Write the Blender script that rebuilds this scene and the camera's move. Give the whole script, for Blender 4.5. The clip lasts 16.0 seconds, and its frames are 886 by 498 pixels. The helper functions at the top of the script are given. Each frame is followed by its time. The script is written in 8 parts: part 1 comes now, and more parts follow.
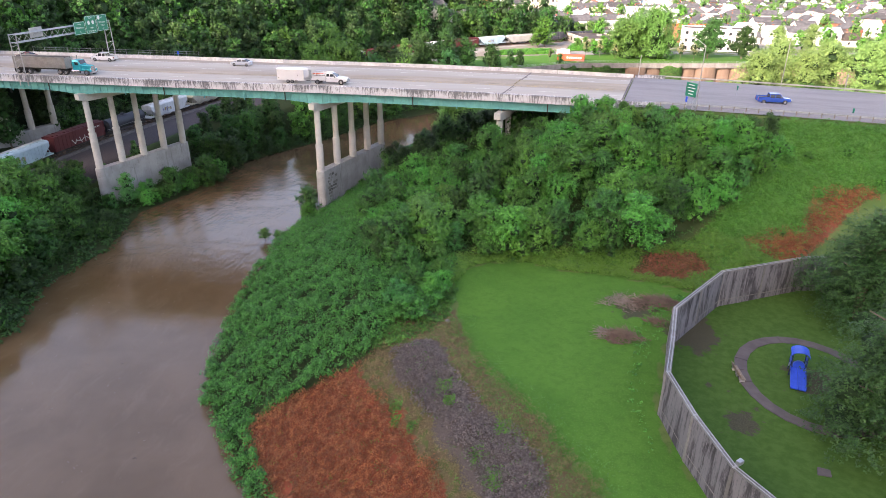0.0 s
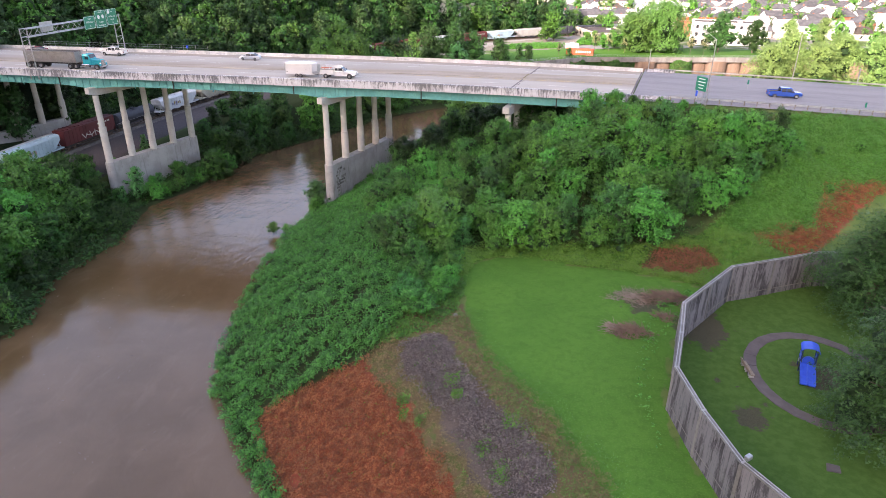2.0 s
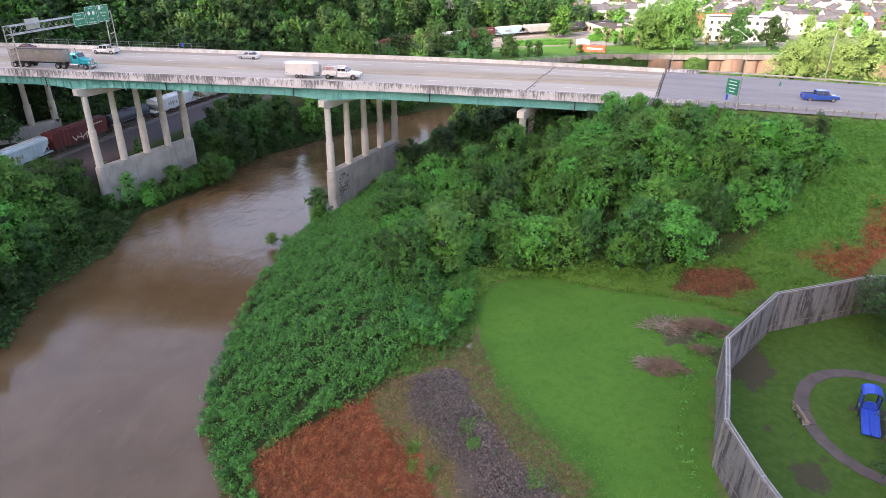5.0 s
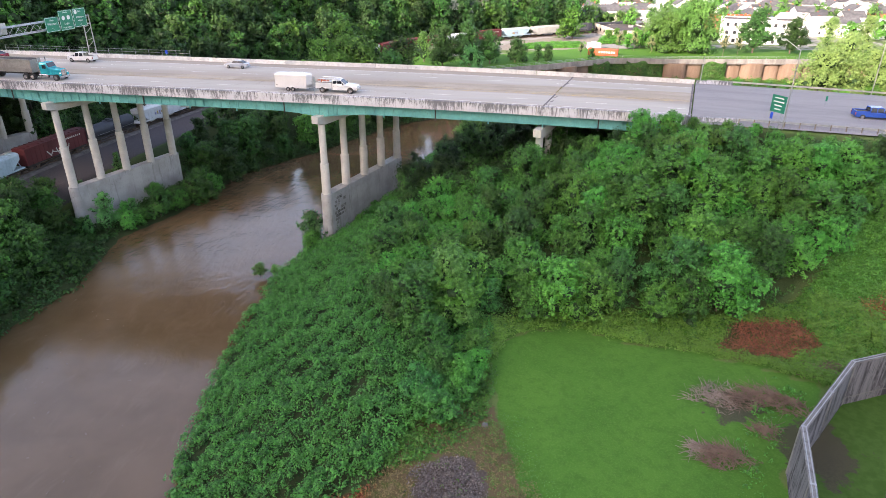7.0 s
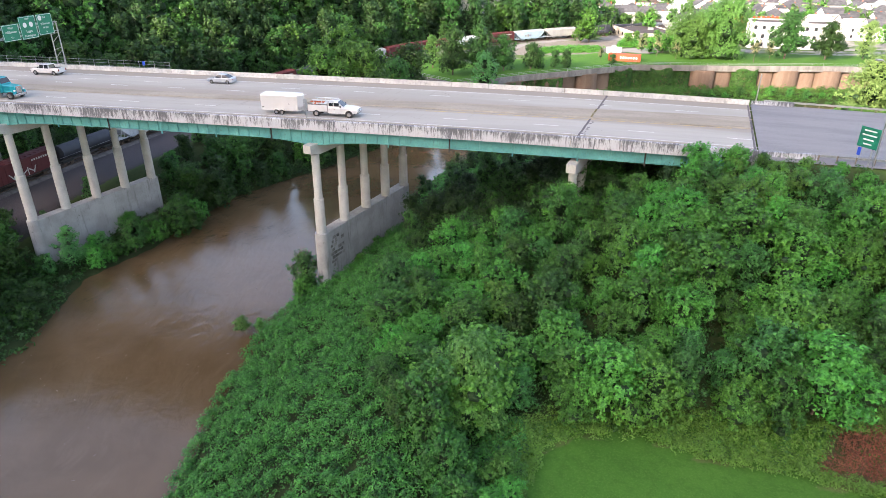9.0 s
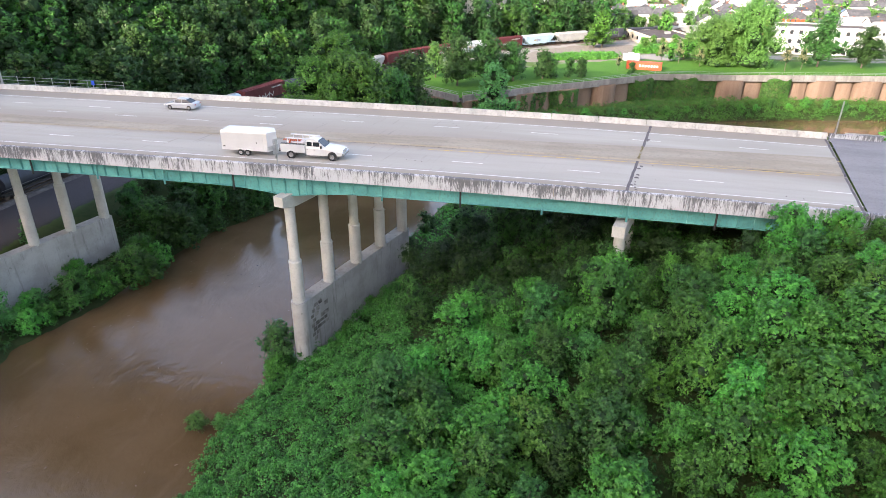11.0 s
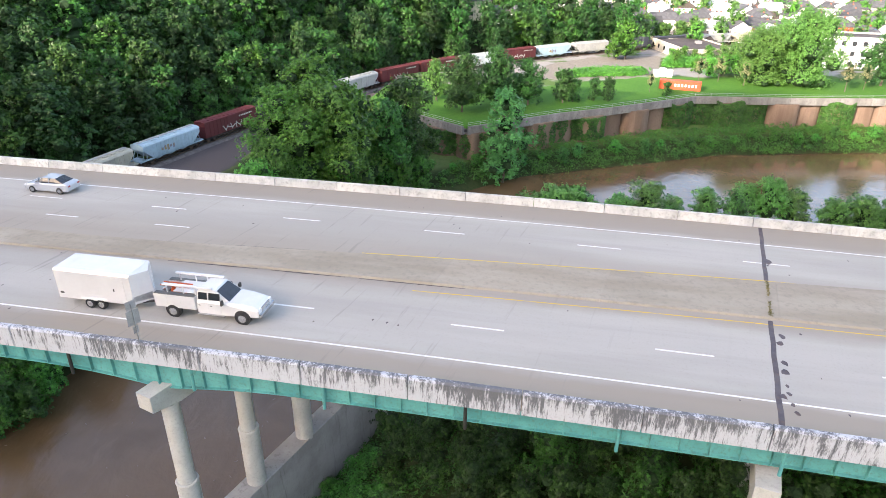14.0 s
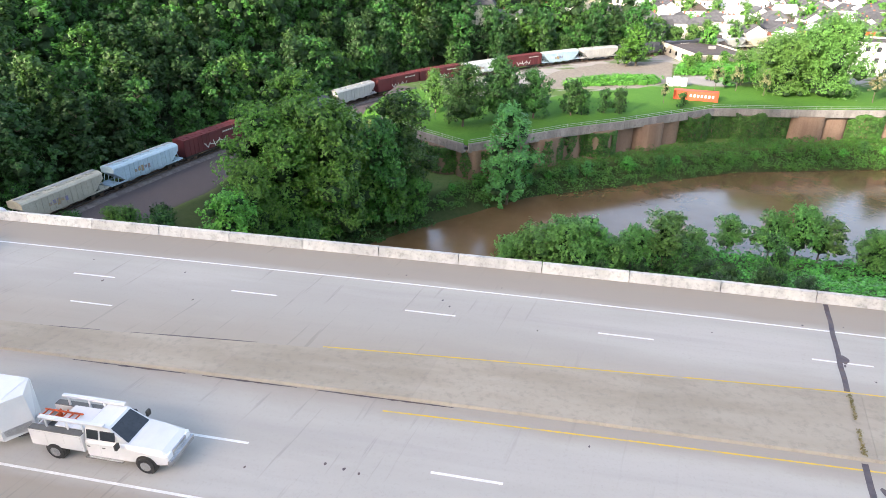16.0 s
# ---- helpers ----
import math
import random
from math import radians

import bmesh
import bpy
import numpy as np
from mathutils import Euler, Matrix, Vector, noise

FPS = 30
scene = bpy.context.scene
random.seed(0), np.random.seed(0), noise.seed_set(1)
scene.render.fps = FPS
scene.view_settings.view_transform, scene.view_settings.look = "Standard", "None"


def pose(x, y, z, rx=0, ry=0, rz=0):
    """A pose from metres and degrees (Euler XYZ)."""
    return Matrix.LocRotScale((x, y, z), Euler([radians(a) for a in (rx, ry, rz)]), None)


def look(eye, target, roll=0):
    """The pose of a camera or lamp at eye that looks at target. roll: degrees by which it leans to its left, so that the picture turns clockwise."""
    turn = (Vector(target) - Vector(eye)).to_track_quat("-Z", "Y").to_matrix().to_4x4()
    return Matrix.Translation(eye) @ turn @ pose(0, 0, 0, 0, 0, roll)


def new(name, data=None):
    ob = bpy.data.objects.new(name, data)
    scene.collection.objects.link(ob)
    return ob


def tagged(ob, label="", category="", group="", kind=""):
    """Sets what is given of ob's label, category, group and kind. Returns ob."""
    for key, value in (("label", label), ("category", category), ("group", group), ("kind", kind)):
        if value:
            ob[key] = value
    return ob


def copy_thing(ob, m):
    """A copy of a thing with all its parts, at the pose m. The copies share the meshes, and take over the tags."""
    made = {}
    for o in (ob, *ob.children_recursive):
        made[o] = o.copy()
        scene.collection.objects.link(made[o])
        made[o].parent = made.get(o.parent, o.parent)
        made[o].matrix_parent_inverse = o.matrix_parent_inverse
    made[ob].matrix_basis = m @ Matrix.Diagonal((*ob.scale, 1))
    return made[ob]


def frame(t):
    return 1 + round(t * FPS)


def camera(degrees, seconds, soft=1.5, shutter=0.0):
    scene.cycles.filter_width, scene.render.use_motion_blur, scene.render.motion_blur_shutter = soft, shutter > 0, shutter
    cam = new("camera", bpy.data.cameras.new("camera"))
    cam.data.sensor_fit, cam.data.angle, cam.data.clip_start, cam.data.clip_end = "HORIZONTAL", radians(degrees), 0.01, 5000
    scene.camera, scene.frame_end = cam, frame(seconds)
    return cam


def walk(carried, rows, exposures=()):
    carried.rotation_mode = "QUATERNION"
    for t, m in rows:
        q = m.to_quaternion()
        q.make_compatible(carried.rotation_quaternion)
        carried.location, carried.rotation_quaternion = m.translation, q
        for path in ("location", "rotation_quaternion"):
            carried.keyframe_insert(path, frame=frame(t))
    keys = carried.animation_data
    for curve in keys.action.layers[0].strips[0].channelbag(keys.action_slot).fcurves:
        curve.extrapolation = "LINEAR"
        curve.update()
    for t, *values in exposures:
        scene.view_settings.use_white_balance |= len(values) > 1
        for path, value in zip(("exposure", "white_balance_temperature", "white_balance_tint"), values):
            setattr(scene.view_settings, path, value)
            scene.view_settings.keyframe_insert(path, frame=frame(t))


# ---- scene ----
cam = camera(69.2, 16.0, soft=0.5)
METRES, EYE, TILT, LEAN, TURN = 102.5, 49.6, 1.3, 0.0, 8.4
ROWS = [
    (0.0, 0.0, 0.0, 0.0, 0.2, -26.09, -0.42),
    (0.5, -0.0003, 0.0001, -0.0001, 0.33, -26.2, -0.42),
    (1.0, -0.0006, -0.0001, 0.0, 0.5, -26.32, -0.36),
    (1.5, -0.0007, -0.0003, -0.0003, 0.68, -26.41, -0.31),
    (2.0, -0.0005, -0.0004, -0.0007, 0.89, -26.55, -0.27),
    (2.5, -0.0006, 0.0033, -0.0017, 1.03, -26.59, -0.19),
    (3.0, -0.0025, 0.0113, -0.0021, 1.18, -26.69, -0.16),
    (5.5, -0.0133, 0.1031, -0.0066, 1.28, -27.03, -0.28),
    (6.0, -0.0154, 0.1321, -0.0075, 1.31, -27.05, -0.31),
    (6.5, -0.0178, 0.1645, -0.0087, 1.35, -27.08, -0.3),
    (7.0, -0.0207, 0.1998, -0.0094, 1.52, -27.11, -0.26),
    (7.5, -0.0243, 0.2379, -0.0101, 1.78, -27.14, -0.2),
    (8.0, -0.0283, 0.2785, -0.0109, 1.97, -27.21, -0.24),
    (8.5, -0.0326, 0.3212, -0.0123, 2.06, -27.26, -0.29),
    (9.0, -0.0368, 0.3656, -0.0136, 2.11, -27.33, -0.33),
    (11.5, -0.0546, 0.614, -0.0242, 2.24, -27.45, -0.36),
    (12.0, -0.0564, 0.6665, -0.0254, 2.35, -27.49, -0.33),
    (12.5, -0.0577, 0.72, -0.0268, 2.4, -27.54, -0.34),
    (13.0, -0.0582, 0.7742, -0.0286, 2.44, -27.54, -0.34),
    (13.5, -0.058, 0.8273, -0.0293, 2.54, -27.55, -0.36),
    (14.0, -0.0569, 0.8779, -0.0307, 2.63, -27.6, -0.33),
    (14.5, -0.0558, 0.9259, -0.0303, 2.73, -27.58, -0.32),
    (15.0, -0.0527, 0.9618, -0.0296, 2.89, -27.58, -0.26),
    (15.5, -0.0507, 0.9851, -0.0292, 2.96, -27.56, -0.21),
    (16.0, -0.05, 0.9941, -0.0311, 3.03, -27.59, -0.16),
]
walk(cam, [(t, pose(0, 0, EYE, TILT, LEAN, TURN) @ pose(METRES * x, METRES * y, METRES * z, 90 + pitch, roll, yaw)) for t, x, y, z, yaw, pitch, roll in ROWS],
     exposures=[(0.0, 2.15, 7650, 27), (2.0, 2.15, 7600, 29), (5.5, 2.15, 7650, 27), (8.0, 2.15, 7500, 22), (12.0, 2.15, 7350, 19), (16.0, 2.15, 7350, 17)])

# ---- world and sun ----
SUN_EL, SUN_AZ = 22.0, 58.0  # the light travels towards +y and a little +x
world = bpy.data.worlds.new("world")
scene.world = world
world.use_nodes = True
wn = world.node_tree.nodes
wn.clear()
sky = wn.new("ShaderNodeTexSky")
sky.sky_type, sky.sun_disc = "NISHITA", False
sky.sun_elevation, sky.sun_rotation = radians(SUN_EL), radians(180 + 90 - SUN_AZ)
sky.air_density, sky.dust_density = 1.0, 2.5
bg = wn.new("ShaderNodeBackground")
bg.inputs["Strength"].default_value = 0.15
wo = wn.new("ShaderNodeOutputWorld")
world.node_tree.links.new(sky.outputs[0], bg.inputs["Color"])
world.node_tree.links.new(bg.outputs[0], wo.inputs["Surface"])
sun_data = bpy.data.lights.new("sun", "SUN")
sun_data.energy, sun_data.angle, sun_data.color = 2.4, radians(0.6), (1.0, 0.95, 0.86)
sun = new("sun", sun_data)
_sd = Vector((math.cos(radians(SUN_AZ)), math.sin(radians(SUN_AZ)), -math.tan(radians(SUN_EL))))
sun.matrix_world = look(Vector((-300, -200, 300)), Vector((-300, -200, 300)) + _sd)


# ---- materials ----
def _nodes(name):
    m = bpy.data.materials.new(name)
    m.use_nodes = True
    nt = m.node_tree
    nt.nodes.clear()
    out = nt.nodes.new("ShaderNodeOutputMaterial")
    return m, nt, out


def _noise(nt, scale, detail=4, rough=0.6, stretch=None, src=None):
    if src is None:
        src = nt.nodes.new("ShaderNodeNewGeometry").outputs["Position"]
    if stretch:
        mp = nt.nodes.new("ShaderNodeMapping")
        mp.inputs["Scale"].default_value = stretch
        nt.links.new(src, mp.inputs["Vector"])
        src = mp.outputs[0]
    n = nt.nodes.new("ShaderNodeTexNoise")
    n.inputs["Scale"].default_value, n.inputs["Detail"].default_value, n.inputs["Roughness"].default_value = scale, detail, rough
    nt.links.new(src, n.inputs["Vector"])
    return n.outputs["Fac"]


def _ramp(nt, fac, lo, hi):
    r = nt.nodes.new("ShaderNodeMapRange")
    r.inputs["From Min"].default_value, r.inputs["From Max"].default_value = lo, hi
    r.interpolation_type = "SMOOTHSTEP"
    nt.links.new(fac, r.inputs["Value"])
    return r.outputs[0]


def _mix(nt, fac, a, b):
    m = nt.nodes.new("ShaderNodeMix")
    m.data_type = "RGBA"
    if isinstance(fac, (int, float)):
        m.inputs["Factor"].default_value = fac
    else:
        nt.links.new(fac, m.inputs["Factor"])
    for sock, v in ((m.inputs[6], a), (m.inputs[7], b)):
        if isinstance(v, tuple):
            sock.default_value = (*v, 1)
        else:
            nt.links.new(v, sock)
    return m.outputs[2]


def _math(nt, op, a, b=0.0):
    m = nt.nodes.new("ShaderNodeMath")
    m.operation = op
    for sock, v in ((m.inputs[0], a), (m.inputs[1], b)):
        if isinstance(v, (int, float)):
            sock.default_value = v
        else:
            nt.links.new(v, sock)
    return m.outputs[0]


def _finish(nt, out, color, rough=0.8, metal=0.0, bump=None, bump_d=0.02, spec=0.4, alpha=None):
    p = nt.nodes.new("ShaderNodeBsdfPrincipled")
    if isinstance(color, tuple):
        p.inputs["Base Color"].default_value = (*color, 1)
    else:
        nt.links.new(color, p.inputs["Base Color"])
    if isinstance(rough, (int, float)):
        p.inputs["Roughness"].default_value = rough
    else:
        nt.links.new(rough, p.inputs["Roughness"])
    p.inputs["Metallic"].default_value = metal
    p.inputs["Specular IOR Level"].default_value = spec
    if bump is not None:
        b = nt.nodes.new("ShaderNodeBump")
        b.inputs["Distance"].default_value = bump_d
        b.inputs["Strength"].default_value = 0.8
        nt.links.new(bump, b.inputs["Height"])
        nt.links.new(b.outputs[0], p.inputs["Normal"])
    nt.links.new(p.outputs[0], out.inputs["Surface"])
    return p


def mat(name, c1, c2, scale=1.0, rough=0.8, metal=0.0, c3=None, scale2=None, bump=0.02, stretch=None, lo=0.35, hi=0.65, vary=0.0, spec=0.4):
    """Two tones in broad patches, a third in fine grain, relief from the grain."""
    m, nt, out = _nodes(name)
    big = _noise(nt, scale, 5, 0.6, stretch)
    col = _mix(nt, _ramp(nt, big, lo, hi), c1, c2)
    fine = _noise(nt, scale2 or scale * 9, 4, 0.7)
    col = _mix(nt, _math(nt, "MULTIPLY", _ramp(nt, fine, 0.45, 0.75), 0.55), col, c3 or tuple(v * 0.6 for v in c1))
    if vary:
        oi = nt.nodes.new("ShaderNodeObjectInfo")
        hsv = nt.nodes.new("ShaderNodeHueSaturation")
        v = nt.nodes.new("ShaderNodeMapRange")
        v.inputs["To Min"].default_value, v.inputs["To Max"].default_value = 1 - vary, 1 + vary
        nt.links.new(oi.outputs["Random"], v.inputs["Value"])
        nt.links.new(v.outputs[0], hsv.inputs["Value"])
        nt.links.new(col, hsv.inputs["Color"])
        col = hsv.outputs[0]
    _finish(nt, out, col, rough, metal, fine, bump, spec)
    return m


def leaf_mat(name, dark, light, tip, vary=0.34, trans=0.15, clump=2.0, leafy=0.46):
    """Leaves: tone by leaf, by clump of about half a metre, by patch, and by plant."""
    m, nt, out = _nodes(name)
    geo = nt.nodes.new("ShaderNodeNewGeometry")
    oi = nt.nodes.new("ShaderNodeObjectInfo")
    # clump tone puts lit tops and shaded gaps of foliage into leaf colour
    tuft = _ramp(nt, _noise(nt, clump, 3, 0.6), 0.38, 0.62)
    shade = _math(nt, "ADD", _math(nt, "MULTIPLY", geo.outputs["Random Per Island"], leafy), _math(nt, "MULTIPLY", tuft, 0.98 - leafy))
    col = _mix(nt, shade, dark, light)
    patch = _ramp(nt, _noise(nt, 0.3, 3), 0.4, 0.7)
    col = _mix(nt, _math(nt, "MULTIPLY", patch, 0.4), col, tip)
    hsv = nt.nodes.new("ShaderNodeHueSaturation")
    for sock, a, b in (("Value", 1 - vary, 1 + vary), ("Hue", 0.485, 0.515)):
        v = nt.nodes.new("ShaderNodeMapRange")
        v.inputs["To Min"].default_value, v.inputs["To Max"].default_value = a, b
        nt.links.new(oi.outputs["Random"], v.inputs["Value"])
        nt.links.new(v.outputs[0], hsv.inputs[sock])
    nt.links.new(col, hsv.inputs["Color"])
    col = hsv.outputs[0]
    p = nt.nodes.new("ShaderNodeBsdfPrincipled")
    p.inputs["Roughness"].default_value, p.inputs["Specular IOR Level"].default_value = 0.5, 0.35
    nt.links.new(col, p.inputs["Base Color"])
    tr = nt.nodes.new("ShaderNodeBsdfTranslucent")
    nt.links.new(col, tr.inputs["Color"])
    mx = nt.nodes.new("ShaderNodeMixShader")
    mx.inputs[0].default_value = trans
    nt.links.new(p.outputs[0], mx.inputs[1])
    nt.links.new(tr.outputs[0], mx.inputs[2])
    nt.links.new(mx.outputs[0], out.inputs["Surface"])
    return m


def plain(name, c, rough=0.5, metal=0.0):
    return mat(name, c, tuple(v * 0.8 for v in c), 1.5, rough, metal, tuple(v * 0.7 for v in c), 14, 0.003)


M_CONC = mat("concrete", (0.26, 0.262, 0.262), (0.37, 0.374, 0.375), 0.35, 0.85, c3=(0.30, 0.28, 0.26), scale2=5, bump=0.01)
M_CONC_PALE = mat("pale_concrete", (0.46, 0.455, 0.425), (0.55, 0.545, 0.51), 0.5, 0.85, c3=(0.34, 0.33, 0.31), scale2=6, bump=0.01)
M_TEAL = mat("teal_paint", (0.085, 0.335, 0.325), (0.125, 0.42, 0.40), 0.6, 0.55, c3=(0.10, 0.16, 0.12), scale2=4, bump=0.004)
M_STEEL = mat("galvanised_steel", (0.36, 0.37, 0.38), (0.46, 0.47, 0.48), 2.0, 0.45, 0.7, c3=(0.25, 0.25, 0.25), bump=0.002)
M_WHITE = mat("worn_white_paint", (0.75, 0.75, 0.73), (0.65, 0.65, 0.62), 1.5, 0.7, c3=(0.45, 0.44, 0.42), scale2=8, bump=0.003)
M_YELLOW = mat("worn_yellow_paint", (0.66, 0.42, 0.05), (0.33, 0.30, 0.24), 0.9, 0.7, c3=(0.4, 0.35, 0.26), scale2=3, bump=0.003, lo=0.5, hi=0.75)
M_RUBBER = mat("rubber", (0.02, 0.02, 0.02), (0.035, 0.035, 0.035), 4, 0.8, bump=0.003)
M_DARK = mat("dark_iron", (0.03, 0.03, 0.03), (0.05, 0.045, 0.04), 2, 0.7, bump=0.004)
M_BARK = mat("bark", (0.10, 0.08, 0.06), (0.16, 0.13, 0.10), 2, 0.9, stretch=(3, 3, 0.6), bump=0.03)
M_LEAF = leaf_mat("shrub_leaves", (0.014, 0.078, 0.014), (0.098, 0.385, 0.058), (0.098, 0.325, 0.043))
M_LEAF_DK = leaf_mat("dark_leaves", (0.006, 0.032, 0.008), (0.046, 0.155, 0.029), (0.050, 0.148, 0.025), clump=0.8)
M_LEAF_YL = leaf_mat("light_leaves", (0.022, 0.095, 0.017), (0.128, 0.39, 0.056), (0.135, 0.35, 0.044))
M_LEAF_BL = leaf_mat("bluish_leaves", (0.011, 0.062, 0.018), (0.082, 0.315, 0.07), (0.08, 0.27, 0.052))
M_LEAF_FE = leaf_mat("feathery_leaves", (0.010, 0.048, 0.013), (0.052, 0.165, 0.038), (0.056, 0.155, 0.034), 0.1)
M_LEAF_PA = leaf_mat("sparse_pale_leaves", (0.16, 0.17, 0.08), (0.24, 0.24, 0.12), (0.26, 0.24, 0.14))
M_LEAF_MD = leaf_mat("bank_leaves", (0.008, 0.040, 0.010), (0.066, 0.212, 0.035), (0.07, 0.195, 0.03), clump=0.9)
M_HILL_A = leaf_mat("hill_leaves_dark", (0.009, 0.038, 0.011), (0.034, 0.116, 0.023), (0.042, 0.125, 0.024), 0.25, clump=0.45, leafy=0.6)
M_HILL_B = leaf_mat("hill_leaves_mid", (0.014, 0.060, 0.013), (0.052, 0.176, 0.029), (0.062, 0.178, 0.030), 0.25, clump=0.45, leafy=0.6)
M_HILL_C = leaf_mat("hill_leaves_light", (0.024, 0.094, 0.016), (0.086, 0.255, 0.037), (0.096, 0.250, 0.036), 0.25, clump=0.45, leafy=0.6)
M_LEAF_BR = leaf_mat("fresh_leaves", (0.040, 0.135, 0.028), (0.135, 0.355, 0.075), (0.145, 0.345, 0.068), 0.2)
# sunlight on the tall roadside trees is put into this paler leaf colour
M_LEAF_SUN = leaf_mat("sunlit_leaves", (0.095, 0.19, 0.05), (0.255, 0.42, 0.125), (0.27, 0.41, 0.12), 0.2)
M_LEAF_TN = leaf_mat("town_leaves", (0.022, 0.062, 0.014), (0.125, 0.27, 0.055), (0.135, 0.26, 0.055), 0.3)
M_LEAF_OL = leaf_mat("olive_weeds", (0.060, 0.185, 0.028), (0.125, 0.345, 0.052), (0.145, 0.31, 0.055), 0.0)
M_LEAF_SV = leaf_mat("silvery_leaves", (0.030, 0.115, 0.036), (0.112, 0.33, 0.085), (0.118, 0.315, 0.08))
M_DRY = leaf_mat("dry_grass", (0.13, 0.10, 0.04), (0.32, 0.25, 0.12), (0.17, 0.19, 0.06), 0.0)
# very dark clumps: shade between the vine ridges is coloured in
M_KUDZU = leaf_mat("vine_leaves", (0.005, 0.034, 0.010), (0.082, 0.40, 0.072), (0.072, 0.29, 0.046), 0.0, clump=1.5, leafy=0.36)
# near-black green: the shade deep inside crowns is put into this colour
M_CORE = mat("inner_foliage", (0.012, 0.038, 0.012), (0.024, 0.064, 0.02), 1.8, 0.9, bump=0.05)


def deck_material():
    """Grooved concrete carriageway: grey lanes, tan dirt on the shoulders and by the median, skewed scrapes."""
    m, nt, out = _nodes("deck_concrete")
    pos = nt.nodes.new("ShaderNodeNewGeometry").outputs["Position"]
    sep = nt.nodes.new("ShaderNodeSeparateXYZ")
    nt.links.new(pos, sep.inputs[0])
    skewed = nt.nodes.new("ShaderNodeCombineXYZ")
    nt.links.new(_math(nt, "SUBTRACT", sep.outputs[0], _math(nt, "MULTIPLY", sep.outputs[1], 0.19)), skewed.inputs[0])
    nt.links.new(sep.outputs[1], skewed.inputs[1])
    col = _mix(nt, _ramp(nt, _noise(nt, 0.12, 4, 0.6, (0.25, 1.6, 1)), 0.35, 0.65), (0.352, 0.335, 0.302), (0.415, 0.398, 0.362))
    oil = _ramp(nt, _noise(nt, 0.9, 3, 0.5, (0.06, 1.0, 1)), 0.52, 0.72)
    col = _mix(nt, _math(nt, "MULTIPLY", oil, 0.35), col, (0.315, 0.30, 0.283))
    # dirt washed to the edges
    uneven = _math(nt, "MULTIPLY", _math(nt, "SUBTRACT", _noise(nt, 0.5, 4, 0.65, (0.35, 1, 1)), 0.5), 1.8)
    y = _math(nt, "ADD", sep.outputs[1], uneven)
    near, far = _ramp(nt, y, 118.1, 116.9), _ramp(nt, y, 137.5, 138.8)
    mid = _math(nt, "MULTIPLY", _ramp(nt, y, 123.9, 125.5), _ramp(nt, y, 133.8, 128.8))
    dirt = _math(nt, "MAXIMUM", near, _math(nt, "MAXIMUM", far, _math(nt, "MULTIPLY", mid, 0.8)))
    col = _mix(nt, _math(nt, "MULTIPLY", dirt, 0.85), col, (0.292, 0.252, 0.205))
    scrape = _ramp(nt, _noise(nt, 1.0, 3, 0.6, (2.4, 0.15, 1), skewed.outputs[0]), 0.60, 0.72)
    some = _ramp(nt, sep.outputs[0], -8.0, -34.0)
    col = _mix(nt, _math(nt, "MULTIPLY", scrape, _math(nt, "ADD", _math(nt, "MULTIPLY", some, 0.32), 0.03)), col, (0.17, 0.158, 0.145))
    fine = _noise(nt, 6, 5, 0.7)
    col = _mix(nt, _math(nt, "MULTIPLY", _ramp(nt, fine, 0.5, 0.8), 0.35), col, (0.26, 0.25, 0.23))
    _finish(nt, out, col, 0.85, 0, fine, 0.006, 0.3)
    return m


def stained_parapet():
    """Weathered barrier: black algae along the top running down pale concrete in ragged drips."""
    m, nt, out = _nodes("stained_parapet")
    sep = nt.nodes.new("ShaderNodeSeparateXYZ")
    nt.links.new(nt.nodes.new("ShaderNodeNewGeometry").outputs["Position"], sep.inputs[0])
    u = _math(nt, "MULTIPLY", _math(nt, "MAXIMUM", _math(nt, "ADD", sep.outputs[0], 40.0), 0.0), 0.01)
    up = _math(nt, "ADD", _math(nt, "SUBTRACT", sep.outputs[2], 26.8), _math(nt, "MULTIPLY", _math(nt, "MULTIPLY", u, u), 2.2))
    drip = _noise(nt, 1.0, 5, 0.85, (3.4, 3.4, 0.6))
    thin = _noise(nt, 1.0, 4, 0.75, (9.0, 9.0, 0.8))
    reach = _math(nt, "ADD", _math(nt, "MULTIPLY", drip, 1.25), _math(nt, "MULTIPLY", thin, 0.75))
    reach = _math(nt, "ADD", reach, _math(nt, "MULTIPLY", _math(nt, "SUBTRACT", _noise(nt, 0.3, 3, 0.6), 0.21), 0.75))
    stain = _ramp(nt, _math(nt, "ADD", reach, _math(nt, "MULTIPLY", up, 0.12)), 1.10, 1.34)
    col = _mix(nt, _math(nt, "MULTIPLY", stain, 0.9), (0.53, 0.55, 0.59), (0.090, 0.094, 0.106))
    fine = _noise(nt, 7, 4, 0.7)
    col = _mix(nt, _math(nt, "MULTIPLY", _ramp(nt, fine, 0.5, 0.75), 0.45), col, (0.25, 0.248, 0.255))
    _finish(nt, out, col, 0.9, 0, fine, 0.012)
    return m


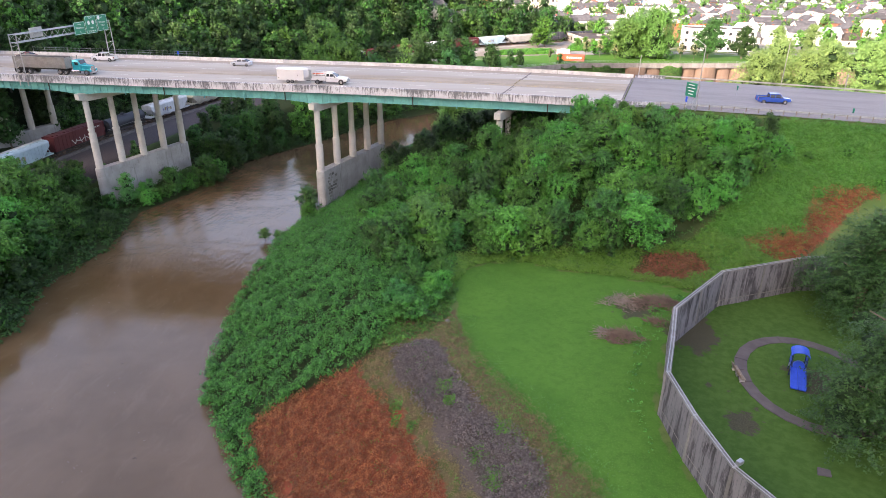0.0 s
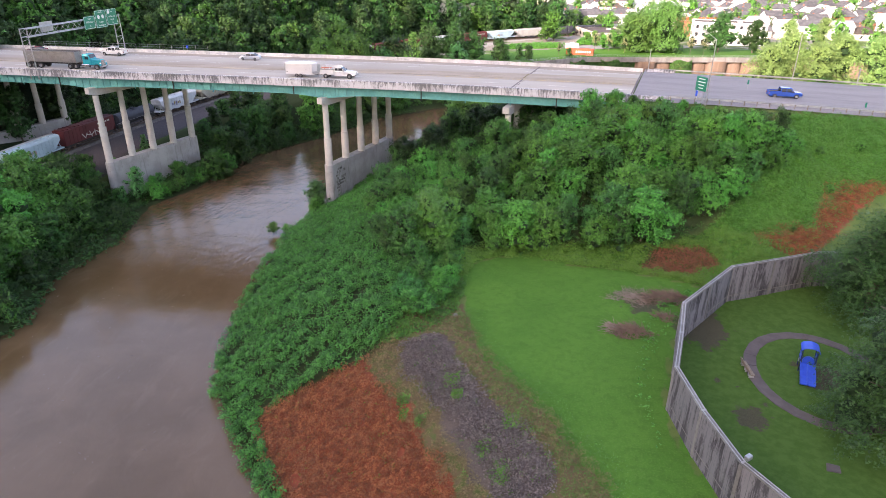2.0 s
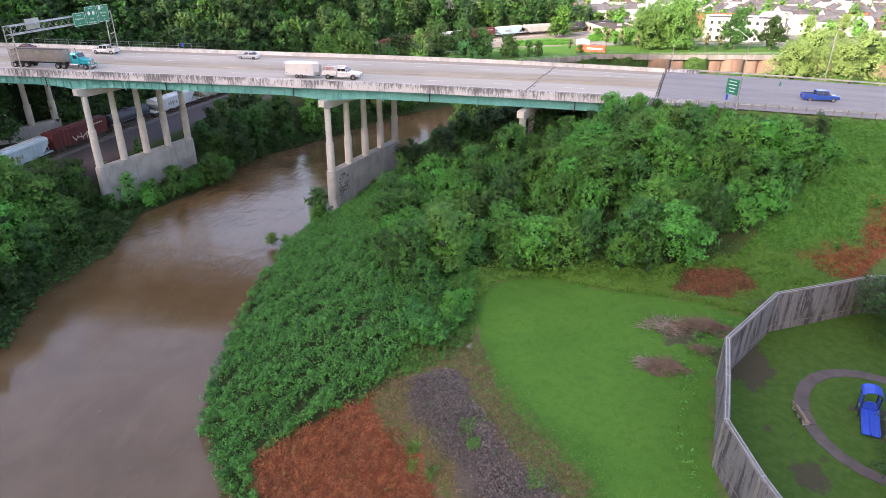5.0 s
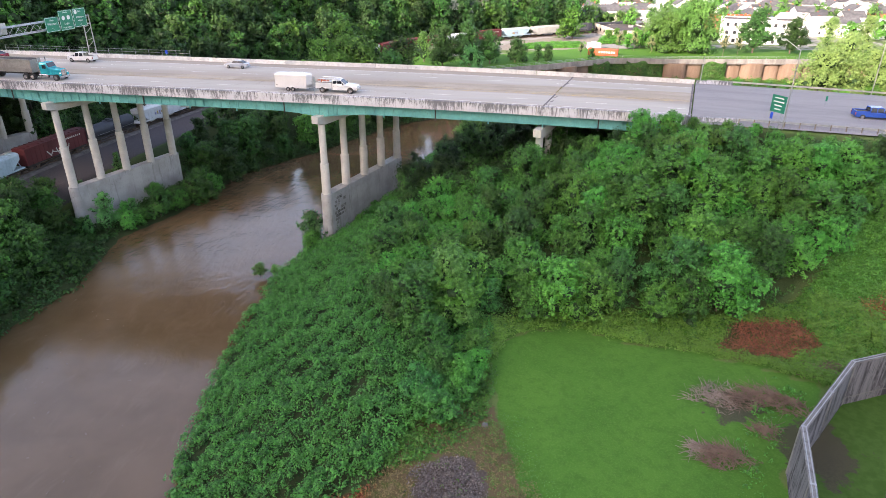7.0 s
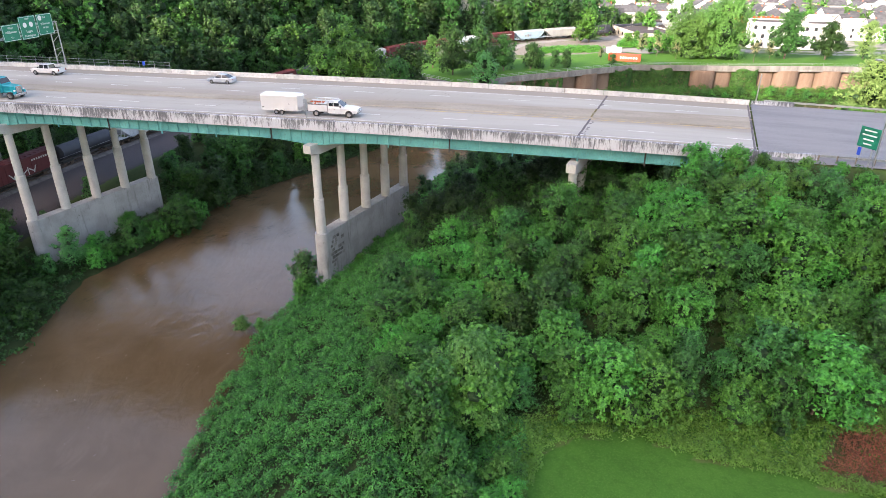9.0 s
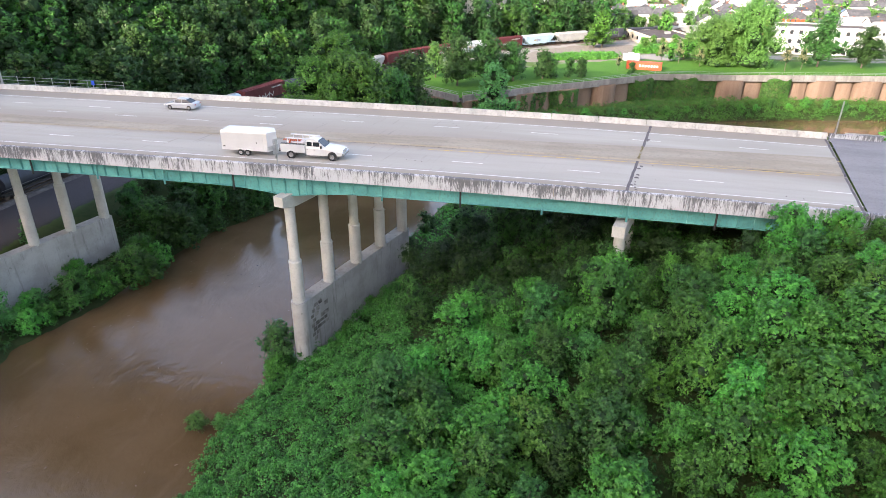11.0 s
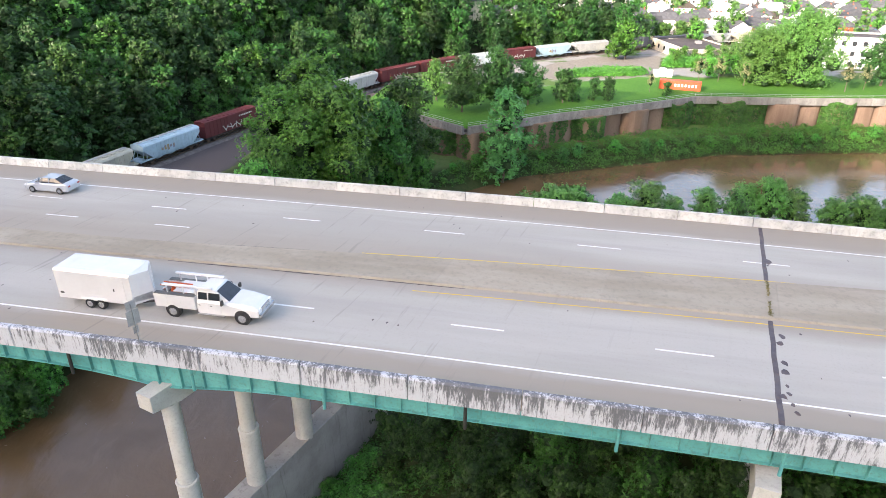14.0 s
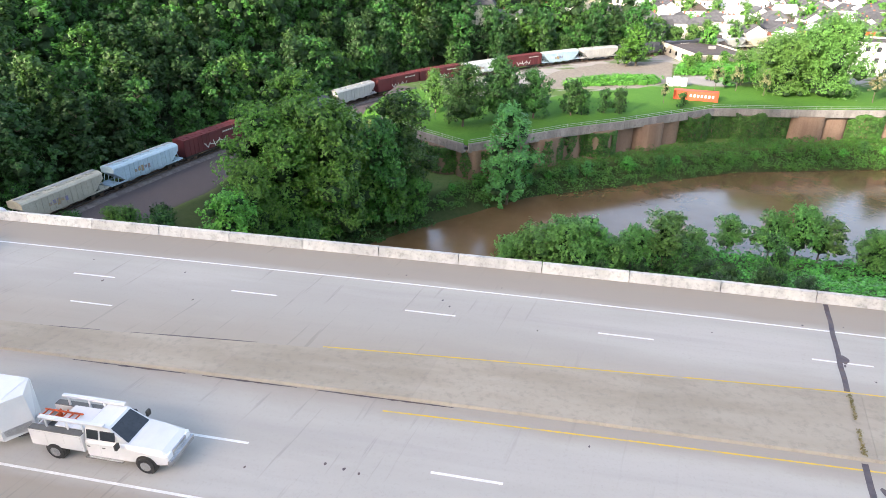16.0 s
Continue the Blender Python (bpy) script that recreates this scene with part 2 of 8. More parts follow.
def pier_material():
    """Board-marked pier concrete: damp streaks, lichen blots near the water."""
    m, nt, out = _nodes("stained_pier_concrete")
    col = _mix(nt, _ramp(nt, _noise(nt, 0.35, 5, 0.6), 0.35, 0.65), (0.325, 0.322, 0.308), (0.42, 0.42, 0.412))
    run = _ramp(nt, _noise(nt, 1.0, 5, 0.75, (1.4, 1.4, 0.16)), 0.54, 0.70)
    col = _mix(nt, _math(nt, "MULTIPLY", run, 0.55), col, (0.14, 0.135, 0.125))
    blot = _ramp(nt, _noise(nt, 1.6, 5, 0.7), 0.62, 0.68)
    patch = _ramp(nt, _noise(nt, 0.22, 3, 0.5), 0.52, 0.60)
    col = _mix(nt, _math(nt, "MULTIPLY", _math(nt, "MULTIPLY", blot, patch), 0.8), col, (0.06, 0.058, 0.052))
    fine = _noise(nt, 6, 4, 0.7)
    col = _mix(nt, _math(nt, "MULTIPLY", _ramp(nt, fine, 0.5, 0.75), 0.35), col, (0.24, 0.23, 0.215))
    _finish(nt, out, col, 0.88, 0, fine, 0.012)
    return m


def water_material():
    """Muddy flood water: slow swirls, a quick broken stretch round the piers."""
    m, nt, out = _nodes("muddy_water")
    pos = nt.nodes.new("ShaderNodeNewGeometry").outputs["Position"]
    sep = nt.nodes.new("ShaderNodeSeparateXYZ")
    nt.links.new(pos, sep.inputs[0])
    bend = nt.nodes.new("ShaderNodeTexNoise")
    bend.inputs["Scale"].default_value, bend.inputs["Detail"].default_value = 0.11, 2
    nt.links.new(pos, bend.inputs["Vector"])
    swirled = nt.nodes.new("ShaderNodeVectorMath")
    swirled.operation = "MULTIPLY_ADD"
    swirled.inputs[1].default_value = (4.5, 4.5, 0)
    nt.links.new(bend.outputs["Color"], swirled.inputs[0])
    nt.links.new(pos, swirled.inputs[2])
    src = swirled.outputs[0]
    col = _mix(nt, _ramp(nt, _noise(nt, 0.05, 4, 0.6, None, src), 0.35, 0.65), (0.108, 0.068, 0.033), (0.146, 0.096, 0.053))
    silt = _ramp(nt, _noise(nt, 0.25, 4, 0.65, (1.6, 0.5, 1), src), 0.52, 0.72)
    col = _mix(nt, _math(nt, "MULTIPLY", silt, 0.3), col, (0.175, 0.123, 0.077))
    scum = _ramp(nt, _noise(nt, 2.6, 5, 0.75, None, src), 0.71, 0.80)
    col = _mix(nt, _math(nt, "MULTIPLY", scum, 0.4), col, (0.33, 0.28, 0.23))
    quick = _math(nt, "MULTIPLY", _ramp(nt, sep.outputs[1], 70, 100), _ramp(nt, sep.outputs[1], 165, 135))
    wave = _math(nt, "MULTIPLY", _noise(nt, 0.55, 4, 0.55, (1.0, 0.8, 1), src), 0.05)
    broken = _math(nt, "MULTIPLY", _math(nt, "MULTIPLY", _noise(nt, 0.75, 4, 0.58, (1.25, 0.6, 1), src), quick), 0.26)
    ripple = _math(nt, "MULTIPLY", _noise(nt, 2.0, 2, 0.5, (1.0, 0.7, 1), src), 0.035)
    swirl = _math(nt, "MULTIPLY", _noise(nt, 0.10, 3, 0.5, None, src), 0.22)
    h = _math(nt, "ADD", _math(nt, "ADD", wave, broken), _math(nt, "ADD", ripple, swirl))
    rough = _math(nt, "ADD", _math(nt, "MULTIPLY", _noise(nt, 0.08, 3), 0.10), 0.03)
    _finish(nt, out, col, rough, 0, h, 0.55, 0.64)
    return m


M_DECK, M_PARA, M_WATER, M_PIER = deck_material(), stained_parapet(), water_material(), pier_material()


# ---- mesh helpers ----
class Shape:
    """Collects boxes, tubes, prisms and sheets into one mesh."""

    def __init__(self):
        self.v, self.f = [], []

    def add(self, verts, faces):
        o = len(self.v)
        self.v += [tuple(p) for p in verts]
        self.f += [tuple(i + o for i in f) for f in faces]
        return self

    def box(self, c, s, rz=0.0, m=None, taper=1.0):
        x, y, z = (a / 2 for a in s)
        pts = [Vector((i * x * (taper if k > 0 else 1), j * y * (taper if k > 0 else 1), k * z)) for k in (-1, 1) for i, j in ((-1, -1), (1, -1), (1, 1), (-1, 1))]
        r = m or Matrix.Rotation(rz, 4, "Z")
        pts = [r @ p + Vector(c) for p in pts]
        return self.add(pts, [(3, 2, 1, 0), (4, 5, 6, 7), (0, 1, 5, 4), (1, 2, 6, 5), (2, 3, 7, 6), (3, 0, 4, 7)])

    def tube(self, p0, p1, r0, r1=None, n=8, caps=True):
        p0, p1 = Vector(p0), Vector(p1)
        r1 = r0 if r1 is None else r1
        q = (p1 - p0).to_track_quat("Z", "Y").to_matrix()
        ring = [q @ Vector((math.cos(2 * math.pi * i / n), math.sin(2 * math.pi * i / n), 0)) for i in range(n)]
        fs = [(i, (i + 1) % n, n + (i + 1) % n, n + i) for i in range(n)]
        if caps:
            fs += [tuple(range(n - 1, -1, -1)), tuple(range(n, 2 * n))]
        return self.add([p0 + r0 * a for a in ring] + [p1 + r1 * a for a in ring], fs)

    def path(self, pts, r, n=6):
        for a, b in zip(pts, pts[1:]):
            self.tube(a, b, r, r, n)
        return self

    def prism(self, poly, z0, z1):
        n = len(poly)
        vs = [(x, y, z0) for x, y in poly] + [(x, y, z1) for x, y in poly]
        return self.add(vs, [tuple(range(n - 1, -1, -1)), tuple(range(n, 2 * n))] + [(i, (i + 1) % n, n + (i + 1) % n, n + i) for i in range(n)])

    def sweep(self, section, stations):
        """section: (across, up) points; stations: (x, y, z, nx, ny) with the across direction."""
        n = len(section)
        vs = [(x + nx * a, y + ny * a, z + b) for x, y, z, nx, ny in stations for a, b in section]
        fs = []
        for k in range(len(stations) - 1):
            fs += [(k * n + i, k * n + (i + 1) % n, (k + 1) * n + (i + 1) % n, (k + 1) * n + i) for i in range(n)]
        e = (len(stations) - 1) * n
        fs += [tuple(range(n - 1, -1, -1)), tuple(range(e, e + n))]
        return self.add(vs, fs)

    def mesh(self, name, material, bevel=0.0, smooth=False):
        me = bpy.data.meshes.new(name)
        me.from_pydata(self.v, [], self.f)
        bm = bmesh.new()
        bm.from_mesh(me)
        bmesh.ops.recalc_face_normals(bm, faces=bm.faces)
        if bevel:
            bmesh.ops.bevel(bm, geom=[e for e in bm.edges if e.is_manifold and e.calc_face_angle(0) > 0.6], offset=bevel, segments=2, profile=0.6, affect="EDGES", clamp_overlap=True)
        if smooth:
            for f in bm.faces:
                f.smooth = True
        bm.to_mesh(me)
        bm.free()
        me.materials.append(material)
        return me


def part(name, shape, material, parent=None, label="", bevel=0.0, smooth=False):
    me = shape if isinstance(shape, bpy.types.Mesh) else shape.mesh(name, material, bevel, smooth)
    ob = new(name, me)
    ob.parent = parent
    return tagged(ob, label)


def thing(name, label, category, group="", kind="", at=None):
    ob = tagged(new(name), label, category, group, kind)
    if at is not None:
        ob.matrix_world = at
    return ob


# ---- lie of the land ----
RIGHT_BANK = [(500, -40), (150, -32), (50, -22), (8, 2), (-8, 25), (-18, 37), (-26.6, 46), (-36, 57), (-38.5, 60.5), (-40.3, 66), (-42.5, 76), (-45, 90), (-46, 106), (-43.5, 120), (-41, 140), (-38.5, 152), (-35, 173), (-24, 195), (-4, 206), (14, 203), (60, 208), (140, 225), (400, 260)]
LEFT_BANK = [(400, 330), (140, 278), (90, 266), (52, 258.5), (18, 249), (-8, 234.5), (-27, 224), (-44, 206), (-52, 197), (-62.5, 172), (-73.8, 152), (-76.4, 136), (-76.6, 126), (-80.5, 114), (-76.3, 96), (-77.6, 81), (-72, 68), (-76, 55), (-84, 25), (-78, -15), (-50, -48), (0, -64), (150, -78), (500, -90)]
TRACK = [(-107, -120), (-107.5, 60), (-107, 110), (-106.8, 130), (-105.3, 150), (-102.6, 170), (-99.3, 190), (-95.5, 208), (-90, 230), (-83, 252), (-75, 272), (-65.5, 289), (-54, 304), (-42, 318), (-24, 337), (-5.5, 351), (16, 366), (60, 392), (160, 440)]
FLOOD = [(-78, 250), (-62, 240), (-50, 230.5), (-40, 223.8), (-21, 240), (-8.6, 248.5), (13.5, 265.5), (37.5, 268.8), (72, 275.5), (130, 284), (400, 345)]


def seg_dist(px, py, line):
    """Distance to a polyline and on which side (positive: left of its direction)."""
    best = np.full(px.shape, 1e9)
    side = np.zeros(px.shape)
    for (ax, ay), (bx, by) in zip(line, line[1:]):
        dx, dy = bx - ax, by - ay
        u = np.clip(((px - ax) * dx + (py - ay) * dy) / (dx * dx + dy * dy), 0, 1)
        ex, ey = px - ax - u * dx, py - ay - u * dy
        d = np.hypot(ex, ey)
        s = np.sign(dx * (py - ay) - dy * (px - ax))
        near = d < best - 1e-6
        best, side = np.where(near, d, best), np.where(near, s, side)
    return best, side


def inside(px, py, poly):
    c = np.zeros(px.shape, bool)
    for (ax, ay), (bx, by) in zip(poly, poly[1:] + poly[:1]):
        if ay != by:
            c ^= ((ay > py) != (by > py)) & (px < (bx - ax) * (py - ay) / (by - ay) + ax)
    return c


def smooth01(x):
    x = np.clip(x, 0, 1)
    return x * x * (3 - 2 * x)


def road_z(x):
    """Height of the carriageway along the bridge and its approach."""
    x = np.asarray(x, float)
    u = np.maximum(x + 40, 0)
    return 26.8 - np.minimum(2.2 * (u / 100) ** 2, 2.2 + 0.04 * np.maximum(u - 100, 0))


def wobble(x, y, s, k=0.0):
    """Irregular bumps about s across, between about -1.5 and 1.5."""
    out = 0
    for i in range(6):
        a = 2.399 * i + 0.7 * k + s
        f = (1.0 + 0.37 * i) / s
        out = out + np.sin((x * math.cos(a) + y * math.sin(a)) * f + 1.9 * i * i + k + 0.9 * np.sin((x * math.sin(a) - y * math.cos(a)) * f * 0.6 + i)) / (1 + 0.25 * i)
    return out * 0.42


def ground_z(x, y):
    x, y = np.asarray(x, float), np.asarray(y, float)
    dr, _ = seg_dist(x, y, RIGHT_BANK)
    dl, _ = seg_dist(x, y, LEFT_BANK)
    wet = inside(x, y, RIGHT_BANK + LEFT_BANK)
    right = dr < dl
    # inner bank: vine slope up to the lawn, low flats past the road
    cap = np.where(y > 150, 3.5 + 0.0 * x, 10.2 + 0.3 * smooth01((y - 60) / 25))
    slope = 0.2 + 0.52 * dr
    zr = cap - np.log1p(np.exp(np.clip((cap - slope) / 0.8, -30, 30))) * 0.8 + 0.1 * wobble(x, y, 5)
    zr = np.maximum(zr, 0.15 * np.minimum(dr, 3))
    ex, ey = np.maximum(16.5 - x, 0), np.maximum(np.maximum(114.2 - y, y - 143.0), 0)
    e = np.hypot(ex, ey)
    emb = road_z(x) - 0.35 - 0.47 * np.maximum(e - 1.0, 0) + np.where(e > 2, 0.25 * wobble(x, y, 7, 1), 0)
    zr = np.maximum(zr, emb)
    # outer bank: railway bench, then the hill; past the flood wall the town
    shelf = np.exp(-((y - 118) / 15) ** 2)  # low silt shelf at the pier's foot
    zl = 0.2 + np.minimum(0.42 * dl * (1 - shelf) + 0.85 * shelf * np.maximum(dl - 9.0, 0), 6.6)
    dt, st = seg_dist(x, y, TRACK)
    west = np.where(st > 0, dt, 0)
    fade = 1 - smooth01((x + 60) / 70)
    rise = np.where(west > 7, 0.46 * (west - 7), 0) * fade
    top = np.clip(70 - 0.1 * y, 30, 80)
    zl = zl + np.where(rise < top, rise, top + 0.02 * (rise - top)) + np.where(west > 12, 1.2 * wobble(x, y, 23, 2), 0)
    # added hill, unseen behind the camera across the river bend, shades the near valley
    south = np.maximum(-72 - y, 0)
    # crest humps and notches are shaped to place the edges of that shade
    zl = np.maximum(zl, np.minimum(1.2 * south, np.clip(235 + 0.21 * (-240 - x) + 0.39 * np.maximum(-285 - x, 0), 165, 274) - 40 * np.exp(-((x + 430) / 28) ** 2) + 18 * smooth01((-452 - x) / 25) + 24 * np.exp(-((x + 346) / np.where(x > -346, 30, 15)) ** 2)))
    df, sf = seg_dist(x, y, FLOOD)
    behind = (sf > 0) & (df > 2.2) & (west <= 0) & (y > 200)
    zt = 9.6 - 2.6 * smooth01((df - 25) / 50) + 0.012 * np.maximum(y - 340, 0)
    zl = np.where(behind & (x > -70), zt, np.where(x > -60, np.minimum(zl, 3.0 + 20 * ((sf > 0) & (df > 2.2))), zl))
    z = np.where(right, zr, zl)
    far = smooth01((y - 560) / 500)
    z = np.where(right, z, z + far * 60)
    bed = -np.minimum(0.5 * np.minimum(dr, dl), 2.5)
    return np.where(wet, bed, z)


def gz(x, y):
    return float(ground_z(np.array([x]), np.array([y]))[0])


LAWN = [(-9.6, 74), (-8, 78), (-5, 80.3), (0, 81), (5, 79), (11, 79), (17, 77.5), (22.5, 75), (15.2, 63), (12.6, 51), (13.5, 45), (18, 35), (26, 20), (30, 0), (22, -40), (14, 0), (12, 25), (7.5, 39), (1.5, 49), (-5, 57), (-7.5, 65)]
PLAY = [(60, 84), (34.6, 79), (28.7, 75.9), (23.2, 73.1), (16, 63.1), (14.7, 56.9), (13.3, 50.9), (14.5, 45), (16.2, 39.3), (18.5, 36), (26, 27), (40, 14), (60, 0)]
ORANGE = [(-30, 53.2), (-27.5, 55), (-21.6, 56.8), (-18, 58), (-16, 53.8), (-12, 49.8), (-7.6, 44.9), (-5.5, 41), (-7, 34), (-16, 30), (-21, 38), (-24.6, 45)]
RUBBLE = [(-14.6, 58.6), (-12, 60.8), (-9.5, 60.2), (-7, 56), (-5.5, 53), (-2.4, 48), (0.8, 45.2), (3, 41.5), (1, 36), (-1.5, 39), (-5.2, 44.8), (-9.6, 51.2), (-12.6, 55)]
RED1 = [(13.8, 80.3), (15.8, 83.4), (22.5, 84.4), (25, 81.5), (20, 79.3), (16, 79.2)]
RED2 = [(29.3, 87.4), (29.9, 86.1), (36, 83.5), (40.9, 89.5), (45, 94.2), (50.5, 97.6), (49.5, 99.6), (41.9, 97.8), (39.4, 94.4), (38.5, 90.7)]
VINE = [(-17.4, 35.5), (-27.3, 45.2), (-37.0, 56.2), (-39.4, 60.3), (-41, 66), (-43.2, 76), (-45.8, 90), (-46.8, 104), (-44.5, 113), (-40.5, 116), (-36, 131), (-32, 131), (-29, 116), (-24, 104), (-21, 96), (-12, 84), (-9.6, 79), (-10.4, 74), (-14, 66), (-17.4, 58.0), (-22, 56.4), (-27.2, 54.4), (-29.6, 52.6), (-23.8, 44.6), (-14.6, 34.0)]
SLOPE = [(-31, 92), (-17, 78), (-10, 75.6), (-8.4, 79), (-5, 81), (0, 81.7), (5, 80), (11, 79.8), (15, 81), (22, 85), (31, 97), (38, 112), (12, 114), (8, 128), (4, 142), (-34, 143), (-44, 120), (-37, 110)]
LUSH = [(-11, 73), (-9.2, 74), (-8, 78.4), (-5, 80.6), (0, 81.3), (5, 79.4), (11, 79.3), (17, 78), (23, 75.5), (30, 79), (34, 86), (26, 88), (16, 84), (0, 84.5), (-8, 82.5), (-13, 79)]
GRASSY = [(14, 80), (24, 79.5), (34, 84), (48, 97), (64, 104), (64, 113), (38, 113), (32, 98), (22, 86)]
NORTH = [(-41, 141), (-38, 152), (-34, 173), (-23, 194), (-4, 205), (14, 202), (60, 206), (60, 172), (20, 165), (6, 144)]
LOT = [(-106, 60), (-97, 60), (-96, 100), (-94, 110), (-93, 126), (-92, 148), (-90.5, 166), (-86, 182), (-82, 198), (-85, 226), (-92, 230), (-98, 200), (-104, 130)]
PATH_C, PATH_R = (29.3, 58.6), (6.6, 7.8)


def mask_of(x, y, poly, soft=0.8):
    d, _ = seg_dist(x, y, poly + poly[:1])
    return smooth01(0.5 + np.where(inside(x, y, poly), d, -d) / (2 * soft))


def lines(dense0, dense1, step, far0, far1):
    a = list(np.arange(dense0, dense1 + 0.01, step))
    s, v = step, dense1
    while v < far1:
        s *= 1.13
        v += min(s, 90)
        a.append(v)
    s, v = step, dense0
    while v > far0:
        s *= 1.13
        v -= min(s, 90)
        a.insert(0, v)
    return np.array(a)


def ground_material():
    m, nt, out = _nodes("ground_cover")

    def mask(name):
        a = nt.nodes.new("ShaderNodeAttribute")
        a.attribute_name = name
        return a.outputs["Fac"]
    rag = _math(nt, "MULTIPLY", _math(nt, "SUBTRACT", _noise(nt, 0.7, 5, 0.7), 0.5), 1.5)

    def zone(name, k=1.0):
        return _ramp(nt, _math(nt, "ADD", mask(name), _math(nt, "MULTIPLY", rag, k)), 0.4, 0.6)
    fine, mid, big = _noise(nt, 9, 5, 0.75), _noise(nt, 1.3, 4, 0.65), _noise(nt, 0.16, 4, 0.6)
    col = _mix(nt, _ramp(nt, big, 0.35, 0.65), (0.085, 0.15, 0.038), (0.13, 0.175, 0.058))
    col = _mix(nt, _math(nt, "MULTIPLY", _ramp(nt, mid, 0.5, 0.7), 0.6), col, (0.05, 0.105, 0.025))
    weed = _mix(nt, _ramp(nt, mid, 0.45, 0.6), (0.135, 0.10, 0.055), (0.085, 0.115, 0.034))
    col = _mix(nt, zone("weedy"), col, weed)
    yard = _mix(nt, _ramp(nt, mid, 0.35, 0.65), (0.042, 0.105, 0.018), (0.060, 0.128, 0.026))
    lawn = _mix(nt, _ramp(nt, big, 0.3, 0.7), (0.050, 0.160, 0.022), (0.068, 0.192, 0.027))
    lawn = _mix(nt, _math(nt, "MULTIPLY", _ramp(nt, mid, 0.42, 0.66), 0.45), lawn, (0.038, 0.115, 0.018))
    lawn = _mix(nt, _math(nt, "MULTIPLY", _ramp(nt, _noise(nt, 5.0, 5, 0.8), 0.48, 0.62), 0.6), lawn, (0.092, 0.218, 0.038))
    col = _mix(nt, zone("lawn", 0.5), col, lawn)
    col = _mix(nt, zone("yard", 0.2), col, yard)
    orange = _mix(nt, _ramp(nt, mid, 0.35, 0.65), (0.29, 0.078, 0.042), (0.20, 0.062, 0.036))
    col = _mix(nt, zone("orange"), col, orange)
    grey = _mix(nt, _ramp(nt, fine, 0.35, 0.65), (0.068, 0.054, 0.046), (0.15, 0.125, 0.108))
    col = _mix(nt, zone("rubble"), col, grey)
    mud = _mix(nt, _ramp(nt, fine, 0.35, 0.65), (0.05, 0.040, 0.034), (0.092, 0.073, 0.058))
    col = _mix(nt, _math(nt, "MULTIPLY", zone("mud", 1.4), 0.85), col, mud)
    ball = _mix(nt, _ramp(nt, fine, 0.35, 0.65), (0.064, 0.056, 0.059), (0.122, 0.107, 0.109))
    col = _mix(nt, zone("ballast", 0.6), col, ball)
    lot = _mix(nt, _ramp(nt, mid, 0.35, 0.65), (0.27, 0.245, 0.21), (0.20, 0.18, 0.155))
    town = _mix(nt, _ramp(nt, _noise(nt, 0.06, 4), 0.45, 0.55), (0.08, 0.14, 0.04), (0.30, 0.29, 0.275))
    col = _mix(nt, mask("town"), col, town)
    col = _mix(nt, zone("lot", 0.4), col, lot)
    # leaf litter plus the shade under plants, both put into this near-black
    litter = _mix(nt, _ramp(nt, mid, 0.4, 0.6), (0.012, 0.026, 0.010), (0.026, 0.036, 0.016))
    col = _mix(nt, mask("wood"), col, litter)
    col = _mix(nt, _math(nt, "MULTIPLY", _ramp(nt, fine, 0.5, 0.8), 0.4), col, (0.045, 0.06, 0.02))
    h = _math(nt, "ADD", _math(nt, "MULTIPLY", mid, 0.5), fine)
    _finish(nt, out, col, 0.95, 0, h, 0.06, 0.15)
    return m


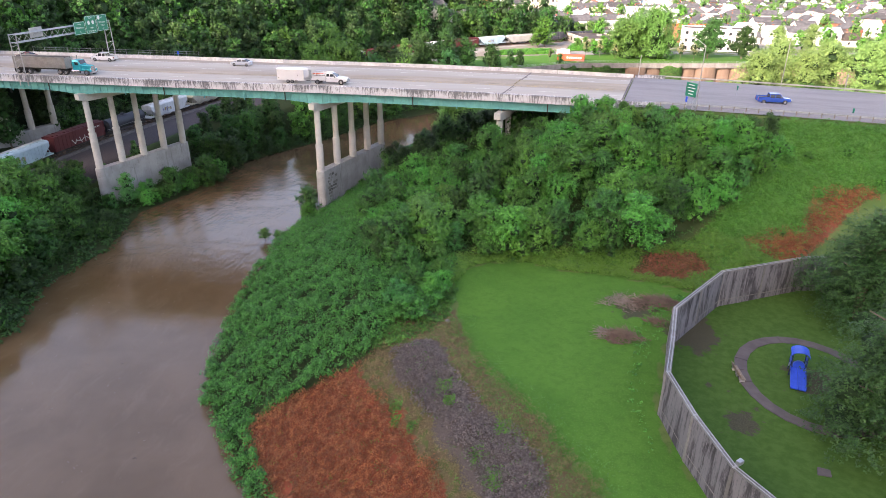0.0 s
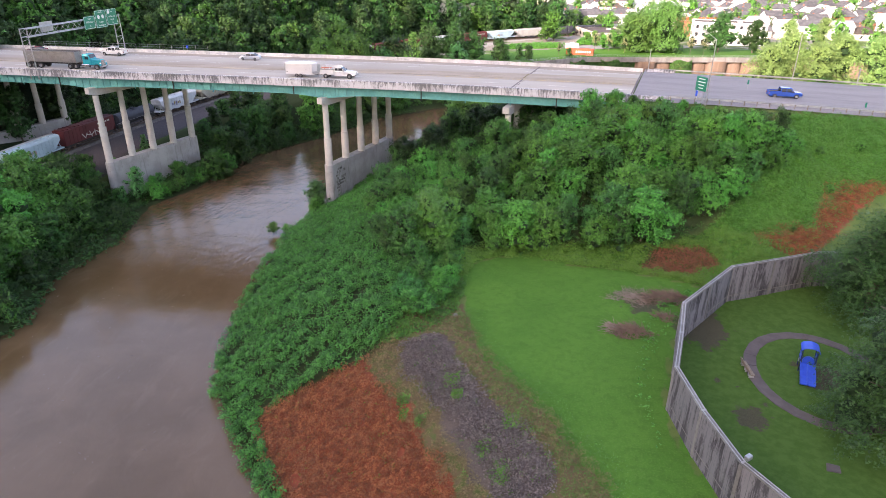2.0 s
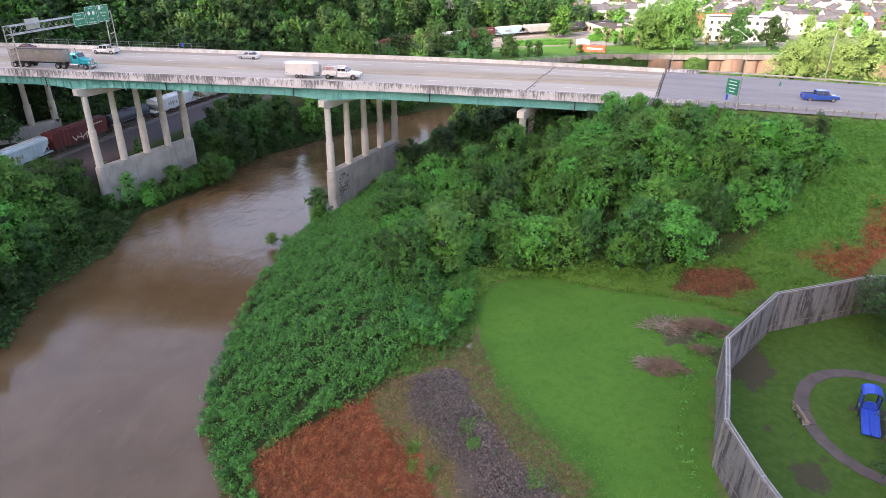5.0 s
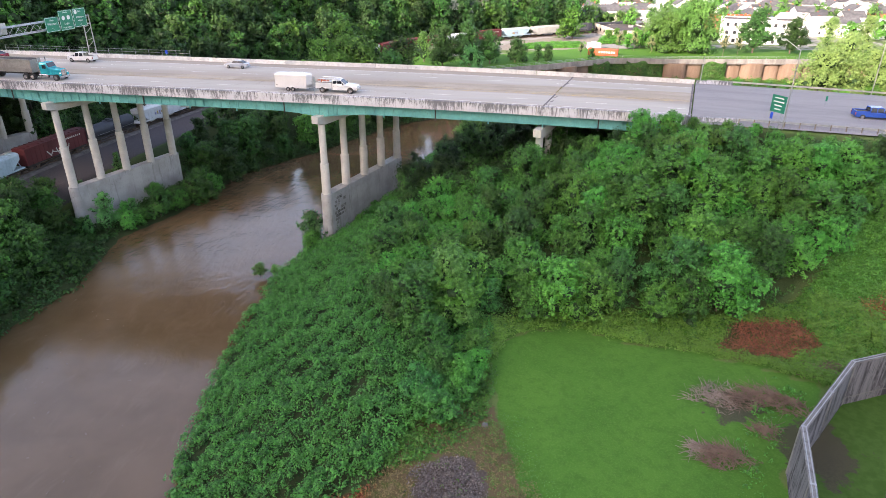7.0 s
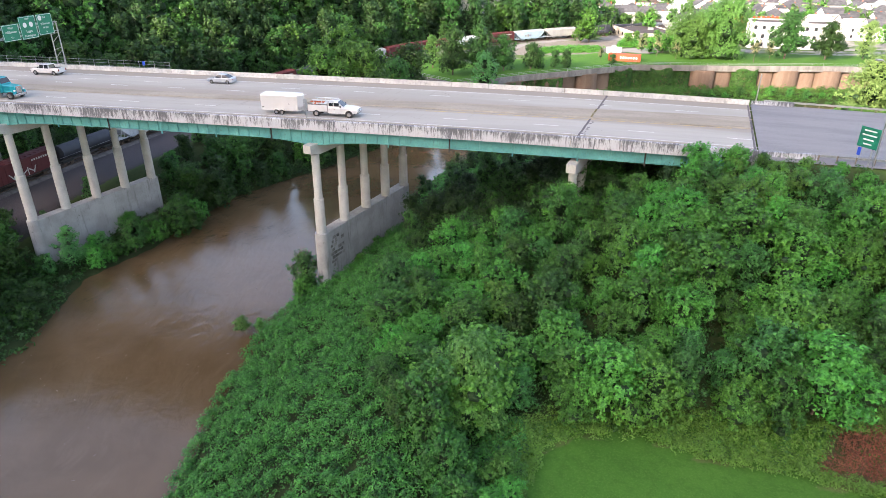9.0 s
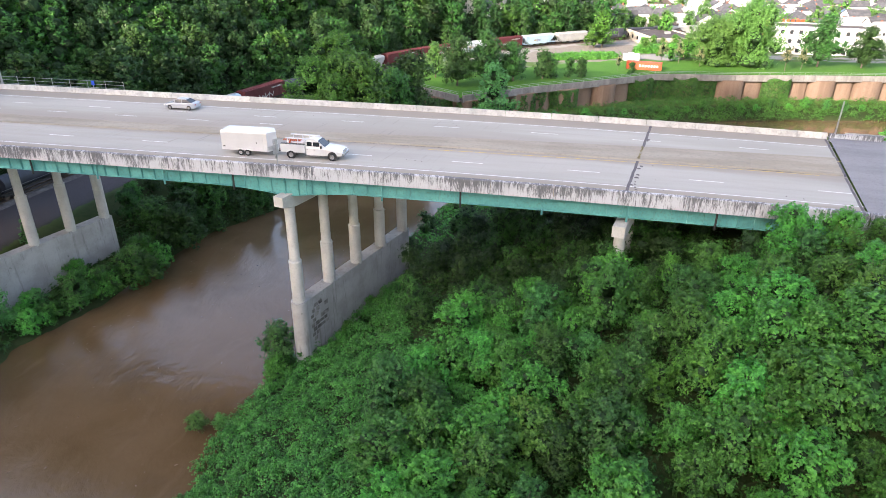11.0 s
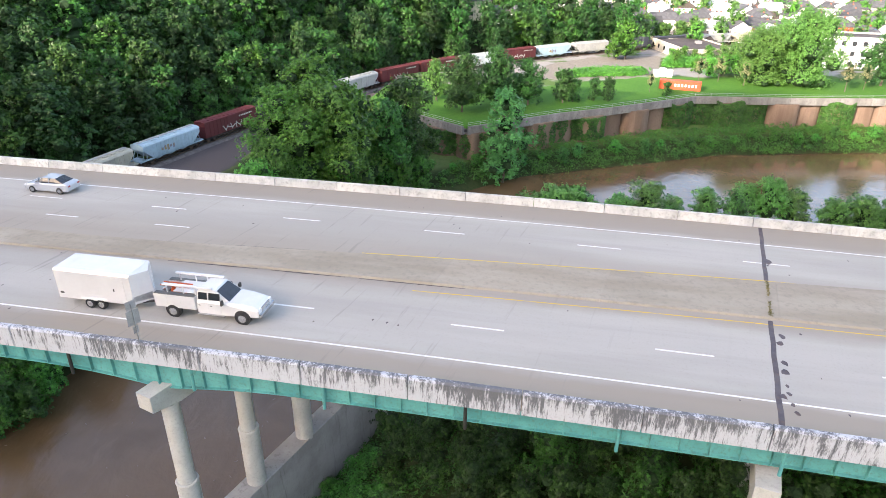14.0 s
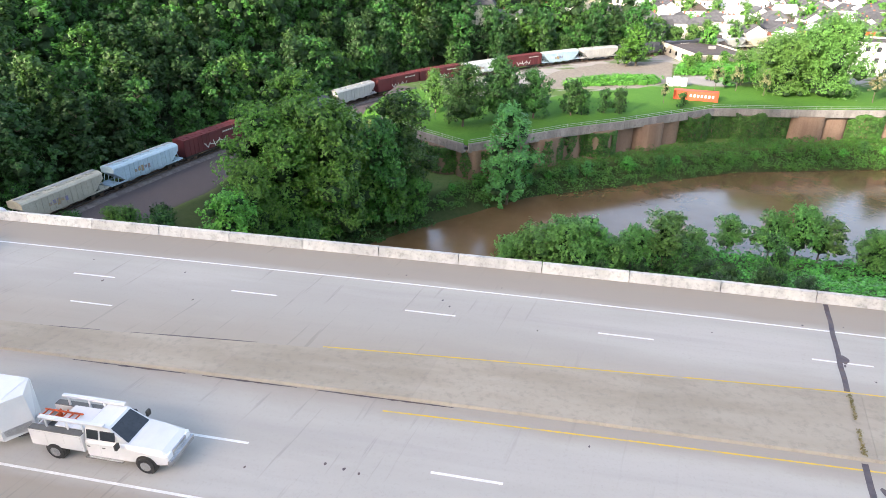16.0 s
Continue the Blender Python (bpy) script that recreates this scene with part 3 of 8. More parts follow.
def build_ground():
    xs = lines(-112, 75, 1.1, -2600, 2600)
    ys = np.concatenate([lines(30, 166, 1.1, -1500, 167), np.arange(168.5, 285, 1.6), lines(287, 300, 2.5, 286, 3500)])
    ys = np.unique(ys)
    xs = np.unique(np.concatenate([xs, np.arange(-500, -290, 9.0)]))
    ys = np.unique(np.concatenate([ys, np.arange(-340, -266, 8.0)]))
    X, Y = np.meshgrid(xs, ys)
    x, y = X.ravel(), Y.ravel()
    z = ground_z(x, y)
    nx, ny = len(xs), len(ys)
    i = (np.arange(ny - 1)[:, None] * nx + np.arange(nx - 1)[None, :]).ravel()
    faces = np.stack([i, i + 1, i + nx + 1, i + nx], 1)
    me = bpy.data.meshes.new("ground")
    me.from_pydata(np.stack([x, y, z], 1).tolist(), [], faces.tolist())
    me.polygons.foreach_set("use_smooth", np.ones(len(faces), bool))
    dt, st = seg_dist(x, y, TRACK)
    df, sf = seg_dist(x, y, FLOOD)
    play = mask_of(x, y, PLAY, 0.5)
    ring = np.hypot((x - PATH_C[0]) / PATH_R[0], (y - PATH_C[1]) / PATH_R[1])
    mud = np.maximum(1.3 * np.exp(-((x - 19.2) ** 2 / 7 + (y - 66.2) ** 2 / 14)), 1.25 * np.exp(-((x - 29.4) ** 2 / 5 + (y - 59.0) ** 2 / 7)))
    mud = np.maximum(mud, np.exp(-((x - 20.5) ** 2 / 2 + (y - 51) ** 2 / 5)))
    ruts = np.abs(np.hypot(x - 27.5, y - 60.5) - 9.3 - 0.5 * np.sin(0.9 * y))
    mud = np.maximum(mud, 0.75 * play * (x < 24) * np.exp(-(ruts / 0.55) ** 2) * (0.6 + 0.4 * wobble(x, y, 2.2, 3)))
    mud = np.maximum(mud, np.exp(-((x - 13.5) ** 2 + (y - 71) ** 2) / 8))
    weedy = mask_of(x, y, [(-30, 30), (-27, 47), (-17, 60), (-14, 66), (-9, 68), (-4, 58), (2, 50), (8, 40), (13, 25), (5, 10)], 1.5)
    masks = {
        "lawn": np.maximum.reduce([mask_of(x, y, LAWN, 0.7), play, ((sf > 0) & (df > 2) & (df < 34) & (x > -72) & (y > 215) & (st < 0)).astype(float)]),
        "orange": np.maximum(mask_of(x + 0.9 * wobble(x, y, 2.1, 7), y + 0.9 * wobble(x, y, 2.3, 8), ORANGE, 1.2), 0.9 * mask_of(x + 1.5 * wobble(x, y, 4, 7), y + 1.5 * wobble(x, y, 4.3, 8), RED2, 1.6)),
        "yard": play, "rubble": mask_of(x + 0.8 * wobble(x, y, 1.9, 4), y + 0.8 * wobble(x, y, 2.3, 9), RUBBLE, 1.2), "mud": mud, "weedy": np.maximum(weedy, mask_of(x, y, RED1, 1.0)),
        "ballast": np.maximum(smooth01((7.5 - np.where(st > 0, dt * 1.6, dt * 0.75)) / 2), mask_of(x, y, LOT, 1.5)),
        "town": ((sf > 0) & (df > 30) & ((st < 0) | (x > -25))).astype(float),
        "lot": mask_of(x, y, [(-34, 290), (-22, 284), (-2, 289), (8, 300), (12, 330), (14, 345), (-8, 343), (-26, 322)], 1.5) * (1 - 0.9 * mask_of(x, y, [(-20, 296), (-12, 296), (3, 304), (-3, 318), (-12, 316)], 1.5)),
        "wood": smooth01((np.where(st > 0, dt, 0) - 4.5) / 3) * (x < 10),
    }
    bank_shade = smooth01((9 - seg_dist(x, y, LEFT_BANK)[0]) / 4) * (y > 45) * (y < 300)
    # same dark ground spread below vines, scrub and bank plants for their shade
    masks["wood"] = np.maximum.reduce([masks["wood"], 0.9 * mask_of(x, y, VINE), 0.8 * mask_of(x, y, SLOPE, 1.5), 0.85 * bank_shade, 0.8 * (seg_dist(x, y, LEFT_BANK)[0] < 30) * (y > 40) * (y < 212) * (x < -45) * (1 - mask_of(x, y, LOT, 1.5)) * (seg_dist(x, y, TRACK)[0] > 9), 0.8 * mask_of(x, y, NORTH, 1.5)])
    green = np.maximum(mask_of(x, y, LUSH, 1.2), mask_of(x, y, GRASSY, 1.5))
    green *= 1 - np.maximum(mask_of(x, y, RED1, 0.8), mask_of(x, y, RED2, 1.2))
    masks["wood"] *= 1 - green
    masks["lawn"] = np.maximum(masks["lawn"], 0.8 * green)
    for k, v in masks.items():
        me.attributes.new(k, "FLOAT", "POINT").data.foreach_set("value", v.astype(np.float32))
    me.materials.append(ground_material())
    ob = new("ground", me)
    tagged(ob, "river valley ground with mown lawn, weedy bank and wooded hillside", "ground", kind="structure")
    return ob


ground = build_ground()

wat = Shape()
wat.add([(-400, -400, 0), (600, -400, 0), (600, 500, 0), (-400, 500, 0)], [(0, 1, 2, 3)])
river = tagged(part("water", wat, M_WATER), "muddy brown swollen river with slow swirls", "river", kind="structure")


# ---- bridge ----
NEAR, FAR, X0, X1 = 115.0, 141.4, -190.0, 16.0
SKEW = 0.19  # joints lean towards +x going away


def jx(x_near, y):
    return x_near + SKEW * (y - 115.5)


def stations(x0, x1, y, step=3.0, ny=1.0):
    n = max(2, int((x1 - x0) / step) + 1)
    return [(x, y, float(road_z(x)), 0.0, ny) for x in np.linspace(x0, x1, n)]


bridge = thing("bridge", "long concrete road bridge on teal steel girders over the river", "bridge")
for xa, xb in ((X0, -125.0), (-125.0, -89.4), (-89.4, -41.2), (-41.2, -7.0), (-7.0, 14.2)):
    sl = Shape()
    n = 9
    vs = []
    for i in range(n):
        for y in (NEAR + 0.1, FAR + 0.3):
            x = jx(xa + (xb - xa) * i / (n - 1), y)
            vs += [(x, y, float(road_z(x))), (x, y, float(road_z(x)) - 0.85)]
    sl.add(vs, [f for i in range(0, 4 * n - 4, 4) for f in ((i, i + 4, i + 6, i + 2), (i + 1, i + 3, i + 7, i + 5), (i, i + 1, i + 5, i + 4), (i + 2, i + 6, i + 7, i + 3))])
    part("deck_slab", sl, M_DECK, bridge)


def med_hi(x):
    return 127.75 + 0.0725 * (x + 54) if x > -54 else 127.75 + 0.012 * min(-54 - x, 60)


def med_lo(x):
    return 125.55 + 0.017 * (x + 40)


# raised concrete median in cast lengths
M_MED = mat("median_concrete", (0.288, 0.25, 0.196), (0.358, 0.318, 0.258), 0.22, 0.9, c3=(0.22, 0.198, 0.168), scale2=2.2, bump=0.01, vary=0.04, stretch=(0.35, 1.6, 1))
x = -150.0
while x < 10:
    L = 11.2
    s = Shape()
    a, b = x + 0.005, min(x + L - 0.005, 15.9)
    za, zb = float(road_z(a)), float(road_z(b))
    k = SKEW
    la, lb, ha, hb = med_lo(a), med_lo(b), med_hi(a), med_hi(b)
    pts = [(a, la, za), (b, lb, zb), (b + k * (hb - lb), hb, zb), (a + k * (ha - la), ha, za)]
    s.add([(p[0], p[1], p[2] - 0.05) for p in pts] + [(p[0], p[1] + (0.1 if i < 2 else -0.1), p[2] + 0.14) for i, p in enumerate(pts)],
          [(3, 2, 1, 0), (4, 5, 6, 7), (0, 1, 5, 4), (1, 2, 6, 5), (2, 3, 7, 6), (3, 0, 4, 7)])
    part("median_slab", s, M_MED, bridge)
    x += L

# parapets in cast lengths with open joints
PROFILE_N = [(-0.12, -0.95), (0.42, -0.95), (0.42, 0.0), (0.36, 0.12), (0.24, 0.46), (-0.02, 0.46), (-0.12, 0.36)]
PROFILE_F = [(0.55, -0.95), (-0.02, -0.95), (-0.02, 0.0), (0.06, 0.22), (0.16, 0.70), (0.45, 0.70), (0.55, 0.60)]
M_PARA_F = mat("pale_barrier", (0.44, 0.44, 0.425), (0.58, 0.58, 0.555), 0.7, 0.9, c3=(0.17, 0.17, 0.155), scale2=2.6, bump=0.015, vary=0.1, stretch=(1, 1, 0.5))
for prof, y, m in ((PROFILE_N, NEAR, M_PARA), (PROFILE_F, FAR, M_PARA_F)):
    x = -7.6 if y == NEAR else jx(-7.6, y)
    end = 14.2 if y == NEAR else jx(14.2, y)
    starts = [x + 6.1 * i for i in range(-26, 8)]
    for a in starts:
        b = min(a + 6.06, end)
        if b - a < 1:
            continue
        part("parapet", Shape().sweep(prof, stations(a + 0.02, b, y)), m, bridge, bevel=0.02)

# plate girders: haunched over the piers, with stiffeners
PIER_X = [-125.0, -89.4, -41.2, -7.2]


def girder_depth(x):
    d = min(abs(x - p) for p in PIER_X[:3])
    return 1.55 + 0.75 * max(0.0, 1 - d / 9.0) ** 2


for gy in (115.75, 121.0, 126.2, 131.4, 136.4, 141.0):
    s = Shape()
    gx = np.arange(X0, 14.0, 1.5)
    for a, b in zip(gx, gx[1:]):
        za, zb = float(road_z(a)) - 0.86, float(road_z(b)) - 0.86
        da, db = girder_depth(a), girder_depth(b)
        for w, up in ((0.02, None), (0.22, 0.06)):
            if up is None:
                s.add([(a, gy - w, za), (b, gy - w, zb), (b, gy - w, zb - db), (a, gy - w, za - da), (a, gy + w, za), (b, gy + w, zb), (b, gy + w, zb - db), (a, gy + w, za - da)], [(0, 1, 2, 3), (7, 6, 5, 4)])
            else:
                s.add([(a, gy - w, za - da), (b, gy - w, zb - db), (b, gy + w, zb - db), (a, gy + w, za - da), (a, gy - w, za - da - up), (b, gy - w, zb - db - up), (b, gy + w, zb - db - up), (a, gy + w, za - da - up)], [(0, 1, 2, 3), (7, 6, 5, 4), (0, 4, 5, 1), (3, 2, 6, 7)])
        if gy < 116 or gy > 140:
            e = -1 if gy < 116 else 1
            s.box((a, gy + e * 0.13, za - da / 2), (0.06, 0.24, da))
    part("girder", s, M_TEAL, bridge)
# scupper pipes and rusty bearings along the near girder
for i, x in enumerate(np.arange(-120, 12, 8.1)):
    z = float(road_z(x))
    part("drain_pipe", Shape().tube((x, 115.3, z - 0.9), (x, 115.25, z - 2.75), 0.1, n=8), M_TEAL if i % 3 else M_DARK, bridge)


M_BLOCK = mat("blotched_panel", (0.12, 0.115, 0.105), (0.25, 0.24, 0.22), 1.2, 0.92, c3=(0.30, 0.29, 0.27), scale2=5, bump=0.02, vary=0.35)
rg_pier = np.random.default_rng(17)


def pier(x_near, x_far, base, wall_top, ncol=5, wall=True, top=23.9, blocks=False):
    p = thing("bridge_pier", "concrete bridge pier with round columns, cap beam and plinth wall", "pier", "bridge piers")
    y0, y1 = 115.9, 137.6
    lean = (x_far - x_near) / (y1 - y0)
    ang = math.atan2(y1 - y0, x_far - x_near) - math.pi / 2
    mid = ((x_near + x_far) / 2, (y0 + y1) / 2)
    cap = Shape()
    L = math.hypot(y1 - y0, x_far - x_near)
    r = Matrix.Rotation(ang, 4, "Z")
    sect = [(-0.6, -L / 2 - 1.6, 0.45), (-0.6, -L / 2 - 1.6, 1.6), (-0.6, L / 2 + 1.6, 1.6), (-0.6, L / 2 + 1.6, 0.45), (-0.6, L / 2 - 0.4, 0), (-0.6, -L / 2 + 0.4, 0)]
    vs = [r @ Vector((sx, yy, zz)) + Vector((*mid, top - 1.6)) for sx in (-0.62, 0.62) for _, yy, zz in sect]
    cap.add(vs, [(0, 1, 2, 3, 4, 5), (11, 10, 9, 8, 7, 6)] + [(i, (i + 1) % 6, 6 + (i + 1) % 6, 6 + i) for i in range(6)])
    part("cap_beam", cap, M_CONC_PALE, p, bevel=0.05)
    for i in range(ncol):
        u = i / (ncol - 1)
        cx, cy = x_near + u * (x_far - x_near), y0 + u * (y1 - y0)
        ls = 15.8
        low = base if (wall and 0 < i) is False else wall_top - 0.2
        s = Shape().tube((cx, cy, ls - 0.1), (cx, cy, top - 1.55), 0.58, 0.56, 44)
        s.tube((cx, cy, low), (cx, cy, ls), 0.74, 0.72, 44)
        s.tube((cx, cy, ls - 0.05), (cx, cy, ls + 0.05), 0.76, 0.70, 44)
        part("column", s, M_CONC_PALE, p, smooth=False)
    if wall:
        c0 = Vector((x_near, y0, 0))
        c1 = Vector((x_far, y1 + 0.9, 0))
        d = (c1 - c0).normalized()
        n = Vector((-d.y, d.x, 0))
        w = Shape()
        w.add([c0 - n * 1.0 + Vector((0, 0, base)), c1 - n * 1.0 + Vector((0, 0, base)), c1 + n * 1.0 + Vector((0, 0, base)), c0 + n * 1.0 + Vector((0, 0, base)),
               c0 - n * 0.85 + Vector((0, 0, wall_top)), c1 - n * 0.85 + Vector((0, 0, wall_top)), c1 + n * 0.85 + Vector((0, 0, wall_top)), c0 + n * 0.85 + Vector((0, 0, wall_top))],
              [(3, 2, 1, 0), (4, 5, 6, 7), (0, 1, 5, 4), (1, 2, 6, 5), (2, 3, 7, 6), (3, 0, 4, 7)])
        part("plinth_wall", w, M_PIER, p, bevel=0.06)
        part("nosing", Shape().tube((x_near, y0, base), (x_near, y0, wall_top + 0.008), 1.05, 0.95, 44), M_PIER, p)
        # thin dark panels added beside the nosing, towards the bank, for a blocky marking
        for row in range(8 if blocks else 0):
            for c in range(4):
                if rg_pier.uniform() > 0.98 - 0.16 * c - 0.05 * abs(row - 4):
                    continue
                zz = wall_top - 1.2 - 0.62 * row
                off = -(1.0 - 0.15 * (zz - base) / (wall_top - base)) - 0.008
                q = c0 + d * (1.0 + 0.8 * c + 0.3 * (row % 2)) + n * off + Vector((0, 0, zz))
                sz_ = (0.04, rg_pier.uniform(0.5, 0.78), rg_pier.uniform(0.36, 0.6))
                part("stone_block", Shape().box(q, sz_, rz=math.atan2(d.y, d.x) - math.pi / 2), M_BLOCK, p)
    return p


pier(-122.0, -115.2, 3.5, 11.5)
pier(-89.1, -82.6, -1.5, 8.5)
pier(-41.4, -34.6, -1.5, 10.6, blocks=True)
pier(-6.9, -1.6, 9.0, 10.0, wall=False, top=23.6)
ab = thing("bridge_abutment", "weathered concrete abutment under the bridge end", "abutment")
ab_s = Shape().prism([(13.6, 114.9), (14.4, 114.9), (jx(14.4, 141.8), 141.8), (jx(13.6, 141.8), 141.8)], 18.0, 25.2)
part("breast_wall", ab_s, M_CONC, ab, bevel=0.04)
for wy, sx in ((114.85, 0), (141.9, 5.1)):
    part("wing_wall", Shape().prism([(14.4 + sx, wy - 0.25), (20.5 + sx, wy - 0.25), (20.5 + sx, wy + 0.25), (14.4 + sx, wy + 0.25)], 21.5, 26.6), M_PARA, ab, bevel=0.03)


# road markings, laid just proud of the slab
def strip(name, xa, xb, y, w, m, y2=None, parent=None):
    n = max(2, int(abs(xb - xa) / 4) + 1)
    y2 = y if y2 is None else y2
    s = Shape()
    vs = []
    for i in range(n):
        u = i / (n - 1)
        x, yy = xa + u * (xb - xa), y + u * (y2 - y)
        z = float(road_z(x))
        vs += [(x, yy - w / 2, z + 0.006), (x, yy + w / 2, z + 0.006)]
    s.add(vs, [(2 * i, 2 * i + 2, 2 * i + 3, 2 * i + 1) for i in range(n - 1)])
    return part(name, s, m, parent)


strip("edge_line", -150, 80, 117.68, 0.14, M_WHITE, parent=bridge)
strip("edge_line", -150, 80, 137.8, 0.14, M_WHITE, parent=bridge)
strip("median_line", -28, 13.5, 124.75, 0.11, M_YELLOW, 126.2, parent=bridge)
strip("median_line", -33, -4, 129.45, 0.11, M_YELLOW, 131.55, parent=bridge)
strip("median_line", -4, 40, 131.55, 0.11, M_YELLOW, 132.4, parent=bridge)
for k in range(-8, 9):
    strip("lane_dash", -36.9 + 12.19 * k, -33.6 + 12.19 * k, 121.2, 0.15, M_WHITE, parent=bridge)
    strip("lane_dash", -29.3 + 12.19 * k, -26.0 + 12.19 * k, 134.4, 0.15, M_WHITE, parent=bridge)
    if k < -1:
        strip("lane_dash", -30.8 + 10.2 * (k + 0.0), -27.7 + 10.2 * k, 131.0, 0.14, M_WHITE, parent=bridge)
M_TAR = mat("tar_joint", (0.055, 0.045, 0.055), (0.10, 0.085, 0.09), 1.0, 0.6, c3=(0.16, 0.09, 0.05), scale2=3, bump=0.01)
for xn, w in ((-7.0, 0.15), (14.0, 0.13)):
    for ya, yb in ((115.5, 126.0), (126.25, 131.4), (131.6, 141.3)):
        if w < 0.14 or ya != 126.25:
            s = Shape()
            za = 0.009
            n = 8
            vs = []
            for i in range(n + 1):
                yy = ya + (yb - ya) * i / n
                cx = jx(xn, yy) + 0.03 * math.sin(i * 2.3)
                z = float(road_z(cx)) + (0.152 if med_lo(cx) + 0.1 <= yy <= med_hi(cx) - 0.1 else 0.009)
                vs += [(cx - w, yy, z), (cx + w, yy, z)]
            s.add(vs, [(2 * i, 2 * i + 1, 2 * i + 3, 2 * i + 2) for i in range(n)])
            part("expansion_joint", s, M_TAR, bridge)

# approach road on the embankment
M_ASPH = mat("old_asphalt", (0.215, 0.21, 0.222), (0.262, 0.256, 0.268), 0.25, 0.9, c3=(0.08, 0.08, 0.085), scale2=7, bump=0.01, stretch=(0.3, 1.4, 1))
rd = Shape()
rx = np.linspace(14.4, 330, 40)
vs = []
for a in rx:
    z = float(road_z(a))
    vs += [(a if i else a, y, z - dz) for i, (y, dz) in enumerate(((113.6, 0.25), (115.2, 0.0), (128.2, 0.0), (142.0, 0.0), (143.4, 0.25)))]
vs = [(jx(p[0], p[1]) if k < 5 else p[0] + 4, p[1], p[2]) for k, p in enumerate(vs)]
rd.add(vs, [(5 * i + j, 5 * i + 5 + j, 5 * i + 6 + j, 5 * i + 1 + j) for i in range(len(rx) - 1) for j in range(4)])
road = tagged(part("road", rd, M_ASPH), "grey asphalt approach road on top of the embankment", "road", kind="structure")
M_PATCH = mat("pale_asphalt", (0.27, 0.255, 0.262), (0.32, 0.305, 0.31), 0.4, 0.9, bump=0.008)
ps = Shape()
for poly in ([(jx(14.5, 126.6), 126.6), (24.5, 127.6), (26.2, 129.4), (24.5, 131.2), (jx(14.5, 131.2), 131.2)], [(33, 137.5), (90, 137.5), (90, 116), (44, 116), (40, 122), (37.5, 128)]):
    ps.add([(x, y, float(road_z(x)) + 0.02) for x, y in poly], [tuple(range(len(poly)))])
part("road_patch", ps, M_PATCH, road)

# ragged crack and dirt along the median kerb
rg_ = np.random.default_rng(5)
for xa, xb, yy0 in ((-46.5, -39.5, 125), (-38.5, -33.0, 125), (-32.0, -24.5, 125), (-66, -58, 128.75), (-56, -47, 128.5), (-45, -37, 129.25), (6.0, 12.0, 125)):
    n = int((xb - xa) / 0.35)
    vs = []
    for i in range(n + 1):
        x = xa + (xb - xa) * i / n
        slope_ = (med_hi(x) + 0.1) if yy0 > 128 else med_lo(x) - 0.08
        w = 0.03 + 0.07 * rg_.uniform() * math.sin(math.pi * i / n)
        z = float(road_z(x)) + 0.012
        vs += [(x, slope_ - w, z), (x, slope_ + w * 0.6, z)]
    part("kerb_crack", Shape().add(vs, [(2 * i, 2 * i + 2, 2 * i + 3, 2 * i + 1) for i in range(n)]), M_TAR, bridge)
# tar patches and dark blots beside the main joint, scattered scraps on the slab
for i in range(46):
    if i < 12:
        yy = rg_.uniform(116, 125.5) if i < 9 else rg_.uniform(133, 136)
        cx, r = jx(-7.0, yy) + rg_.uniform(0.2, 0.9), rg_.uniform(0.10, 0.28)
    else:
        cx, yy, r = rg_.uniform(-60, 10), rg_.choice([rg_.uniform(117, 125), rg_.uniform(132.5, 140.8)]), rg_.uniform(0.04, 0.10)
    n = 7
    z = float(road_z(cx)) + 0.013
    part("tar_blot", Shape().add([(cx + r * rg_.uniform(0.5, 1.2) * math.cos(6.28 * k / n), yy + 1.5 * r * rg_.uniform(0.5, 1.2) * math.sin(6.28 * k / n), z) for k in range(n)], [tuple(range(n))]), M_TAR, bridge)


# ---- plants ----
def leaf_cards(rng, C, N, size, fold=0.25, jitter=0.7, aspect=0.62):
    """Pointed leaves at C, facing about N. Returns their corners as one array."""
    n = len(C)
    N = N + rng.normal(0, jitter, (n, 3))
    N /= np.linalg.norm(N, axis=1)[:, None] + 1e-9
    T = np.cross(N, rng.normal(0, 1, (n, 3)))
    T /= np.linalg.norm(T, axis=1)[:, None] + 1e-9
    S = np.cross(N, T)
    s = (size * rng.uniform(0.7, 1.25, n))[:, None]
    V = np.empty((n, 3, 3))
    V[:, 0] = C - T * s * 0.45 + S * s * aspect * 0.62 - N * s * fold * 0.4
    V[:, 1] = C - T * s * 0.45 - S * s * aspect * 0.62 - N * s * fold * 0.4
    V[:, 2] = C + T * s * 0.62
    return V.reshape(-1, 3)


def leaf_mesh(name, V, material):
    n = len(V) // 3
    me = bpy.data.meshes.new(name)
    me.vertices.add(len(V))
    me.vertices.foreach_set("co", V.astype(np.float32).ravel())
    me.loops.add(3 * n)
    me.loops.foreach_set("vertex_index", np.arange(3 * n, dtype=np.int32))
    me.polygons.add(n)
    me.polygons.foreach_set("loop_start", np.arange(0, 3 * n, 3, dtype=np.int32))
    me.update(calc_edges=True)
    me.materials.append(material)
    return me


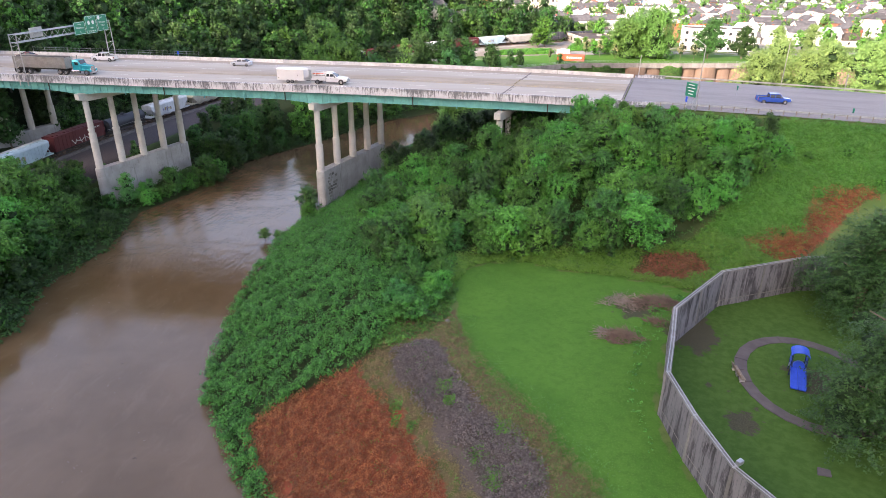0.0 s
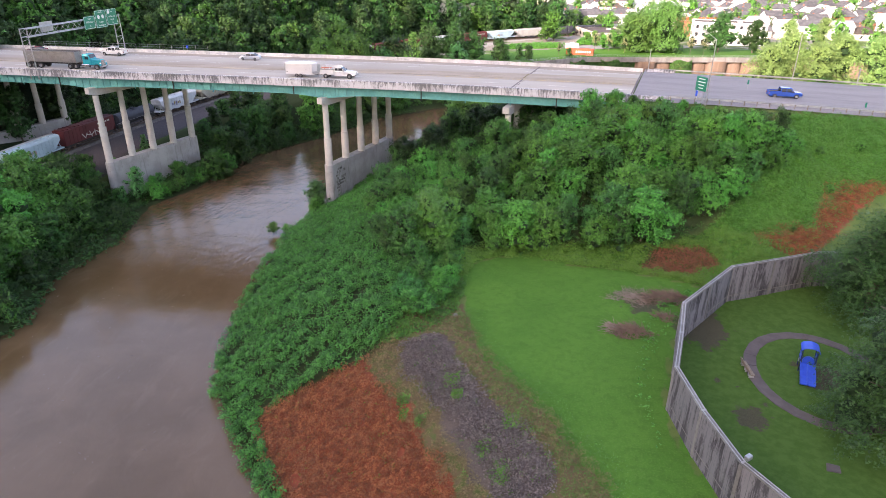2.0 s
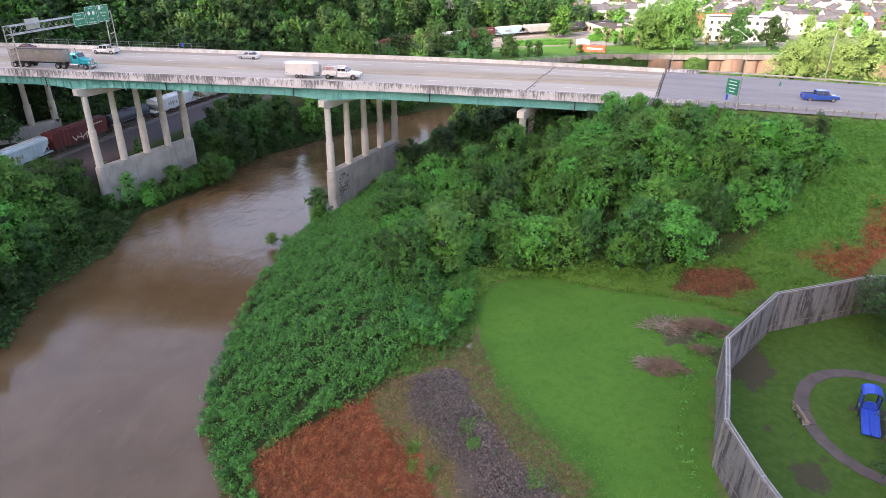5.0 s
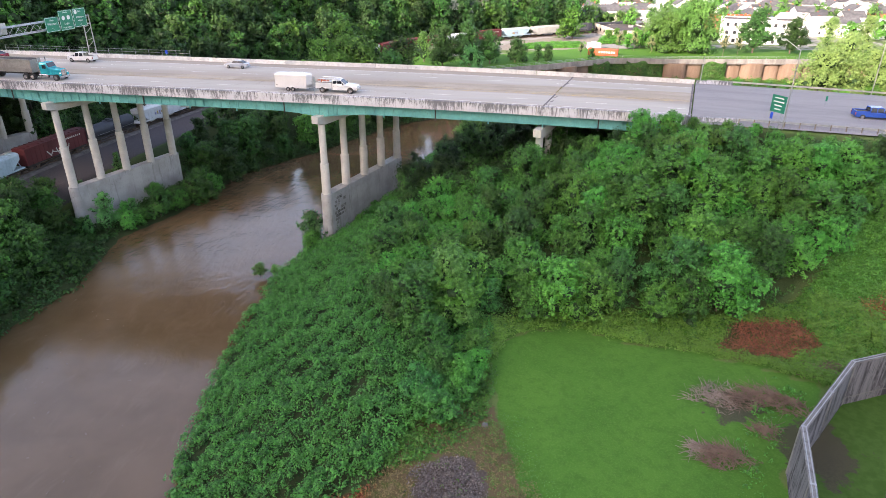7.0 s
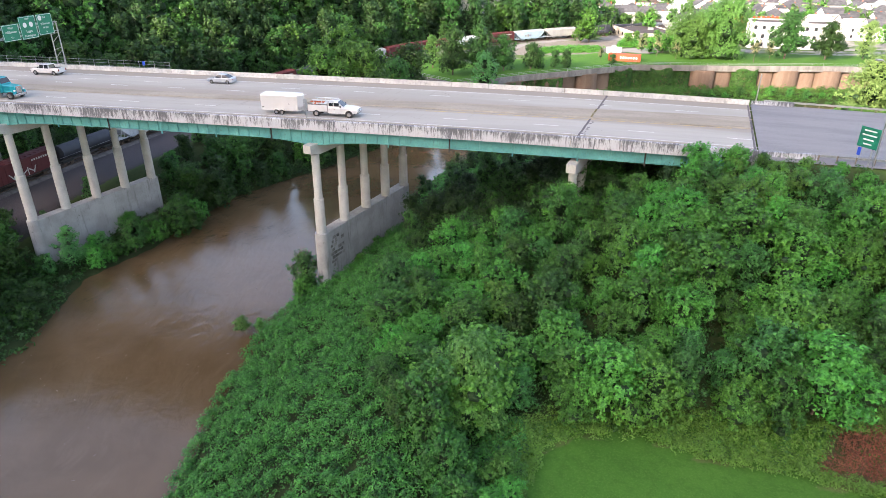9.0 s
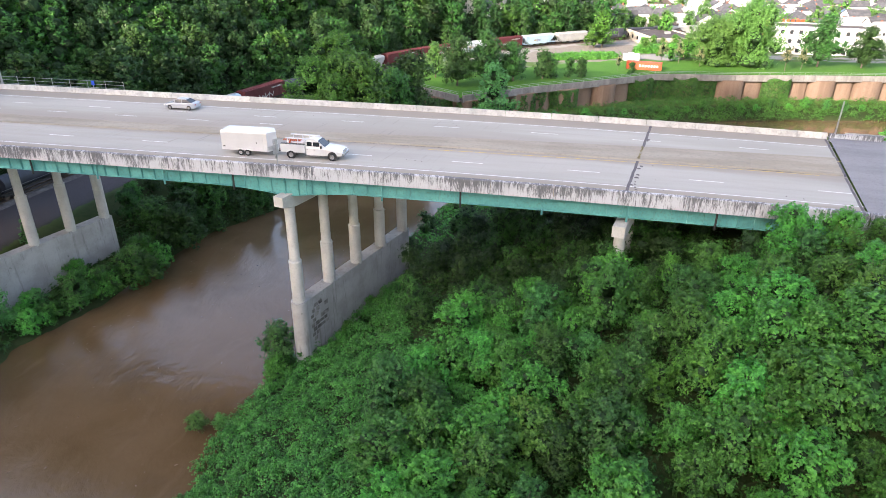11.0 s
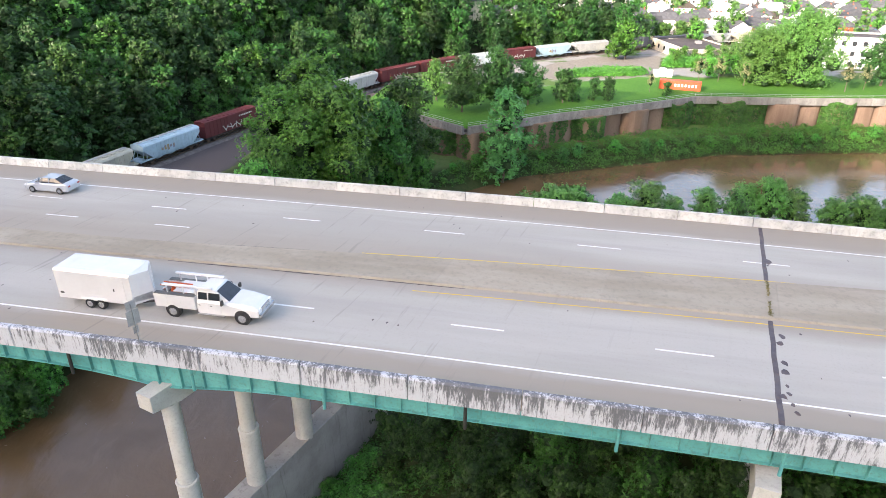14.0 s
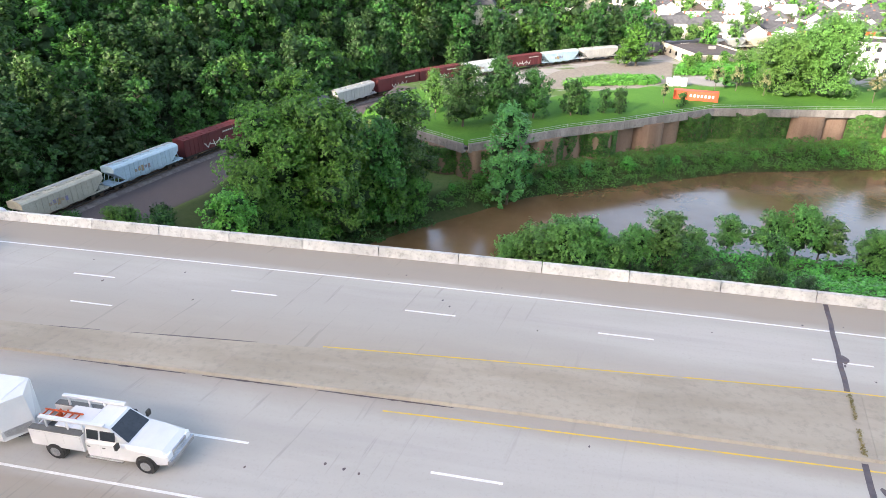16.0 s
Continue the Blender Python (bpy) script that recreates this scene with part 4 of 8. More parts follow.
def crown(rng, lobes, count, size, jitter=0.4, droop=0.0, per=11):
    """Leafy shoots standing out of uneven lobes (x, y, z, radius, squash)."""
    lobes = np.array(lobes, float)
    w = lobes[:, 3] ** 2
    n = count // per
    k = rng.choice(len(lobes), n, p=w / w.sum())
    D = rng.normal(0, 1, (n, 3))
    D /= np.linalg.norm(D, axis=1)[:, None]
    D[:, 2] = np.where(D[:, 2] < -0.35, -D[:, 2], D[:, 2])
    bump = 1 + 0.16 * np.sin(D[:, 0] * 7 + 3 * k) * np.cos(D[:, 1] * 8 + 2 * k)
    r = lobes[k, 3] * bump * (0.55 + 0.35 * rng.uniform(0, 1, n))
    B = lobes[k, :3] + D * r[:, None] * np.stack([np.ones(n), np.ones(n), lobes[k, 4]], 1)
    A = D + [0, 0, 0.75 - droop] + rng.normal(0, 0.25, (n, 3))
    A /= np.linalg.norm(A, axis=1)[:, None]
    ln = np.clip(lobes[k, 3] * 0.62, 2.2 * size, 6.5 * size) * rng.uniform(0.65, 1.35, n)
    u = rng.uniform(0, 1, (n, per)) ** 0.8
    O = rng.normal(0, 1, (n, per, 3))
    O -= A[:, None] * (O * A[:, None]).sum(2)[:, :, None]
    O /= np.linalg.norm(O, axis=2)[:, :, None] + 1e-9
    wide = (size * 0.35 + 0.30 * ln[:, None] * (1.05 - u))[:, :, None]
    C = B[:, None] + A[:, None] * (u * ln[:, None])[:, :, None] + O * wide * rng.uniform(0.5, 1.0, (n, per, 1))
    C[:, :, 2] -= droop * 0.35 * u * ln[:, None]
    N = O * 0.45 + D[:, None] * 0.75 + A[:, None] * 0.3 + [0, 0, 0.5]
    return leaf_cards(rng, C.reshape(-1, 3), N.reshape(-1, 3), size, jitter=jitter)


# dark balls fill each crown and stand in for its inner shade
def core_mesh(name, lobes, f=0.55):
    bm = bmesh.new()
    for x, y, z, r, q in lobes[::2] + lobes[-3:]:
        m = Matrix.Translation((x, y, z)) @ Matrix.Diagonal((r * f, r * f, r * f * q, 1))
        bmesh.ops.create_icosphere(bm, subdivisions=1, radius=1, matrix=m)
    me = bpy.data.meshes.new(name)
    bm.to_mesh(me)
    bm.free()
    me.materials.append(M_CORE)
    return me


def trunk_shape(rng, h, r, limbs=5, reach=1.5, start=0.35):
    s = Shape()
    pts = [Vector((0, 0, -0.4))]
    for i in range(1, 5):
        pts.append(Vector((rng.normal(0, 0.05 * h * 0.3), rng.normal(0, 0.05 * h * 0.3), h * i / 4)))
    for i in range(4):
        s.tube(pts[i], pts[i + 1], r * (1 - 0.21 * i), r * (1 - 0.21 * (i + 1)), 7)
    for i in range(limbs):
        u = start + (0.9 - start) * i / max(1, limbs - 1)
        b = pts[min(3, int(u * 4))].lerp(pts[min(4, int(u * 4) + 1)], u * 4 % 1)
        a = 2.4 * i + rng.uniform(0, 1)
        e = b + Vector((math.cos(a) * reach, math.sin(a) * reach, reach * rng.uniform(0.4, 0.9)))
        s.tube(b, e, r * 0.35, r * 0.12, 5)
    return s


RAW = {}


def make_tree(name, label, seed, height, radius, count, size, material, trunk=0.3, lobes=9, skirt=0.2, group="", cat="tree", jitter=0.5, squash=0.85, cone=0.0, droop=0.0):
    rng = np.random.default_rng(seed)
    L = []
    for i in range(lobes):
        u = (i + 0.5) / lobes
        if cone:
            z = height * (skirt + (0.93 - skirt) * u)
            wide, a = radius * (1.05 - cone * u), 2.4 * i + rng.uniform(-0.4, 0.4)
            off = wide * rng.uniform(0.3, 0.78)
            rr = radius * rng.uniform(0.30, 0.48) * (1.1 - 0.7 * cone * u)
        else:
            # lobes strewn through an uneven egg, small ones poking out of the top and sides
            u = rng.uniform(0, 1)
            z = height * (skirt + (1.0 - skirt) * u)
            wide = radius * max(0.25, math.sin(math.pi * (0.14 + 0.82 * u)) ** 0.7)
            a, off = rng.uniform(0, 6.283), wide * math.sqrt(rng.uniform(0.05, 1.0)) * 0.95
            rr = radius * (rng.uniform(0.32, 0.46) if i % 3 == 0 else rng.uniform(0.17, 0.32))
        L.append((math.cos(a) * off, math.sin(a) * off, min(z, height - rr * squash * 0.5), rr, squash))
    L.append((0, 0, height * (skirt + 0.42 * (1 - skirt)), radius * 0.62, 1.0))
    if height > 1.8 * radius and not cone:
        L.append((0, 0, height * (skirt + 0.2 * (1 - skirt)), radius * 0.66, 0.9))
        L.append((0, 0, height * (skirt + 0.66 * (1 - skirt)), radius * 0.58, 1.0))
    L.append((0, 0, height - radius * 0.4, radius * (0.42 if cone == 0 else 0.2), 0.9))
    V = crown(rng, L, count, size, jitter, droop)
    RAW[seed] = (V, L, height)
    if name == "":
        return None
    t = thing(name, label, cat, group)
    part("trunk", trunk_shape(rng, height * 0.85, trunk, 6, radius * 0.6), M_BARK, t)
    c = part("crown", leaf_mesh("crown", V, material), material, t)
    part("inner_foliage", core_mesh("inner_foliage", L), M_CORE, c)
    return t


PROTO = {}


def plant(kind, x, y, s=1.0, rz=None, z=None, sz=None, tilt=0.0):
    """Puts one plant of a kind on the ground."""
    first, used = PROTO[kind]
    rz = plant_rng.uniform(0, 360) if rz is None else rz
    zz = (gz(x, y) if z is None else z) - 0.1
    m = pose(x, y, zz, tilt, 0, rz)
    if used:
        ob = copy_thing(first, m)
    else:
        ob = first
        ob.matrix_basis = m
        PROTO[kind][1] = True
    ob.scale = (s * plant_rng.uniform(0.88, 1.12), s * plant_rng.uniform(0.88, 1.12), (sz or s) * plant_rng.uniform(0.9, 1.12))
    return ob


plant_rng = np.random.default_rng(11)


def kind(key, *a, **k):
    PROTO[key] = [make_tree(*a, **k), False]


G1, G2, G3, G4 = "shrubs on the embankment", "trees along the river bank", "trees on the hillside", "trees in the town"
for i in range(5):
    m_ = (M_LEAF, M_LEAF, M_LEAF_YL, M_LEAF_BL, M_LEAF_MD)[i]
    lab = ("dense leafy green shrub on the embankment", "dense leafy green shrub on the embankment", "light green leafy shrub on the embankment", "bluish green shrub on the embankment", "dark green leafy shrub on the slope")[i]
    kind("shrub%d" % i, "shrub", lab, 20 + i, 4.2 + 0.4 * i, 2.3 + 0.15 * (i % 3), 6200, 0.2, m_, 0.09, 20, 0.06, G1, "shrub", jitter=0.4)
for i in range(3):
    kind("bank%d" % i, "tree", ("leafy broad tree on the river bank", "dark dense tree on the river bank", "young green tree on the river bank")[i], 40 + i, 9.0, 4.0 - 0.4 * i, 6200, 0.37, (M_LEAF_MD, M_LEAF_DK, M_LEAF)[i], 0.2, 28, 0.04, G2)
for i in range(4):
    kind("hill%d" % i, "tree", ("tall deciduous tree in the hillside wood", "tall dark deciduous tree in the hillside wood", "light green deciduous tree in the hillside wood", "tall deciduous tree in the hillside wood")[i], 60 + i, 15.0, 5.4 - 0.3 * i, 3400, 0.58, (M_HILL_B, M_HILL_A, M_HILL_C, M_HILL_B)[i], 0.28, 30, 0.06, G3, jitter=0.38)
for i in range(3):
    kind("town%d" % i, "tree", ("round green tree among the houses", "bright green tree near the houses", "dark green tree on the mown terrace")[i], 80 + i, 9.5, 4.0, 4200, 0.42, (M_LEAF_TN, M_LEAF_YL, M_LEAF_DK)[i], 0.25, 24, 0.04, G4)
kind("pale", "tree", "pale-leaved tree growing in front of the flood wall", 95, 12.0, 3.4, 7000, 0.33, M_LEAF_SV, 0.2, 26, 0.04, G2)
kind("lawn_tree", "tree", "light green young tree above the lawn corner", 98, 7.6, 3.3, 12000, 0.21, M_LEAF_BR, 0.14, 24, 0.08, "trees by the lawn", jitter=0.35)
kind("mound", "shrub", "low mound of bush overgrown with vines by the lawn", 90, 3.4, 2.5, 7000, 0.22, M_KUDZU, 0.07, 22, 0.0, G1, "shrub", jitter=0.35)
kind("bank_big", "tree", "broad round-crowned green tree on the river bank", 89, 9.0, 5.4, 15000, 0.33, M_LEAF, 0.25, 34, 0.03, G2, jitter=0.38)
kind("river_bush", "shrub", "large bright green bush on the river bank", 88, 6.0, 3.2, 9000, 0.27, M_LEAF_BR, 0.12, 26, 0.02, G2, "shrub", jitter=0.35)
kind("bank_bush", "shrub", "round dark green bush at the water's edge", 87, 5.4, 3.0, 8000, 0.27, M_LEAF_MD, 0.12, 24, 0.0, G2, "shrub", jitter=0.35)
kind("willow", "tree", "small feathery willow at the water's edge", 91, 7.0, 3.0, 6500, 0.25, M_LEAF_BR, 0.14, 16, 0.22, G2, droop=0.5)
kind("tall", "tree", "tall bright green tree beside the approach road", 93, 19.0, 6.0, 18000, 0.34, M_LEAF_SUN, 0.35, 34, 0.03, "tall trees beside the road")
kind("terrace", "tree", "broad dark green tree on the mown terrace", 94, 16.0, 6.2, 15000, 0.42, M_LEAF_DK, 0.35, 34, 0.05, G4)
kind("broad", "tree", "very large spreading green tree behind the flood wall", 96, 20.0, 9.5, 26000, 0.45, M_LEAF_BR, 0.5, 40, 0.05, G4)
kind("riverside", "tree", "tall leafy tree standing at the water's edge", 92, 18.0, 6.0, 10500, 0.45, M_LEAF_YL, 0.35, 34, 0.03, G2)
kind("riverside_dark", "tree", "tall dark leafy tree standing at the water's edge", 92, 18.0, 6.0, 10500, 0.45, M_LEAF_MD, 0.35, 34, 0.03, G2)
kind("sapling", "tree", "young tree with sparse pale brownish leaves", 99, 8.0, 2.4, 700, 0.34, M_LEAF_PA, 0.12, 8, 0.3, G4)
kind("drooping", "tree", "large feathery drooping tree beside the playground", 97, 11.5, 4.8, 42000, 0.14, M_LEAF_FE, 0.35, 30, 0.06, "trees in the playground", jitter=0.5, cone=0.75, droop=0.9)


def scatter(poly, spacing, seed):
    """Points in a polygon, no two nearer than the spacing."""
    rng = np.random.default_rng(seed)
    P = np.array(poly)
    x0, y0, x1, y1 = P[:, 0].min(), P[:, 1].min(), P[:, 0].max(), P[:, 1].max()
    n = int((x1 - x0) * (y1 - y0) / spacing ** 2 * 9)
    cand = np.stack([rng.uniform(x0, x1, n), rng.uniform(y0, y1, n)], 1)
    cand = cand[inside(cand[:, 0], cand[:, 1], poly)]
    kept = []
    for c in cand:
        if all((c[0] - k[0]) ** 2 + (c[1] - k[1]) ** 2 > spacing ** 2 for k in kept):
            kept.append(c)
    return kept


# embankment shrubs
SHRUBS = [(-27, 95), (-23.5, 88), (-18, 80), (-9, 82), (0, 83.2), (8, 82.5), (13, 83.5), (20, 87), (28, 93), (34, 99), (39, 106), (39, 110), (28, 111.5), (14, 113), (-10, 114), (-22, 112)]
for x, y in scatter(SHRUBS, 2.65, 1):
    k = plant_rng.choice(["shrub0", "shrub1", "shrub2", "shrub3", "shrub4"], p=[0.32, 0.27, 0.17, 0.15, 0.09])
    s = plant_rng.uniform(0.62, 1.15) + 0.5 * plant_rng.uniform() ** 3 * (0.6 if y > 105 and x > 0 else 1.0)
    s = min(s, ((24.6 if x > -6 else 23.3) - gz(x, y)) / 5.2) if y > 112 and x < 15 else s
    s = min(s, (21.3 - gz(x, y)) / 5.2) if abs(x + 6) < 6 and y > 105 else s
    s = min(s, max(0.3, (road_z(x) + 0.5 - gz(x, y)) / 5.0)) if y > 104 and x > 4 else s
    plant(k, x, y, s)
for x, y, k in ((7.5, 113.0, "shrub0"), (11.3, 112.7, "shrub1"), (14.2, 113.2, "shrub0"), (18.5, 112.2, "shrub2"), (22.5, 112.4, "shrub0")):
    plant(k, x, y, max(0.35, (float(road_z(x)) + 0.9 - gz(x, y)) / 4.6))
SCRUB = []
for x, y in scatter([(-28, 116), (-22, 111), (-10, 112), (10, 112), (8, 128), (4, 142), (-30, 143), (-33, 132)], 2.7, 2):
    s = min(plant_rng.uniform(0.5, 1.15), (23.2 - gz(x, y)) / 5.6)
    if s > 0.3 and x > -39 + 0.31 * (y - 114) + 3:
        SCRUB.append((x, y, s))
for x, y, s, k in ( (-17.5, 77.0, 1.25, "shrub4"), (-11.8, 69.3, 0.8, "shrub1"), (-10.6, 71.5, 0.7, "shrub0"), (-14.0, 70.0, 0.75, "shrub4"), (-15.5, 73.2, 0.9, "shrub4"), (-11.2, 73.8, 0.7, "shrub1"), (-16.0, 80.0, 1.1, "shrub0"), (-20.5, 79, 0.8, "shrub4"), (-23, 83, 0.8, "shrub3"), (-47.0, 105.0, 0.3, "willow"),
                   (-75.5, 132.0, 1.15, "shrub4"), (-74.6, 137.5, 1.0, "shrub0"), (-78.2, 123.5, 1.1, "shrub4"), (-77.0, 127.5, 0.8, "shrub1"), (-80.6, 117.0, 0.9, "shrub0"),
                   (-49.2, 104.2, 0.36, "willow"), (-43.6, 112.6, 0.95, "shrub0"), (-44.3, 115.4, 1.15, "shrub3"), (-45.0, 118.0, 0.6, "shrub0"), (-37.6, 121, 0.45, "shrub0"), (-36.4, 127, 0.4, "shrub1")):
    plant(k, x, y, s, z=max(gz(x, y), 0.0))
for x, y in scatter([(16, 84), (26, 88), (33, 97), (40, 108), (60, 111), (60, 100), (45, 96), (34, 88), (24, 83)], 6.5, 3):
    plant(plant_rng.choice(["shrub1", "shrub2"]), x, y, plant_rng.uniform(0.12, 0.3))
# opposite bank
for x, y in scatter([(-96, 58), (-82, 58), (-79.5, 81), (-78.5, 96), (-84, 103), (-93, 106), (-95, 98)], 4.4, 4):
    plant(plant_rng.choice(["bank0", "bank1", "bank2"]), x, y, plant_rng.uniform(0.6, 0.9))
for x, y, s in ((-89.5, 95.0, 1.0), (-84.5, 90.0, 0.8), (-90.0, 84.5, 1.0), (-84.0, 77.0, 0.95), (-91.0, 73.0, 1.0), (-80.5, 67.0, 0.9), (-87.0, 64.0, 1.0)):
    plant("bank_big", x, y, s)
for x, y in scatter([(-86, 112), (-81.5, 115), (-77, 127), (-76, 136), (-80, 138), (-86.5, 122)], 5.2, 5):
    plant(plant_rng.choice(["shrub0", "shrub1", "shrub3"]), x, y, plant_rng.uniform(0.4, 0.95))
for x, y in scatter([(-89, 144), (-75, 142), (-73.5, 152), (-66, 166), (-66, 172), (-82, 178), (-88, 166)], 4.6, 6):
    plant(plant_rng.choice(["bank0", "bank1", "bank2"], p=[0.3, 0.6, 0.1]), x, y, plant_rng.uniform(0.55, 1.0) * (0.75 if x < -82 else 1.0))
for x, y, s in ((-84.6, 116.6, 0.62), (-82.0, 121.0, 0.42), (-78.2, 124.6, 0.4), (-85.5, 113.0, 0.3), (-90.5, 112.5, 0.25), (-92.0, 121.0, 0.3), (-91.0, 131.0, 0.35)):
    plant("pale", x, y, s)
for x, y in scatter([(-65, 172), (-69.5, 186), (-70, 203), (-60, 212), (-50, 213), (-49, 205), (-56, 196), (-62.5, 173)], 5.6, 26):
    plant("riverside_dark" if y > 196 and x > -58 else "riverside", x, y, 0.72 + 0.36 * max(0.0, min(1.0, (y - 174) / 18)) + plant_rng.uniform(-0.1, 0.08))
for x, y, s in ((-77.4, 128.5, 0.8), (-75.0, 134.5, 1.0), (-77.5, 137.5, 0.9), (-80.5, 120.5, 0.6)):
    plant("bank_bush", x, y, s)
for x, y, s in ((-95.2, 116.0, 0.8), (-93.0, 111.8, 1.0), (-97.0, 110.0, 1.0), (-89.6, 109.2, 0.85), (-93.5, 106.5, 1.1), (-87.2, 113.6, 0.55)):
    plant("bank_bush", x, y, s)
for x, y in scatter([(-64, 170), (-55, 194), (-45, 206), (-44, 213), (-52, 214), (-58, 200), (-66, 178)], 4.4, 27):
    plant(plant_rng.choice(["bank0", "bank2"]), x, y, plant_rng.uniform(0.7, 1.1))
for x, y in scatter([(-44, 212), (-27, 226), (-8, 237), (18, 251), (52, 261), (100, 271), (100, 274), (52, 264), (18, 255), (-8, 241), (-28, 230), (-42, 219)], 4.2, 28):
    plant(plant_rng.choice(["shrub0", "shrub1", "shrub3"]), x, y, plant_rng.uniform(0.35, 0.75))
plant("shrub0", -84.5, 178.5, 0.9)
plant("shrub2", -88.0, 180.0, 0.8)
plant("pale", -31.0, 219.0, 1.75, sz=1.6)
for x, y, s in ((-13.4, 64.8, 0.85), (-12.2, 67.6, 0.75), (-15.2, 67.0, 0.8), (-14.6, 70.6, 0.7)):
    plant("mound", x, y, s)
plant("lawn_tree", -14.8, 79.5, 1.05)
for x, y, s in ((18, 288, 1.0), (24, 291, 0.9), (30, 286, 0.8), (56, 284, 1.0), (62, 288, 0.8), (-20, 262, 0.7), (3, 272, 0.6)):
    plant("sapling", x, y, s)
plant("pale", -55, 199, 0.7)
plant("drooping", 39.3, 72.6, 1.55, sz=1.2)
plant("drooping", 33.4, 51.0, 1.75, sz=1.1)
plant("drooping", 47.0, 62.0, 1.4, sz=1.1)
plant("drooping", 41.5, 41.5, 1.3, sz=0.95)
for x, y in scatter([(-86, 60), (-73.5, 60), (-73.5, 68), (-78.5, 81), (-77.5, 96), (-81, 113), (-76.5, 126), (-73.5, 151), (-63.5, 171), (-53.5, 196), (-46, 206.5), (-50, 210), (-58, 197), (-68, 174), (-78, 153), (-81, 127), (-86, 112)], 2.7, 14):
    if not (106 < y < 141 and plant_rng.uniform() < 0.9):
        SCRUB.append((x, y, plant_rng.uniform(0.55, 1.0)))
for x, y in scatter([(-38, 146), (-35, 160), (-30, 178), (-16, 196), (0, 196), (4, 150), (-10, 144)], 4.2, 17):
    SCRUB.append((x, y, plant_rng.uniform(0.5, 0.9)))
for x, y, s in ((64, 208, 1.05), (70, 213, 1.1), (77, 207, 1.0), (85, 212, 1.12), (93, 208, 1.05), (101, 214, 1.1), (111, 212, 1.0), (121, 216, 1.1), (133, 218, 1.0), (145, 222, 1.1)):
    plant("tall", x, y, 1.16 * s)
for x, y, s in ((55, 203, 0.9), (59, 198, 1.1), (66, 199, 1.2), (74, 199, 1.15), (83, 202, 1.2), (92, 200, 1.1), (102, 204, 1.2), (115, 207, 1.2)):
    plant("town1", x, y, s)
# hillside wood: the nearest trees singly, those behind as one wood
def wood(name, label, pts, seeds, mats, smin, smax, seed, thin=1.0, core=0.6):
    """A wood of many trees, too many and too far to count; one mesh for each leaf tone."""
    rg = np.random.default_rng(seed)
    bins, cores = [[] for _ in mats], []
    ico = bmesh.new()
    bmesh.ops.create_icosphere(ico, subdivisions=1, radius=1)
    iv = np.array([v.co[:] for v in ico.verts])
    itri = np.array([[v.index for v in f.verts] for f in ico.faces])
    ico.free()
    zs = ground_z(np.array([p[0] for p in pts]), np.array([p[1] for p in pts]))
    for (x, y), z in zip(pts, zs):
        V, L, h = RAW[seeds[rg.integers(len(seeds))]]
        V = V[: 3 * int(len(V) // 3 * thin)]
        a, s, sz = rg.uniform(0, 6.28), rg.uniform(smin, smax), rg.uniform(0.85, 1.15)
        c, d = math.cos(a), math.sin(a)
        rot = np.array([[c, -d, 0], [d, c, 0], [0, 0, sz]]) * s
        bins[rg.integers(len(mats))].append(V @ rot.T + [x, y, z - 0.3])
        # the same dark balls for every tree's inner shade
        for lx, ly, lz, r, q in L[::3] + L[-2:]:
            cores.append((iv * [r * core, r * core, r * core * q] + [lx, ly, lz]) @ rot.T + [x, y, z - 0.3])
    top = tagged(new(name), label, "woodland", kind="stuff")
    for b, m in zip(bins, mats):
        part("crowns", leaf_mesh("crowns", np.concatenate(b), m), m, top)
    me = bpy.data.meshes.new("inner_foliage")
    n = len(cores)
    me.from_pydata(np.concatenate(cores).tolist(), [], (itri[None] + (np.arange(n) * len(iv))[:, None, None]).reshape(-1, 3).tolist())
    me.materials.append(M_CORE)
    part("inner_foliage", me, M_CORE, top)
    return top


wood("riverside_scrub", "dense dark scrub under the bridge and along the water", [(x, y) for x, y, s in SCRUB if s < 0.8], (20, 21, 24), (M_LEAF_DK, M_LEAF_MD), 0.5, 0.72, 75, 0.42)
TRACKSIDE = [p for p in scatter([(-114, 70), (-120, 70), (-119, 140), (-115, 170), (-108, 205), (-99, 232), (-88, 262), (-76, 286), (-72, 283), (-82, 258), (-93, 228), (-102, 203), (-109, 170), (-113, 140)], 3.4, 33) if not (113 < p[1] < 140 and p[0] > -124)]
wood("trackside_scrub", "dark shady scrub along the foot of the wooded hill", TRACKSIDE, (20, 21, 24), (M_LEAF_DK, M_LEAF_MD), 0.7, 1.2, 74, 0.4)
wood("riverside_scrub", "taller dark scrub under the bridge and along the water", [(x, y) for x, y, s in SCRUB if s >= 0.8], (20, 23, 24), (M_LEAF_DK, M_LEAF_MD), 0.8, 1.05, 76, 0.45)
HILL = scatter([(-119, 60), (-117, 130), (-113, 160), (-107, 195), (-98, 225), (-86, 262), (-74, 286), (-56, 309), (-36, 329), (-16, 349), (10, 369), (0, 384), (-40, 372), (-80, 380), (-130, 380), (-185, 290), (-205, 180), (-205, 60)], 6.2, 7)
hx, hy = np.array(HILL).T
